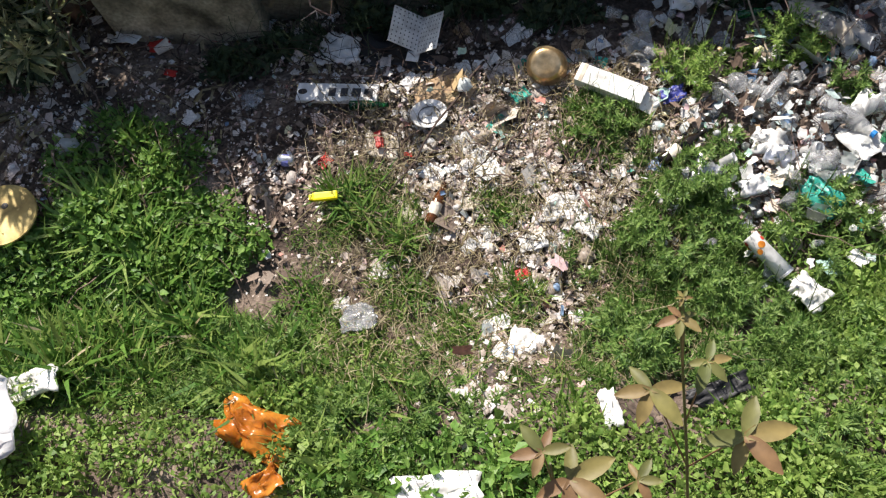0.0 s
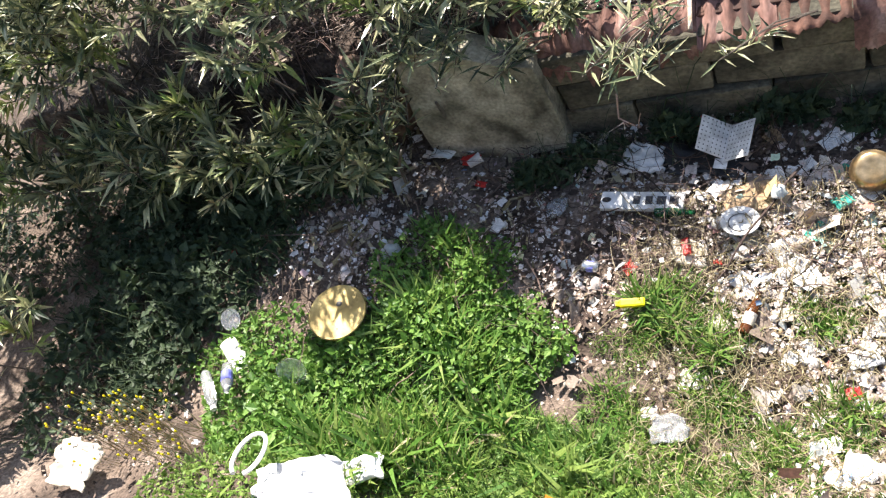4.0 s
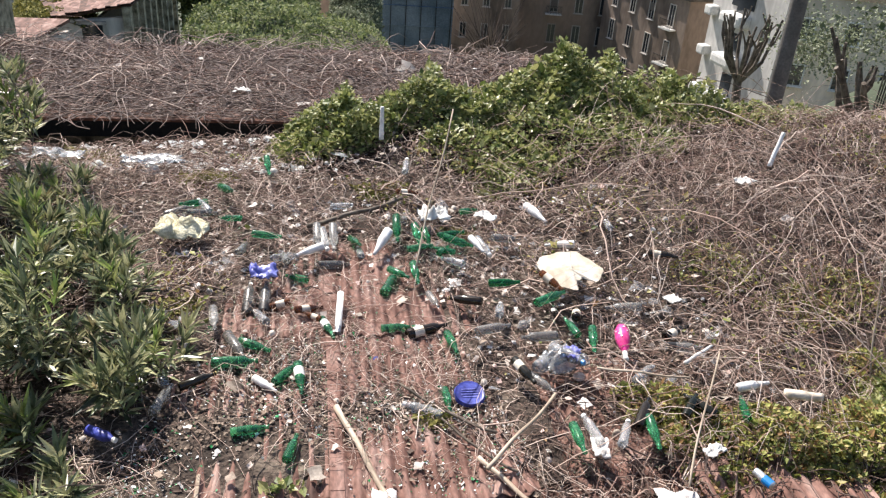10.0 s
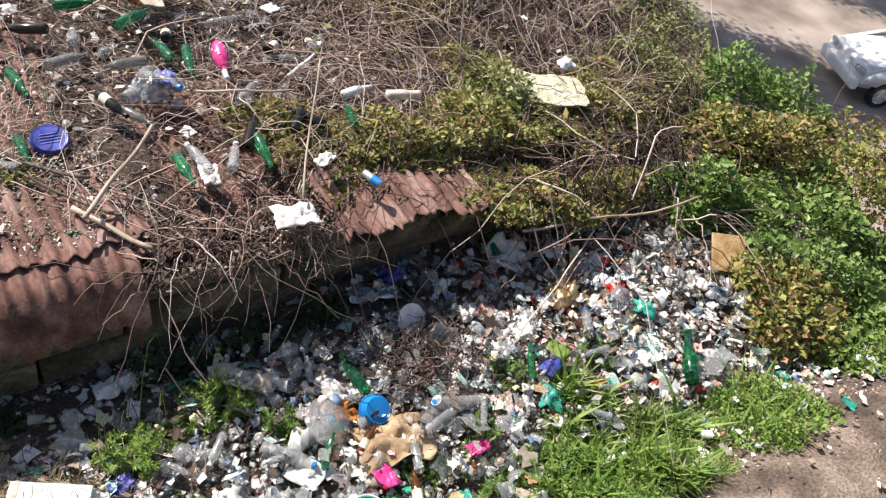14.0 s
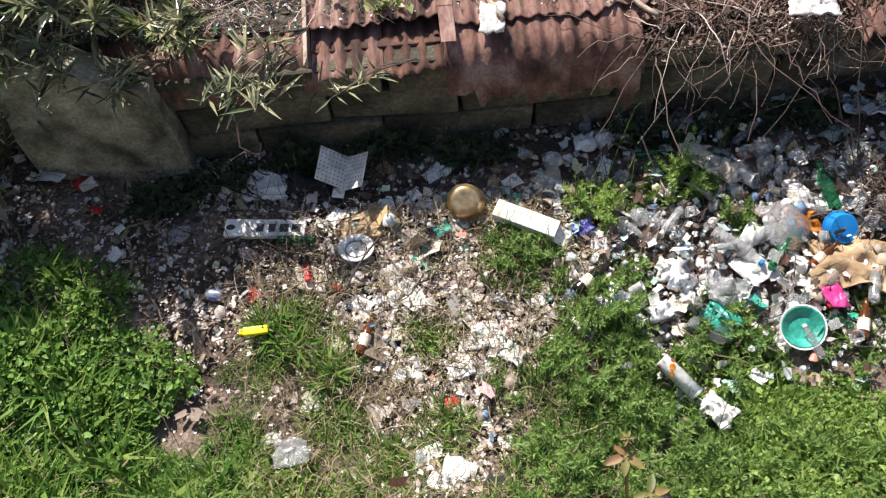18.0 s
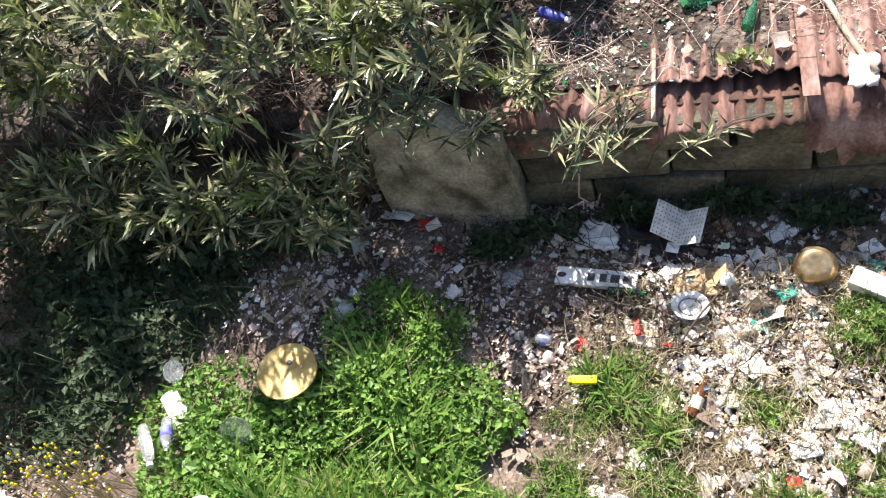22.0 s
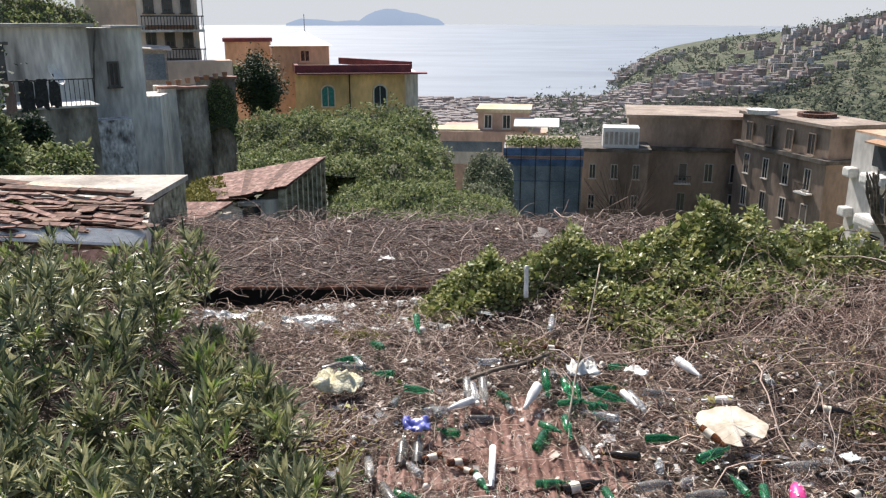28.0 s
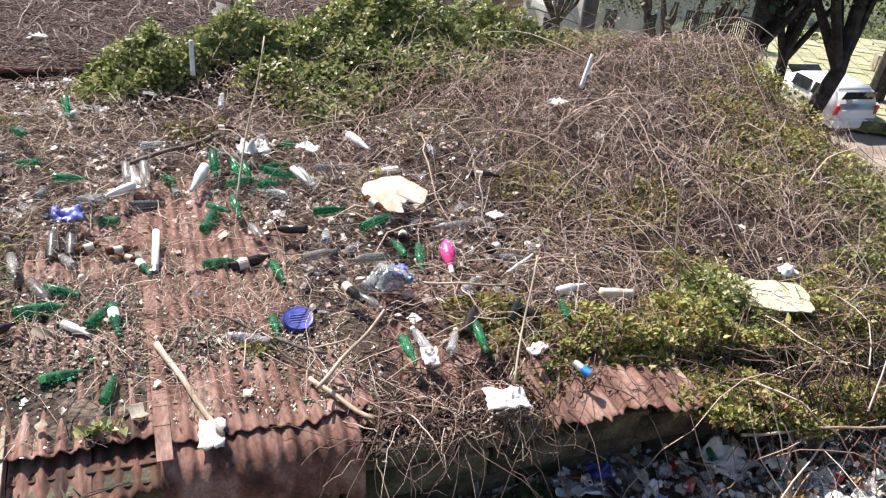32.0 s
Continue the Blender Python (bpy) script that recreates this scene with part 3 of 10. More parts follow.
def mound_z(x, y):
    x, y = np.asarray(x, float), np.asarray(y, float)
    top = roof_z(x, y)
    k = ss(9.9, 9.0, y + 0.15 * np.sin(x * 1.7)) * ss(8.3, 7.15, x + 0.2 * np.sin(y * 2.1)) * ss(-6.6, -5.6, x)
    front = np.where(x < 4.3, ss(3.34, 3.42, y), ss(2.5, 3.7, y - 0.25 * np.sin(x * 1.3)))
    k = k * front
    base = -0.35 - 3.5 * ss(6.9, 8.5, x)
    return base + (top - base) * k


def build_mound():
    xs = np.arange(-6.8, 9.3, 0.09)
    ys = np.r_[np.arange(2.3, 3.3, 0.1), np.arange(3.3, 3.5, 0.025), np.arange(3.5, 10.3, 0.09)]
    X, Y = np.meshgrid(xs, ys)
    Z = mound_z(X, Y)
    bumpy = np.zeros_like(Z)
    for i, j in np.ndindex(*Z.shape):
        q = Vector((X[i, j], Y[i, j], 3.0))
        bumpy[i, j] = 0.05 * noise.noise(q * 1.6) + 0.03 * noise.noise(q * 4.2)
    sheets = ss(-1.7, -1.3, X) * ss(1.75, 1.35, X) * ss(6.6, 5.8, Y)
    Z = Z + bumpy * (1 - sheets) - 0.05 - 0.05 * sheets
    V = np.stack([X, Y, Z], 2).reshape(-1, 3)
    i, j = np.meshgrid(np.arange(len(ys) - 1), np.arange(len(xs) - 1), indexing="ij")
    w = len(xs)
    F = np.stack([i * w + j, i * w + j + 1, (i + 1) * w + j + 1, (i + 1) * w + j], 2).reshape(-1, 4)
    ob = np_mesh("mound_ground", V, F, LITTERSOIL, smooth=True)
    return tagged(ob, "low mound of earth and dead bramble litter over a buried shed", "ground", kind="structure")


build_mound()

# ---- the old wall under the eaves ----
wall = tagged(new("wall_front"), "low old stained stone wall, darkened for the shade under the rusty eaves", "wall", kind="structure")
part("core", box(4.9, 0.22, 0.95, pose(0.15, 3.33, 0.1)), STONE, wall)
part("core", box(1.9, 0.2, 0.7, pose(3.5, 3.33, 0.0)), STONE, wall)
rw = random.Random(4)
STONES = []
for k in range(6):
    bm = box(0.62, 0.16, 0.215, bevel=0.018)
    for v in bm.verts:
        v.co += Vector([0.012 * noise.noise(v.co * 7 + Vector((k * 5, s, 0))) for s in (0, 3, 6)])
    st = part("stone", bm, STONE, wall, smooth=False)
    STONES.append(st)
    st.matrix_basis = pose(-1.2 + k * 0.66, 3.2, 0.545)
for row, z in enumerate((0.325, 0.1)):
    x = -2.1 + 0.3 * row
    while x < 3.9 - (1.1 if row == 0 else 0):
        w = rw.uniform(1.0, 1.6)
        x += 0.31 * w
        again("stone", STONES[rw.randrange(6)], pose(x, 3.195 + rw.uniform(-0.015, 0.02), z, rw.uniform(-2, 2), rw.uniform(-1, 1), rw.uniform(-2, 2)) @ Matrix.Diagonal((w, 1, 1, 1)), wall)
        x += 0.31 * w + 0.018
for k in range(4):
    again("stone", STONES[k], pose(2.85 + k * 0.42, 3.2, 0.42 - 0.06 * k, 0, 4.0, 1) @ Matrix.Diagonal((0.78, 1, 1, 1)), wall)

slab = tagged(new("concrete_slab"), "broken concrete slab leaning at the end of the wall", "slab")
bm = bmesh.new()
outline = [(-2.17, 0.97), (-2.25, 0.42), (-2.24, 0.05), (-1.78, 0.02), (-1.38, 0.05), (-1.4, 0.42), (-1.43, 0.7), (-1.62, 0.76), (-1.9, 0.9)]
fv = [bm.verts.new((x, 3.0 + 0.1 * (0.3 - z) * -1, z)) for x, z in outline]
bv = [bm.verts.new((x, 3.2 + 0.1 * (0.3 - z) * -1, z)) for x, z in outline]
bm.faces.new(fv)
bm.faces.new(bv[::-1])
for k in range(len(outline)):
    q = (k + 1) % len(outline)
    bm.faces.new((fv[k], bv[k], bv[q], fv[q]))
bmesh.ops.bevel(bm, geom=list(bm.edges), offset=0.006, segments=1, affect="EDGES")
part("panel", bm, CONCRETE, slab)

rub = tagged(new("rubble_heap"), "heap of brown crumbled brick and earth beside the slab", "rubble")
bm = bmesh.new()
bmesh.ops.create_icosphere(bm, subdivisions=4, radius=1)
for v in bm.verts:
    v.co *= 1 + 0.25 * noise.noise(v.co * 2.2) + 0.1 * noise.noise(v.co * 6)
    v.co = Vector((-2.62 + v.co.x * 0.3, 3.35 + v.co.y * 0.3, 0.3 + v.co.z * 0.42))
part("earth", bm, BRICKRUB, rub, smooth=True)

# ---- the corrugated roof ----
shed_roof = tagged(new("shed_roof"), "rusty corrugated iron roof half buried in litter and brambles", "roof", kind="structure")


def sheet(x0, x1, y0, y1, z=0.0, tilt=0.0, ragged=0.03, seed=0, material=RUST, bend=0.0, holes=0.0):
    """One corrugated sheet, its lower edge (y0) torn. tilt drops the lower edge."""
    r = np.random.default_rng(seed)
    nx, ny = int((x1 - x0) / 0.0095) + 1, max(int((y1 - y0) / 0.05), 4)
    u = np.linspace(x0, x1, nx)
    tear = ragged * (np.convolve(r.normal(0, 1, nx + 8), np.ones(9) / 3, "valid") + 0.6 * np.sin(u * 9 + seed))
    s = np.linspace(0, 1, ny)[:, None] ** 1.3
    Y = y0 + tear[None] * (1 - s) ** 3 + s * (y1 - y0)
    X = np.repeat(u[None], ny, 0)
    wave = 0.0135 * np.sin(2 * np.pi * (u + 3.0) / 0.088)[None]
    dents = np.array([[noise.noise(Vector((a * 2.3, b * 2.3, seed))) for a in u] for b in Y[:, 0]]) * 0.018
    Z = roof_z(X, Y) + 0.005 + z + wave + dents - tilt * (y1 - Y) - bend * np.maximum(0, 0.12 - (Y - y0)) ** 2 * 30
    n = nx * ny
    top = np.stack([X, Y, Z], 2).reshape(-1, 3)
    low = top - (0, 0, 0.003)
    i, j = np.meshgrid(np.arange(ny - 1), np.arange(nx - 1), indexing="ij")
    f = np.stack([i * nx + j, i * nx + j + 1, (i + 1) * nx + j + 1, (i + 1) * nx + j], 2).reshape(-1, 4)
    if holes:
        keep = np.array([noise.noise(Vector((top[q[0]][0] * 9, top[q[0]][1] * 7, seed + 9))) > holes - 0.9 * max(0, top[q[0]][1] - y0 - 0.05) for q in f])
        f = f[keep]
    rim = [(k, k + 1, n + k + 1, n + k) for k in range(nx - 1)]
    F = np.concatenate([f, f[:, ::-1] + n, np.array(rim)[:, ::-1]])
    return np_mesh("sheet", np.concatenate([top, low]), F, material, smooth=True, parent=shed_roof)


sheet(-1.5, -0.58, 3.1, 4.6, 0.01, 0.03, 0.018, 1, bend=0.4)
sheet(-0.62, 0.16, 3.34, 5.0, 0.0, 0.0, 0.016, 2)
sheet(-0.62, 0.16, 4.9, 6.4, 0.012, 0.0, 0.01, 3)
sheet(0.14, 1.3, 3.27, 5.0, 0.015, 0.0, 0.016, 4)
sheet(0.14, 1.3, 4.9, 6.3, 0.025, 0.0, 0.01, 5)
sheet(0.13, 1.18, 3.0, 3.34, -0.012, 0.1, 0.008, 6, bend=0.6)
sheet(1.16, 2.3, 3.2, 4.6, -0.02, 0.0, 0.03, 7)
sheet(2.25, 3.35, 2.9, 3.5, 0.025, 0.02, 0.02, 8)
sheet(-0.58, -0.2, 3.05, 3.42, -0.05, 0.14, 0.02, 9, RUST, holes=-0.42)
sheet(-0.24, 0.16, 3.07, 3.42, -0.06, 0.12, 0.02, 10, RUSTDARK, holes=-0.42)
sheet(-1.75, -1.3, 3.2, 4.0, -0.02, 0.05, 0.03, 11, RUSTDARK)


def sheet_seen(x, y):
    """How clear of litter the sheets lie: 1 bare, 0 buried."""
    lo = np.interp(y, (3.2, 3.7, 4.2, 5.0, 5.5, 6.1, 6.5), (-1.3, -1.05, -0.9, -0.72, -0.55, 0.05, 0.4))
    hi = np.interp(y, (3.2, 3.7, 4.2, 5.0, 5.5, 6.1, 6.5), (1.3, 1.3, 1.12, 1.0, 0.9, 0.65, 0.5))
    return ss(lo - 0.12, lo + 0.12, x) * ss(hi + 0.12, hi - 0.12, x)


def build_drift():
    """Leaf mould and dirt lying in the troughs of the sheets and heaped in drifts."""
    xs, ys = np.arange(-1.5, 1.5, 0.022), np.arange(3.36, 6.6, 0.03)
    X, Y = np.meshgrid(xs, ys)
    N = np.array([[noise.noise(Vector((a * 2.1, b * 2.6, 4.0))) + 0.6 * noise.noise(Vector((a * 6, b * 7, 8.0))) for a in xs] for b in ys])
    band = np.exp(-((Y - 3.98 - 0.1 * np.sin(X * 3)) / 0.22) ** 2) * (1 - 0.75 * np.exp(-((X - 0.02) / 0.16) ** 2))
    deep = ss(0.55, 0.1, sheet_seen(X, Y)) * 0.03
    Z = roof_z(X, Y) + 0.005 + 0.009 * N + 0.022 * band + deep - 0.012 * ss(3.62, 3.38, Y)
    i, j = np.meshgrid(np.arange(len(ys) - 1), np.arange(len(xs) - 1), indexing="ij")
    w = len(xs)
    F = np.stack([i * w + j, i * w + j + 1, (i + 1) * w + j + 1, (i + 1) * w + j], 2).reshape(-1, 4)
    ob = np_mesh("leaf_mould", np.stack([X, Y, Z], 2).reshape(-1, 3), F, LITTERSOIL, smooth=True)
    tagged(ob, "drifts of leaf mould and dirt in the troughs of the rusty sheets", "dirt", kind="stuff")


build_drift()
# the flat flange that caps the seam, and the rafter end below the torn eaves
bm = bmesh.new()
for k in range(12):
    y = 3.26 + k * 0.26
    box(0.08, 0.27, 0.004, pose(0.155, y, float(roof_z(0.15, y)) + 0.034 + 0.003 * (k % 2), 0, rw.uniform(-2, 2), 0), bm=bm)
part("flange", bm, RUST, shed_roof)
part("flange", box(0.022, 0.46, 0.02, pose(-0.6, 3.32, 0.755, 8, 0, 0), 0.004), WOOD, shed_roof)
part("eaves_beam", box(2.6, 0.07, 0.09, pose(-0.25, 3.27, 0.625, 0, 0, 0), 0.008), RUSTDARK, shed_roof)
part("eaves_beam", box(2.2, 0.06, 0.08, pose(2.2, 3.27, 0.62, 0, 2, 0), 0.008), RUSTDARK, shed_roof)

# ---- road and pavement beside the mound ----
bm = bmesh.new()
rows = [(8.9, -30), (9.3, 0), (9.8, 5), (10.6, 10), (12.2, 16), (15.5, 20), (22, 26)]
wide = [(26, -30), (26, 0), (26, 5), (26, 10), (27, 16), (28, 20), (30, 26)]
prev = None
for (x0, y0), (x1, y1) in zip(rows, wide):
    cur = [bm.verts.new((x0 + (x1 - x0) * k / 8, y0 + (y1 - y0) * k / 8, -3.8)) for k in range(9)]
    if prev:
        for k in range(8):
            bm.faces.new((prev[k], prev[k + 1], cur[k + 1], cur[k]))
    prev = cur
tagged(part("road", bm, ASPHALT), "pale worn asphalt road below the mound", "road", kind="structure")
# ---- buildings ----


def stucco(name, c, dirt=0.5):
    d = tuple(v * (1 - dirt) for v in c)
    return mat(name, [d, c, tuple(min(v * 1.12, 0.9) for v in c)], 0.92, scale=0.35, fine=3.0, bump=0.15, grain=0.16, stretch=(1, 1, 0.45))


GREYWALL = mat("grey_stucco", [(0.27, 0.24, 0.205), (0.6, 0.55, 0.49), (0.74, 0.69, 0.62), (0.8, 0.76, 0.7)], 0.92, scale=0.7, fine=5.0, bump=0.5, grain=0.28, stretch=(1, 1, 0.2), dist=0.05)
STAINDARK = mat("damp_stain", [(0.08, 0.07, 0.06), (0.16, 0.14, 0.12)], 0.9, scale=1, fine=8, bump=0.2)
SPECKLED = mat("flaked_whitewash", [(0.18, 0.165, 0.15), (0.66, 0.62, 0.58), (0.8, 0.77, 0.73)], 0.92, scale=3.2, fine=9, bump=0.5, grain=0.4, stretch=(1, 1, 0.5), dist=0.05)
WHITEWALL = stucco("white_stucco", (0.55, 0.53, 0.5), 0.25)
TUFF = mat("tuff_masonry", [(0.16, 0.135, 0.11), (0.38, 0.33, 0.27), (0.54, 0.49, 0.42)], 0.95, scale=0.9, fine=6, bump=0.6, grain=0.35, stretch=(1, 1, 0.4), dist=0.1)
PEACH = stucco("peach_stucco", (0.8, 0.61, 0.48), 0.2)
OCHRE = stucco("ochre_stucco", (0.78, 0.52, 0.24), 0.25)
SALMON = stucco("salmon_stucco", (0.78, 0.47, 0.3), 0.2)
PALACE = stucco("palace_stucco", (0.27, 0.205, 0.16), 0.5)
PALRED = stucco("faded_red_stucco", (0.3, 0.19, 0.155), 0.35)
TAN = stucco("tan_stucco", (0.74, 0.59, 0.47), 0.25)
MAROON = mat("maroon_paint", [(0.15, 0.035, 0.04), (0.21, 0.05, 0.055)], 0.6, scale=1, fine=8, bump=0.1)
ROOFTAN = mat("flat_roof_felt", [(0.27, 0.215, 0.175), (0.36, 0.295, 0.245)], 0.9, scale=0.4, fine=4, bump=0.1)
ROOFORANGE = mat("orange_roof_coat", [(0.5, 0.33, 0.22), (0.58, 0.41, 0.29)], 0.85, scale=0.4, fine=4, bump=0.1)
ROOFYELLOW = mat("yellow_roof_coat", [(0.5, 0.42, 0.28), (0.6, 0.52, 0.36)], 0.85, scale=0.4, fine=4, bump=0.1)
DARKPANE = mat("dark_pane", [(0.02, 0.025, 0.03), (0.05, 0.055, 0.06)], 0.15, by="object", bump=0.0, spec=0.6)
FRAMEWHITE = mat("white_frame", [(0.62, 0.61, 0.58), (0.72, 0.71, 0.68)], 0.6, by="object", bump=0.0)
FRAMEDIRT = mat("grimy_frame", [(0.3, 0.27, 0.24), (0.48, 0.45, 0.41)], 0.7, by="object", bump=0.0)
HOUSEPINK = stucco("pink_stucco", (0.5, 0.36, 0.29), 0.25)
SHUTTER = mat("dark_shutter", [(0.06, 0.055, 0.05), (0.14, 0.12, 0.1)], 0.7, by="object", bump=0.0)
GREENPAINT = mat("green_paint", [(0.03, 0.2, 0.17), (0.05, 0.26, 0.22)], 0.5, bump=0.0)
IRON = mat("dark_iron", [(0.02, 0.02, 0.02), (0.06, 0.055, 0.05)], 0.6, 0.3, bump=0.0)
NETBLUE = mat("blue_netting", [(0.07, 0.13, 0.26), (0.12, 0.2, 0.36)], 0.7, scale=0.8, fine=9, bump=0.2, thin=0.25)
NETGREY = mat("grey_netting", [(0.15, 0.2, 0.25), (0.25, 0.3, 0.35)], 0.8, scale=0.4, fine=9, bump=0.2, thin=0.25)
SLATE = mat("cement_roof", [(0.34, 0.3, 0.26), (0.46, 0.42, 0.37)], 0.9, scale=1.2, fine=10, bump=0.3)
TILE = mat("clay_tile", [(0.2, 0.1, 0.06), (0.32, 0.17, 0.1), (0.4, 0.25, 0.16)], 0.9, by="object", scale=4, fine=20, bump=0.4)


def window_parts(w, h, parent, pane=None, frame_mat=None, arch=False):
    """One window at its parent's origin, facing -y: surround, sill, two lights."""
    fr = bmesh.new()
    t = 0.09
    box(w + 2 * t, 0.1, t, pose(0, -0.05, h / 2 + t / 2), bm=fr)
    box(w + 2 * t, 0.1, t, pose(0, -0.05, -h / 2 - t / 2), bm=fr)
    for s in (-1, 1):
        box(t, 0.1, h, pose(s * (w / 2 + t / 2), -0.05, 0), bm=fr)
    box(0.06, 0.06, h, pose(0, -0.04, 0), bm=fr)
    a = part("window_frame", fr, frame_mat or FRAMEWHITE, parent)
    b = part("pane", box(w, 0.03, h, pose(0, -0.015, 0)), pane or DARKPANE, parent)
    c = part("window_sill", box(w + 0.36, 0.22, 0.07, pose(0, -0.1, -h / 2 - 0.12)), frame_mat or FRAMEWHITE, parent)
    return a, b, c


def windows(bld, m, cols, rows, dx, dz, w, h, pane=None, frame_mat=None, skip=(), shut=0.0, seed=0, balcony=()):
    """A grid of windows on a face: m is the first one's place, x along the face, -y out of it."""
    r = random.Random(seed)
    src = None
    for i in range(rows):
        for j in range(cols):
            if (i, j) in skip:
                continue
            win = new("window")
            win.parent = bld
            win.matrix_basis = m @ pose(j * dx, 0, -i * dz)
            if src is None:
                src = window_parts(w, h, win, pane, frame_mat)
            else:
                for s in src:
                    again(s.name.split(".")[0], s, Matrix(), win)
            if r.random() < shut:
                part("shutter", box(w + 0.04, 0.06, h * r.uniform(0.35, 1.0), pose(0, -0.05, h * 0.1)), SHUTTER, win)
            if (i, j) in balcony:
                bm = box(w + 1.1, 0.75, 0.14, pose(0, -0.4, -h / 2 - 0.3))
                b = part("balcony", bm, FRAMEWHITE, bld)
                b.matrix_basis = win.matrix_basis.copy()
                rl = bmesh.new()
                for k in range(11):
                    box(0.03, 0.03, 0.85, pose((k / 10 - 0.5) * (w + 1.0), -0.74, -h / 2 + 0.2), bm=rl)
                box(w + 1.05, 0.05, 0.05, pose(0, -0.74, -h / 2 + 0.64), bm=rl)
                part("railing", rl, IRON, b)


def block(bld, name, w, d, z0, z1, m, material, bevel=0.0):
    """A box of a building: x along the front, from y = 0 backwards, its front middle at m."""
    return part(name, box(w, d, z1 - z0, m @ pose(0, d / 2, (z0 + z1) / 2), bevel), material, bld)


def facing(az, d, turn=0.0):
    """A frame at a bearing and distance whose -y looks back at the eye, turned by turn degrees to the left."""
    p = at(az, d)
    return pose(p.x, p.y, 0, 0, 0, -az + turn)


def elev(d, el):
    return 3.93 + d * math.tan(radians(el))


# the dark palace with two wings
pal = tagged(new("palace"), "large dark brown palazzo with rows of tall windows", "building")
m = facing(17.2, 98, 6)
top = elev(98, -6.35)
block(pal, "wall", 15.5, 12, -26, top - 3.6, m, PALACE)
block(pal, "attic_wall", 14.8, 11, top - 3.6, top, m @ pose(0, 0.5, 0), PALACE)
block(pal, "cornice", 16.2, 12.6, top - 3.75, top - 3.35, m @ pose(0, -0.35, 0), STAINDARK)
block(pal, "roof", 15.6, 12, top, top + 0.35, m @ pose(0, 0.1, 0), ROOFTAN)
windows(pal, m @ pose(-1.0, 0, top - 6.2), 3, 5, 2.9, 3.55, 0.8, 2.0, frame_mat=FRAMEDIRT, shut=0.2, seed=1, balcony=((0, 0), (2, 0)))
windows(pal, m @ pose(-6.2, 0, top - 6.4), 1, 4, 2.9, 3.55, 0.6, 1.0, seed=2)
mw = facing(25.5, 84, -50)
wt = elev(86, -6.5)
block(pal, "wall", 14.5, 7, -26, wt - 3.2, mw @ pose(-7.2, 0, 0), PALACE)
block(pal, "attic_wall", 13.9, 6.6, wt - 3.2, wt, mw @ pose(-7.2, 0.3, 0), PALACE)
block(pal, "cornice", 15.1, 7.6, wt - 3.35, wt - 2.95, mw @ pose(-7.2, -0.3, 0), STAINDARK)
block(pal, "roof", 14.6, 7.2, wt, wt + 0.3, mw @ pose(-7.2, 0, 0), ROOFTAN)
windows(pal, mw @ pose(-12.2, 0, wt - 1.7), 4, 1, 3.3, 3.4, 0.95, 1.9, pane=SHUTTER, frame_mat=PALACE, seed=3)
windows(pal, mw @ pose(-12.2, 0, wt - 5.2), 4, 4, 3.3, 3.55, 0.8, 2.0, frame_mat=FRAMEDIRT, shut=0.25, seed=4, balcony=((0, 3), (1, 3), (2, 3)))
part("antenna_ring", lathe([(1.5, wt + 0.3), (1.6, wt + 0.75), (0.2, wt + 0.9)], 18), FRAMEWHITE, pal).matrix_basis = pose(*(at(21.3, 93).xy), 0)
part("roof_tank", lathe([(1.9, wt + 0.3), (1.9, wt + 0.7), (1.4, wt + 0.72), (1.3, wt + 0.35)], 20), RUSTDARK, pal).matrix_basis = pose(*(at(24.6, 92).xy), 0)
ml = facing(12.0, 92, 3)
lt = elev(92, -8.75)
block(pal, "wall", 7.4, 10, -26, lt, ml, PALACE)
block(pal, "cornice", 7.9, 10.4, lt, lt + 0.4, ml @ pose(0, -0.2, 0), STAINDARK)
windows(pal, ml @ pose(-2.4, 0, lt - 2.2), 3, 5, 2.4, 3.5, 0.6, 1.5, frame_mat=FRAMEDIRT, shut=0.4, seed=5)
part("penthouse", box(4.0, 3.0, 2.3, ml @ pose(0.6, 2.0, lt + 1.5), 0.05), FRAMEWHITE, pal, "pale glazed rooftop room")
pv = bmesh.new()
for k in range(7):
    box(0.35, 0.05, 1.4, ml @ pose(-1.0 + k * 0.54, 0.46, lt + 1.5), bm=pv)
part("glazing", pv, SLATE, pal)

# the building wrapped for repair, with its planted terrace
sc = tagged(new("scaffolded_building"), "building wrapped in blue netting under a planted roof terrace", "building")
ms = facing(7.0, 80, 2)
st = elev(80, -8.6)
block(sc, "wall", 7.2, 9, -24, st - 0.3, ms, GREYWALL)
part("netting", box(7.6, 0.06, 9.0, ms @ pose(0, -0.9, st - 5.5)), NETGREY, sc)
part("netting", box(7.8, 0.07, 0.75, ms @ pose(0, -0.95, st - 0.25)), NETBLUE, sc)
part("banner", box(7.8, 0.06, 0.22, ms @ pose(0, -0.96, st - 0.78)), PALRED, sc)
part("netting", box(7.8, 0.07, 0.7, ms @ pose(0, -0.95, st - 1.26)), NETBLUE, sc)
part("netting", box(0.06, 6, 9.6, ms @ pose(-3.85, 2.2, st - 5.0)), NETGREY, sc)
for k in range(6):
    part("pole", box(0.07, 0.07, 11, ms @ pose(-3.6 + k * 1.44, -1.0, st - 5.0)), IRON, sc)
for k in range(5):
    part("ledger", box(7.6, 0.06, 0.06, ms @ pose(0, -1.02, st - 1.2 - k * 1.9)), NETBLUE if k < 2 else NETGREY, sc)
windows(sc, ms @ pose(-2.2, -0.0, st - 2.8), 3, 3, 2.1, 3.2, 0.8, 1.7, seed=6)
block(sc, "terrace", 7.6, 9.4, st - 0.3, st, ms @ pose(0, -0.2, 0), ROOFTAN)
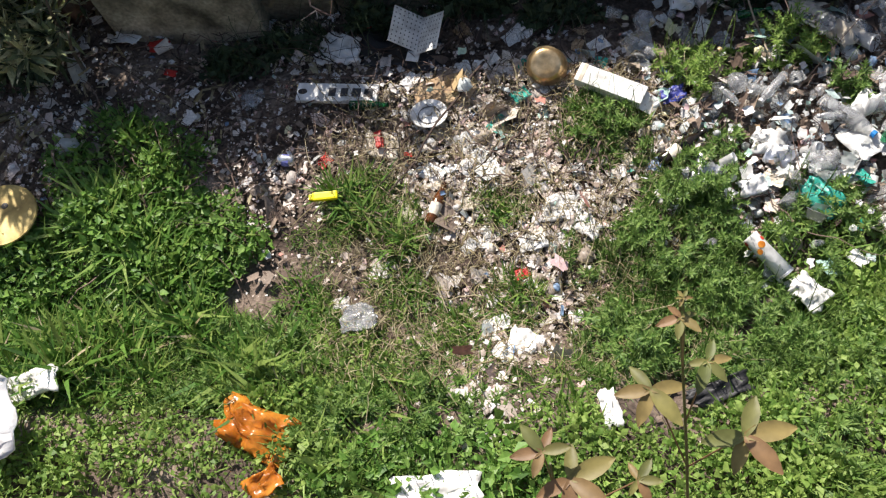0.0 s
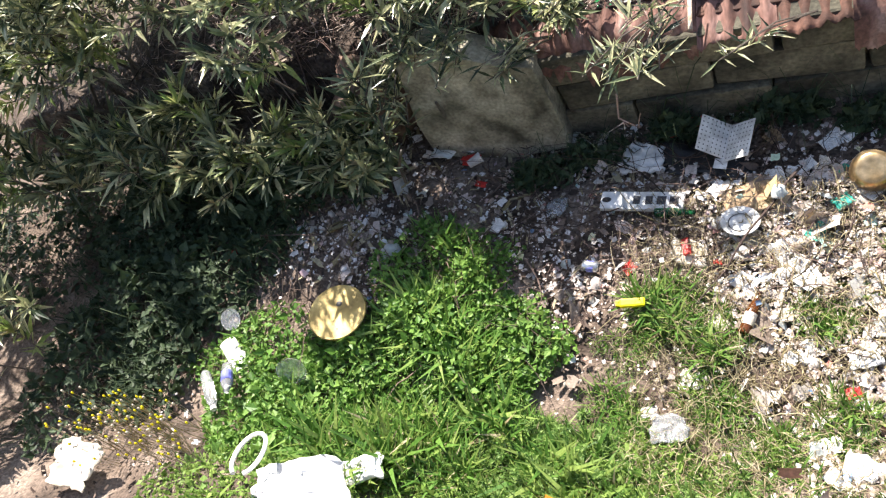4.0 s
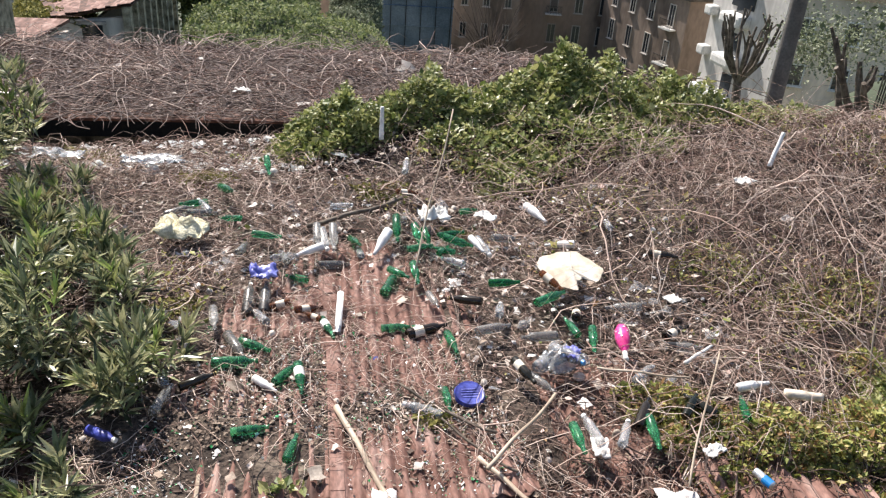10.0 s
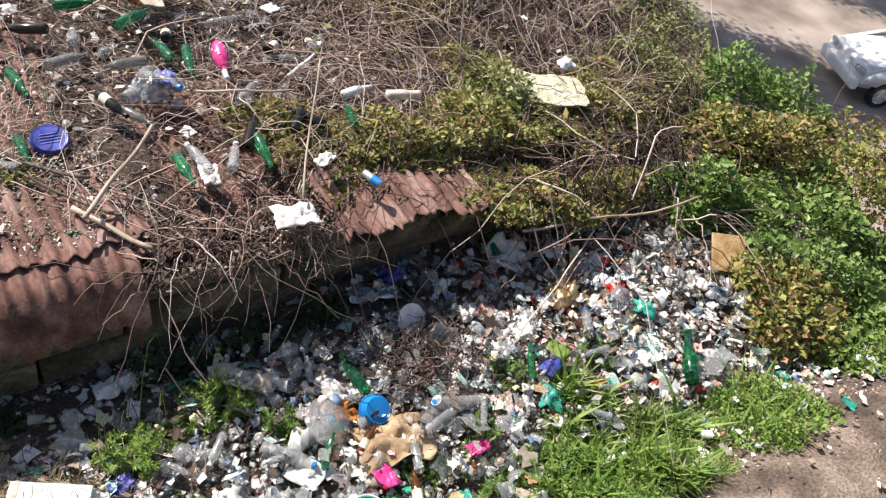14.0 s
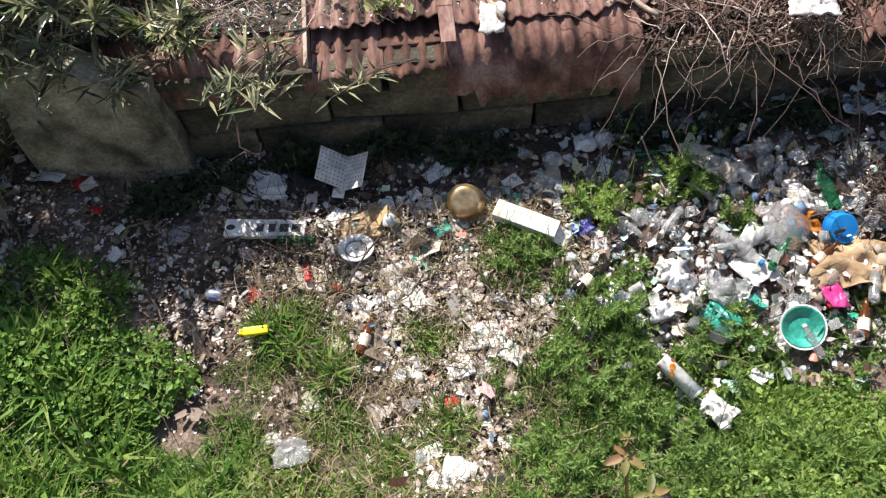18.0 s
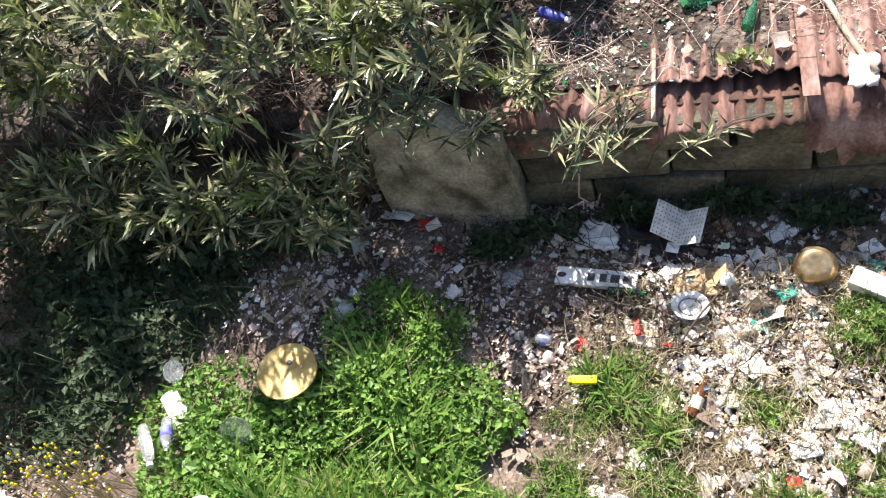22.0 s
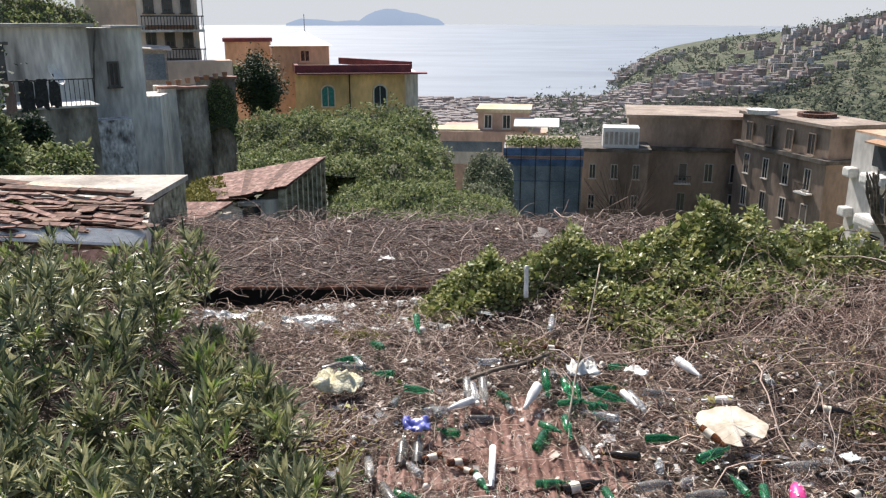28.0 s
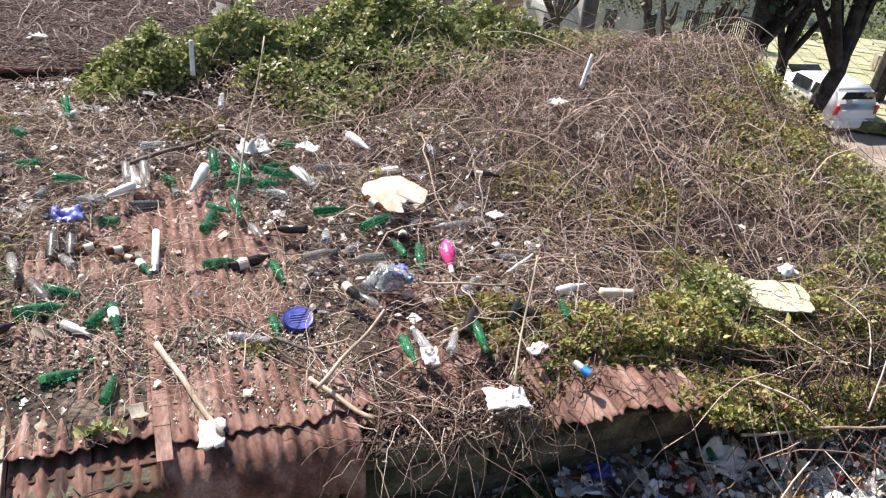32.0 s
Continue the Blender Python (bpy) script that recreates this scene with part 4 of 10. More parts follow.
back = tagged(new("terrace_house"), "flat-roofed house with cream awnings behind a roof garden", "building")
mb = facing(3.4, 96, -4)
bt = elev(96, -6.0)
block(back, "wall", 13, 9, -26, bt - 2.6, mb, HOUSEPINK)
block(back, "upper_wall", 6.0, 6, bt - 2.6, bt - 0.4, mb @ pose(1.2, 1.2, 0), HOUSEPINK)
block(back, "roof", 6.6, 6.6, bt - 0.4, bt, mb @ pose(1.2, 0.9, 0), ROOFYELLOW)
block(back, "roof", 6.2, 4.2, bt - 2.6, bt - 2.4, mb @ pose(-4.6, 0.3, 0), ROOFYELLOW)
part("awning", box(5.2, 3.0, 0.12, mb @ pose(5.2, -0.8, bt - 1.3, 12, 0, 0)), FRAMEWHITE, back, "cream awning")
windows(back, mb @ pose(-0.6, 1.2, bt - 1.5), 2, 1, 2.2, 3, 0.8, 1.5, seed=8)
block(back, "parapet", 9, 0.4, bt - 5.6, bt - 4.2, mb @ pose(-3, -5, 0), WHITEWALL)
part("fence", box(9, 0.05, 1.2, mb @ pose(-3, -5, bt - 3.6)), NETGREY, back)

# the ochre villa with the white pyramid roof
def quad(P, thick, bm=None):
    """A slab on four corners, as thick as said, its top on them."""
    bm = bm or bmesh.new()
    hi = [bm.verts.new(p) for p in P]
    lo = [bm.verts.new(Vector(p) - Vector((0, 0, thick))) for p in P]
    bm.faces.new(hi)
    bm.faces.new(lo[::-1])
    for k in range(4):
        bm.faces.new((lo[k], lo[(k + 1) % 4], hi[(k + 1) % 4], hi[k]))
    bmesh.ops.recalc_face_normals(bm, faces=bm.faces)
    return bm


def curtain(p, q, z0, z1, thick=0.3):
    """A straight upright wall from p to q."""
    d = Vector((q.x - p.x, q.y - p.y, 0))
    c = (p + q) / 2
    return box(d.length, thick, z1 - z0, pose(c.x, c.y, (z0 + z1) / 2, 0, 0, math.degrees(math.atan2(d.y, d.x))))


def rough_wall(w, h, m, amp, seed, lean=0.0, nx=26, nz=30):
    """A weathered masonry face with hollows and bulges, three metres thick; its foot at m."""
    bm = bmesh.new()
    g = []
    for i in range(nz + 1):
        row = []
        for j in range(nx + 1):
            x, z = (j / nx - 0.5) * w, i / nz * h
            k = noise.noise(Vector((x * 0.7, z * 0.35, seed))) + 0.6 * noise.noise(Vector((x * 2.2, z * 1.4, seed + 5))) + 0.3 * noise.noise(Vector((x * 6, z * 5, seed + 9)))
            row.append(bm.verts.new(m @ Vector((x, amp * k - lean * (1 - i / nz), z))))
        g.append(row)
    for i in range(nz):
        for j in range(nx):
            bm.faces.new((g[i][j], g[i][j + 1], g[i + 1][j + 1], g[i + 1][j]))
    bk = [bm.verts.new(m @ Vector((sx * w / 2, 3, z))) for sx, z in ((-1, 0), (1, 0), (1, h), (-1, h))]
    bm.faces.new(bk)
    bm.faces.new([bk[3], bk[2]] + [g[nz][j] for j in range(nx, -1, -1)])
    bm.faces.new([bk[0]] + [bk[3]] + [g[i][0] for i in range(nz, -1, -1)])
    bm.faces.new([bk[2], bk[1]] + [g[i][nx] for i in range(nz + 1)])
    bmesh.ops.recalc_face_normals(bm, faces=bm.faces)
    return bm


vil = tagged(new("ochre_villa"), "ochre and salmon villa with maroon parapets and a white pyramid roof", "house")
mv = facing(-6.3, 70, 0)
vt = elev(70, -3.45)
block(vil, "wall", 9.2, 9, -9, vt, mv @ pose(-0.3, 0, 0), OCHRE)
block(vil, "wall", 1.2, 6, -9, vt - 0.1, mv @ pose(4.9, 0.8, 0), GREYWALL)
part("parapet", box(9.7, 0.3, 0.66, mv @ pose(0, -0.2, vt + 0.33)), MAROON, vil)
part("parapet", curtain(at(-7.2, 79), at(-2.35, 70.4), elev(79, -2.85), elev(79, -2.42)), MAROON, vil)
part("parapet", curtain(at(-10.15, 70), at(-10.4, 78), vt, vt + 0.66), MAROON, vil)
block(vil, "roof", 9.6, 9.4, vt - 0.06, vt + 0.06, mv @ pose(0, 0.0, 0), ROOFTAN)
part("eaves", box(10.8, 1.2, 0.12, mv @ pose(0.75, -0.55, vt - 0.02)), MAROON, vil)
block(vil, "upper_wall", 5.0, 5, -9, elev(75, -1.6), facing(-9.85, 74, 0), SALMON)
block(vil, "upper_wall", 4.0, 6, -9, elev(76, -1.35), facing(-13.3, 76, 0), SALMON)
block(vil, "parapet", 4.3, 6.2, elev(76, -1.35), elev(76, -1.1), facing(-13.3, 75.8, 0), MAROON)
bm = bmesh.new()
dz, dp = elev(75, -1.62), elev(75, -0.62)
mdm = facing(-9.8, 74, 0)
q = [bm.verts.new(mdm @ Vector((sx * 2.75, 2.5 + sy * 2.75, dz))) for sx, sy in ((-1, -1), (1, -1), (1, 1), (-1, 1))]
ap = bm.verts.new(mdm @ Vector((0.2, 2.5, dp)))
bm.faces.new(q[::-1])
for k in range(4):
    bm.faces.new((q[k], q[(k + 1) % 4], ap))
part("roof", bm, FRAMEWHITE, vil, "white pyramid roof")
windows(vil, facing(-9.7, 73.98, 0) @ pose(0.2, 0, elev(74, -2.3)), 1, 1, 1, 1, 0.7, 0.85, pane=RUSTDARK, frame_mat=SALMON)
part("downpipe", box(0.1, 0.1, 3.4, facing(-6.6, 69.9, 0) @ pose(0, 0, vt - 1.7)), IRON, vil)
part("string_course", box(9.3, 0.06, 0.1, mv @ pose(-0.3, -0.03, elev(70, -6.3))), MAROON, vil)
for az, pm, fm in ((-8.1, GREENPAINT, TAN), (-4.5, DARKPANE, FRAMEWHITE)):
    w = new("window")
    w.parent = vil
    w.matrix_basis = facing(az, 69.98, 0) @ pose(0, 0, elev(70, -5.05))
    bm = bmesh.new()
    pts = [(-0.5, -0.85), (0.5, -0.85)] + [(0.5 * math.cos(a * math.pi / 8), 0.45 + 0.5 * math.sin(a * math.pi / 8)) for a in range(9)]
    f = bm.faces.new([bm.verts.new((x, -0.03, z)) for x, z in pts])
    part("pane", bm, pm, w)
    part("window_frame", tube([(1.12 * x, -0.05, z) for x, z in pts + pts[:1]], 0.07, 4), fm, w)
    part("mullion", box(0.06, 0.05, 1.6, pose(0, -0.06, 0)), fm, w)
part("mast", tube([mdm @ Vector((0.4, 2.5, dp - 0.2)), mdm @ Vector((0.4, 2.5, dp + 1.4))], 0.03, 5), IRON, vil)

# the grey house with the washing, the tall retaining wall and the flats behind
gh = tagged(new("grey_house"), "weather-stained grey stucco house with a small dark window", "house")
mg = facing(-21.8, 44, 8)
gt = elev(44, -0.42)
part("wall", rough_wall(2.7, gt + 6, mg @ pose(0, 0, -6), 0.03, 3), GREYWALL, gh)
part("roof", box(1.6, 3.4, 0.1, mg @ pose(0.75, 1.4, gt + 0.06)), WHITEWALL, gh)
windows(gh, mg @ pose(-0.12, -0.03, elev(44, -3.3)), 1, 1, 1, 1, 0.36, 1.05, frame_mat=STAINDARK)
part("drainpipe", tube([mg @ Vector((-0.75, -0.1, gt - 0.1)), mg @ Vector((-0.95, -0.12, gt - 1.2)), mg @ Vector((-1.15, -0.12, gt - 3.4))], 0.045, 6), STAINDARK, gh)
part("buttress", rough_wall(1.75, elev(42, -6.3) + 6, facing(-22.25, 42.5, 10) @ pose(0, 0, -6), 0.05, 8, 0.5), SPECKLED, gh)
part("wall", rough_wall(1.5, elev(44, -4.8) + 6, facing(-20.2, 44.4, -14) @ pose(0, 0, -6), 0.05, 12, 0.3), GREYWALL, gh)
ml2 = facing(-26.4, 43, 14)
block(gh, "wall", 4.9, 5, -5, elev(43, -0.35), ml2, GREYWALL)
block(gh, "roof", 5.4, 5.6, elev(43, -0.35), elev(43, -0.15), ml2 @ pose(0, -0.4, 0), SLATE)
block(gh, "doorway", 0.95, 0.1, elev(43, -4.4), elev(43, -1.4), ml2 @ pose(-1.75, -0.06, 0), DARKPANE)
part("lintel", box(1.3, 0.2, 0.14, ml2 @ pose(-1.75, -0.12, elev(43, -1.3))), STAINDARK, gh)
tr = facing(-26.2, 38, 8)
tf = elev(38, -5.35)
part("terrace", rough_wall(4.0, tf + 5, tr @ pose(0, 0, -5), 0.12, 21), TUFF, gh)
block(gh, "ledge", 4.3, 3.2, tf, tf + 0.09, tr @ pose(0, -0.1, 0), WHITEWALL)
rail = new("railing")
rail.parent = gh
for k in range(22):
    part("bar", box(0.025, 0.025, 1.1, tr @ pose(-2.0 + k * 0.19, 0.1, tf + 0.62)), IRON, rail)
part("rail", box(4.1, 0.05, 0.05, tr @ pose(0, 0.1, tf + 1.18)), IRON, rail)
dish = tagged(new("satellite_dish"), "white satellite dish on the terrace", "dish")
dish.matrix_world = tr @ pose(0.55, 0.7, tf + 0.95)
bm = lathe([(0.02, 0.0), (0.2, 0.03), (0.38, 0.1), (0.5, 0.19)], 18)
bmesh.ops.transform(bm, matrix=pose(0, 0, 0.35, 62, 0, 55), verts=bm.verts)
part("reflector", bm, FRAMEWHITE, dish)
part("mast", tube([(0, 0, -0.9), (0, 0, 0.45)], 0.03, 6), IRON, dish)
for k, (c, nm, xx, ww, hh) in enumerate(((PALRED, "faded pink cloth", -1.25, 0.4, 1.25), (BLACK, "black cloth", -0.65, 0.55, 1.3), (BLACK, "black cloth", -0.1, 0.5, 1.2), (BLACK, "dark grey cloth", 0.4, 0.4, 1.1), (SLATE, "grey cloth", -1.7, 0.35, 0.9))):
    sh = tagged(new("washing"), nm + " hanging over the terrace railing", "laundry", group="washing on the railing")
    sh.matrix_world = tr @ pose(xx, 0.0, tf + 1.2 - hh)
    bm = crumple(ww, hh, 0.06, 7, seed=40 + k)
    bmesh.ops.transform(bm, matrix=pose(0, -0.1, hh / 2, 90, 0, 0), verts=bm.verts)
    part("cloth", bm, c, sh)

rt = tagged(new("retaining_wall"), "tall leaning tuff retaining wall streaked with damp and plants", "wall", kind="structure")
for az, d, w, tp, mt, tn, sd in ((-18.75, 46.5, 0.9, -4.3, GREYWALL, 6, 31), (-17.4, 47.5, 1.9, -4.35, TUFF, 14, 33), (-15.6, 50, 2.2, -3.75, TUFF, 2, 36)):
    m = facing(az, d, tn)
    part("wall", rough_wall(w, elev(d, tp) + 7, m @ pose(0, 0, -7), 0.16 if mt is TUFF else 0.04, sd, 0.8), mt, rt)
    part("coping", box(w + 0.2, 0.7, 0.14, m @ pose(0, 0.15, elev(d, tp) + 0.06)), PALRED, rt)
fl = tagged(new("apartment_block"), "peach apartment block with stacked balconies and flower rails", "building")
mf = facing(-21.5, 62, 6)
block(fl, "wall", 3.6, 8, -6, 14, mf, PEACH)
mf2 = facing(-18.25, 60, 3)
block(fl, "wall", 3.9, 8, -6, 14, mf2, TAN)
windows(fl, mf2 @ pose(-1.2, 0, elev(60, 1.1)), 3, 4, 1.2, 2.25, 0.5, 1.1, shut=0.7, seed=9, frame_mat=STAINDARK)
for k in range(3):
    z = elev(60, 0.24 - 2.05 * k) - 0.9
    b = part("balcony", box(4.0, 1.5, 0.16, mf2 @ pose(0.2, -0.75, z)), GREYWALL, fl)
    for q in range(20):
        part("bar", box(0.045, 0.045, 0.9, mf2 @ pose(-1.75 + q * 0.2, -1.46, z + 0.5)), IRON, b)
    part("rail", box(4.0, 0.07, 0.07, mf2 @ pose(0.2, -1.46, z + 0.95)), IRON, b)
    part("flower_box", box(3.2, 0.25, 0.25, mf2 @ pose(0.1, -1.3, z + 0.25)), (TILE, SHUTTER, TILE)[k], b)
part("support", box(0.06, 0.06, 7, mf2 @ pose(2.15, -1.4, elev(60, 0.2))), WHITEWALL, fl)
part("support", box(0.06, 0.06, 7, mf2 @ pose(1.6, -1.4, elev(60, 0.2))), WHITEWALL, fl)
mv2 = facing(-19.4, 52, 4)
ver = part("veranda", box(1.5, 1.4, 2.5, mv2 @ pose(0, 0.7, elev(52, -3.15))), SLATE, fl, "glazed grey veranda")
part("pane", box(1.15, 0.05, 1.5, mv2 @ pose(0.05, -0.02, elev(52, -2.9))), NETGREY, ver)
part("roof", box(1.9, 1.7, 0.1, mv2 @ pose(0.1, 0.5, elev(52, -1.7), 6, 3, 0)), SLATE, ver)
part("terrace_wall", box(5.0, 1.2, 2.0, facing(-17.0, 55, 6) @ pose(0, 0.6, elev(55, -3.6))), PEACH, fl)
for k in range(7):
    pt = tagged(new("flower_pot"), "terracotta pot on the terrace wall", "plant pot", group="pots on the wall")
    p = at(-18.6 + k * 0.6, 47.2 + k * 0.42)
    pt.matrix_world = pose(p.x, p.y, elev(47.3 + k * 0.42, -4.3 + 0.09 * k) + 0.12)
    part("pot", lathe([(0.0, 0.0), (0.12, 0.0), (0.17, 0.28), (0.14, 0.28), (0.1, 0.05)], 10), TILE, pt)

# the low sheds in the hollow
s1 = tagged(new("cement_shed"), "low shed with a cracked cement roof and grey wall", "shed")
TL, TR, BR, BL = at(-31.5, 21.3, -9.05), at(-18.18, 19.8, -10.02), at(-21.22, 17.0, -11.5), at(-31.5, 18.3, -10.0)
part("roof", quad((TL, BL, BR, TR), 0.12), SLATE, s1)
part("wall", curtain(BR + Vector((-0.05, 0.12, 0)), TR + Vector((-0.15, -0.05, 0)), -2.4, TR.z - 0.13, 0.15), CONCRETE, s1)
part("wall", curtain(BL, BR + Vector((-0.1, 0.15, 0)), -2.4, BR.z - 0.2, 0.15), BRICKRUB, s1)
for k, (u, v, l, w_, mt) in enumerate(((0.2, 0.55, 1.3, 0.3, RUSTDARK), (0.55, 0.75, 1.9, 0.28, WOOD), (0.75, 0.85, 1.1, 0.22, RUSTDARK), (0.4, 0.85, 1.5, 0.3, RUSTDARK))):
    p = TL.lerp(TR, u).lerp(BL.lerp(BR, u), v)
    part("plank", box(l, w_, 0.05, pose(p.x, p.y, p.z + 0.05, 2, 3, -14 + 5 * k)), mt, s1)
s2 = tagged(new("collapsed_shed"), "collapsed shed roof of broken rusty sheets and boards", "shed")
U0, U1, V1, V0 = at(-31.5, 17.9, -10.3), at(-21.3, 16.8, -11.75), at(-21.9, 15.0, -13.6), at(-31.5, 15.2, -12.6)
part("fallen_roof", quad([p - Vector((0, 0, 0.12)) for p in (U0, V0, V1, U1)], 0.08), RUSTDARK, s2)
part("wall", curtain(V0, V1, -2.4, 0.2, 0.2), BRICKRUB, s2)
part("wall", curtain(V1 + Vector((0, 0.1, 0)), U1, -2.4, 0.25, 0.2), GREYWALL, s2)
for k in range(170):
    u, v = rw.uniform(0, 1), rw.uniform(0, 1)
    p = U0.lerp(U1, u).lerp(V0.lerp(V1, u), v)
    g = k % 4 == 0
    part("board", box(rw.uniform(0.2, 1.0), rw.uniform(0.06, 0.24), 0.02, pose(p.x, p.y, p.z + rw.uniform(-0.06, 0.12), rw.uniform(-6, 12), rw.uniform(-6, 9), rw.uniform(-28, 14))), BRICKRUB if g else (RUST, RUSTDARK, RUST, RUST)[k % 4], s2)


def ribbed(w, l, n):
    """A corrugated sheet, its ribs along x."""
    bm = bmesh.new()
    top = [[bm.verts.new((sx * l / 2, (j / n - 0.5) * w, 0.03 * (j % 2))) for j in range(n + 1)] for sx in (-1, 1)]
    for j in range(n):
        bm.faces.new((top[0][j], top[1][j], top[1][j + 1], top[0][j + 1]))
    ex = bmesh.ops.extrude_face_region(bm, geom=bm.faces[:])
    bmesh.ops.translate(bm, vec=(0, 0, -0.008), verts=[v for v in ex["geom"] if isinstance(v, bmesh.types.BMVert)])
    return bm


p = at(-26.6, 15.0, -13.3)
part("white_sheet", ribbed(0.6, 2.7, 16), FRAMEWHITE, s2, "white corrugated sheet").matrix_basis = pose(p.x, p.y, p.z, 12, 5, 8)
p = at(-27.0, 13.9, -15.2)
part("rusty_sheet", ribbed(1.1, 2.4, 22), RUST, s2).matrix_basis = pose(p.x, p.y, p.z, 10, 3, 16)

s3 = tagged(new("rusty_shed"), "shed with a rusty mossy roof and a row of square posts", "shed")
A, B = at(-11.52, 22.5, -11.05), at(-8.68, 28.5, -9.15)
C, D = at(-17.2, 27.0, -10.3), at(-16.2, 22.3, -11.8)
part("underlay", quad([p - Vector((0, 0, 0.05)) for p in (D, A, B, C)], 0.05), RUSTDARK, s3)
for k in range(12):
    a, b = D.lerp(A, k / 12.0), D.lerp(A, (k + 1.12) / 12.0)
    c, d = C.lerp(B, (k + 1.12) / 12.0), C.lerp(B, k / 12.0)
    up = Vector((0, 0, rw.uniform(0.0, 0.05)))
    j = (A - B).normalized() * rw.uniform(0.0, 0.25)
    part("roof_sheet", quad([a + up + j, b + j + up * 0.3, c + up * 0.3, d + up], 0.02), RUST if k % 4 else RUSTDARK, s3)
for k in range(9):
    p = A.lerp(B, k / 8.0)
    part("post", box(0.2, 0.25, 2.6, pose(p.x - 0.12, p.y, p.z - 1.4)), CONCRETE, s3)
p = A.lerp(B, 0.5)
part("back_wall", box(0.1, 6.5, 2.6, pose(p.x - 0.7, p.y + 0.3, p.z - 1.6, 0, 0, -4)), SHUTTER, s3)
part("front_wall", curtain(D + Vector((0, 0.2, 0)), A + Vector((-0.1, 0.2, 0)), -2.6, min(A.z, D.z) - 0.14, 0.15), GREYWALL, s3)
p = D.lerp(A, 0.42)
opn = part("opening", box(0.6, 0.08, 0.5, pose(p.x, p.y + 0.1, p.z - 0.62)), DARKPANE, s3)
part("lintel", box(0.8, 0.1, 0.08, pose(p.x, p.y + 0.08, p.z - 0.33)), SLATE, opn)
W0, W1, W2, W3 = at(-18.9, 21.6, -11.8), at(-15.3, 21.4, -12.0), at(-18.2, 19.6, -13.5), at(-20.2, 19.8, -13.4)
part("lean_to_roof", quad((W0, W3, W2, W1), 0.07), RUST, s3)
part("lean_to_wall", curtain(W2 + Vector((0, 0.2, 0)), W1 + Vector((-0.1, 0, 0)), -2.6, W2.z - 0.12, 0.12), GREYWALL, s3)

# the far shed whose roof lies under a mat of dead brambles
fs = tagged(new("far_shed"), "long low shed under a thick mat of dead brambles", "shed")
part("roof", box(12.6, 4.3, 0.05, pose(-1.6, 15.1, -0.38, 1.5, 0, 0), 0.01), RUSTDARK, fs)
part("wall", box(12.2, 0.2, 2.2, pose(-1.6, 14.4, -1.55)), STONE, fs)
part("wall", box(0.2, 3.4, 2.2, pose(-7.7, 15.4, -1.55)), STONE, fs)
# a dark sheet stands in for the shade under the roof overhang
part("opening", box(7.5, 0.06, 0.75, pose(-3.0, 14.27, -0.82)), DARKPANE, fs, "dark sheet for the shade under the shed roof")

# the white flats beyond the road
wb = tagged(new("white_apartment_house"), "white apartment house with rounded balconies and an orange flat roof", "building")
mw2 = facing(31.5, 62, -52)
wt2 = elev(62, -7.5)
block(wb, "wall", 9.0, 6, -24, wt2, mw2 @ pose(-4.5, 0, 0), WHITEWALL)
block(wb, "roof", 9.0, 6, wt2, wt2 + 0.15, mw2 @ pose(-4.5, 0, 0), ROOFORANGE)
mw3 = facing(31.5, 62, 12)
block(wb, "wall", 15, 16, -24, wt2 - 0.2, mw3 @ pose(7.6, 0, 0), stucco("beige_stucco", (0.72, 0.62, 0.5), 0.2))
block(wb, "roof", 15.3, 16.3, wt2 - 0.2, wt2 + 0.1, mw3 @ pose(7.6, -0.1, 0), ROOFORANGE)
windows(wb, mw3 @ pose(1.6, 0, wt2 - 2.4), 5, 4, 3.0, 3.2, 0.9, 1.4, shut=0.5, seed=10)
for k in range(5):
    z = wt2 - 3.0 - k * 3.1
    b = part("balcony", box(1.0, 0.8, 0.75, mw2 @ pose(-8.5, -0.3, z), 0.15), FRAMEWHITE, wb)
    b = part("balcony", box(2.6, 1.2, 0.9, mw2 @ pose(-5.0, -0.5, z), 0.25), FRAMEWHITE, wb)
    part("opening", box(1.3, 0.06, 1.7, mw2 @ pose(-5.0, -0.04, z + 1.2)), DARKPANE, b)
part("awning", box(2.8, 0.9, 0.12, mw2 @ pose(-5.0, -0.45, wt2 - 0.3, 10, 0, 0)), TILE, wb, "faded red awning")
part("opening", box(2.8, 0.06, 1.5, mw2 @ pose(-5.0, -0.05, wt2 - 1.4)), DARKPANE, wb)
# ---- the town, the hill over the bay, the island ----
# wall colours raised, making up for haze and backlight on the houses
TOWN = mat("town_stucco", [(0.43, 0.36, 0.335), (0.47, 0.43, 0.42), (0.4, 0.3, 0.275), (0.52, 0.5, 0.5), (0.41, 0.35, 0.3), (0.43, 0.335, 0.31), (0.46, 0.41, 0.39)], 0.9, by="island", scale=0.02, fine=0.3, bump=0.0)


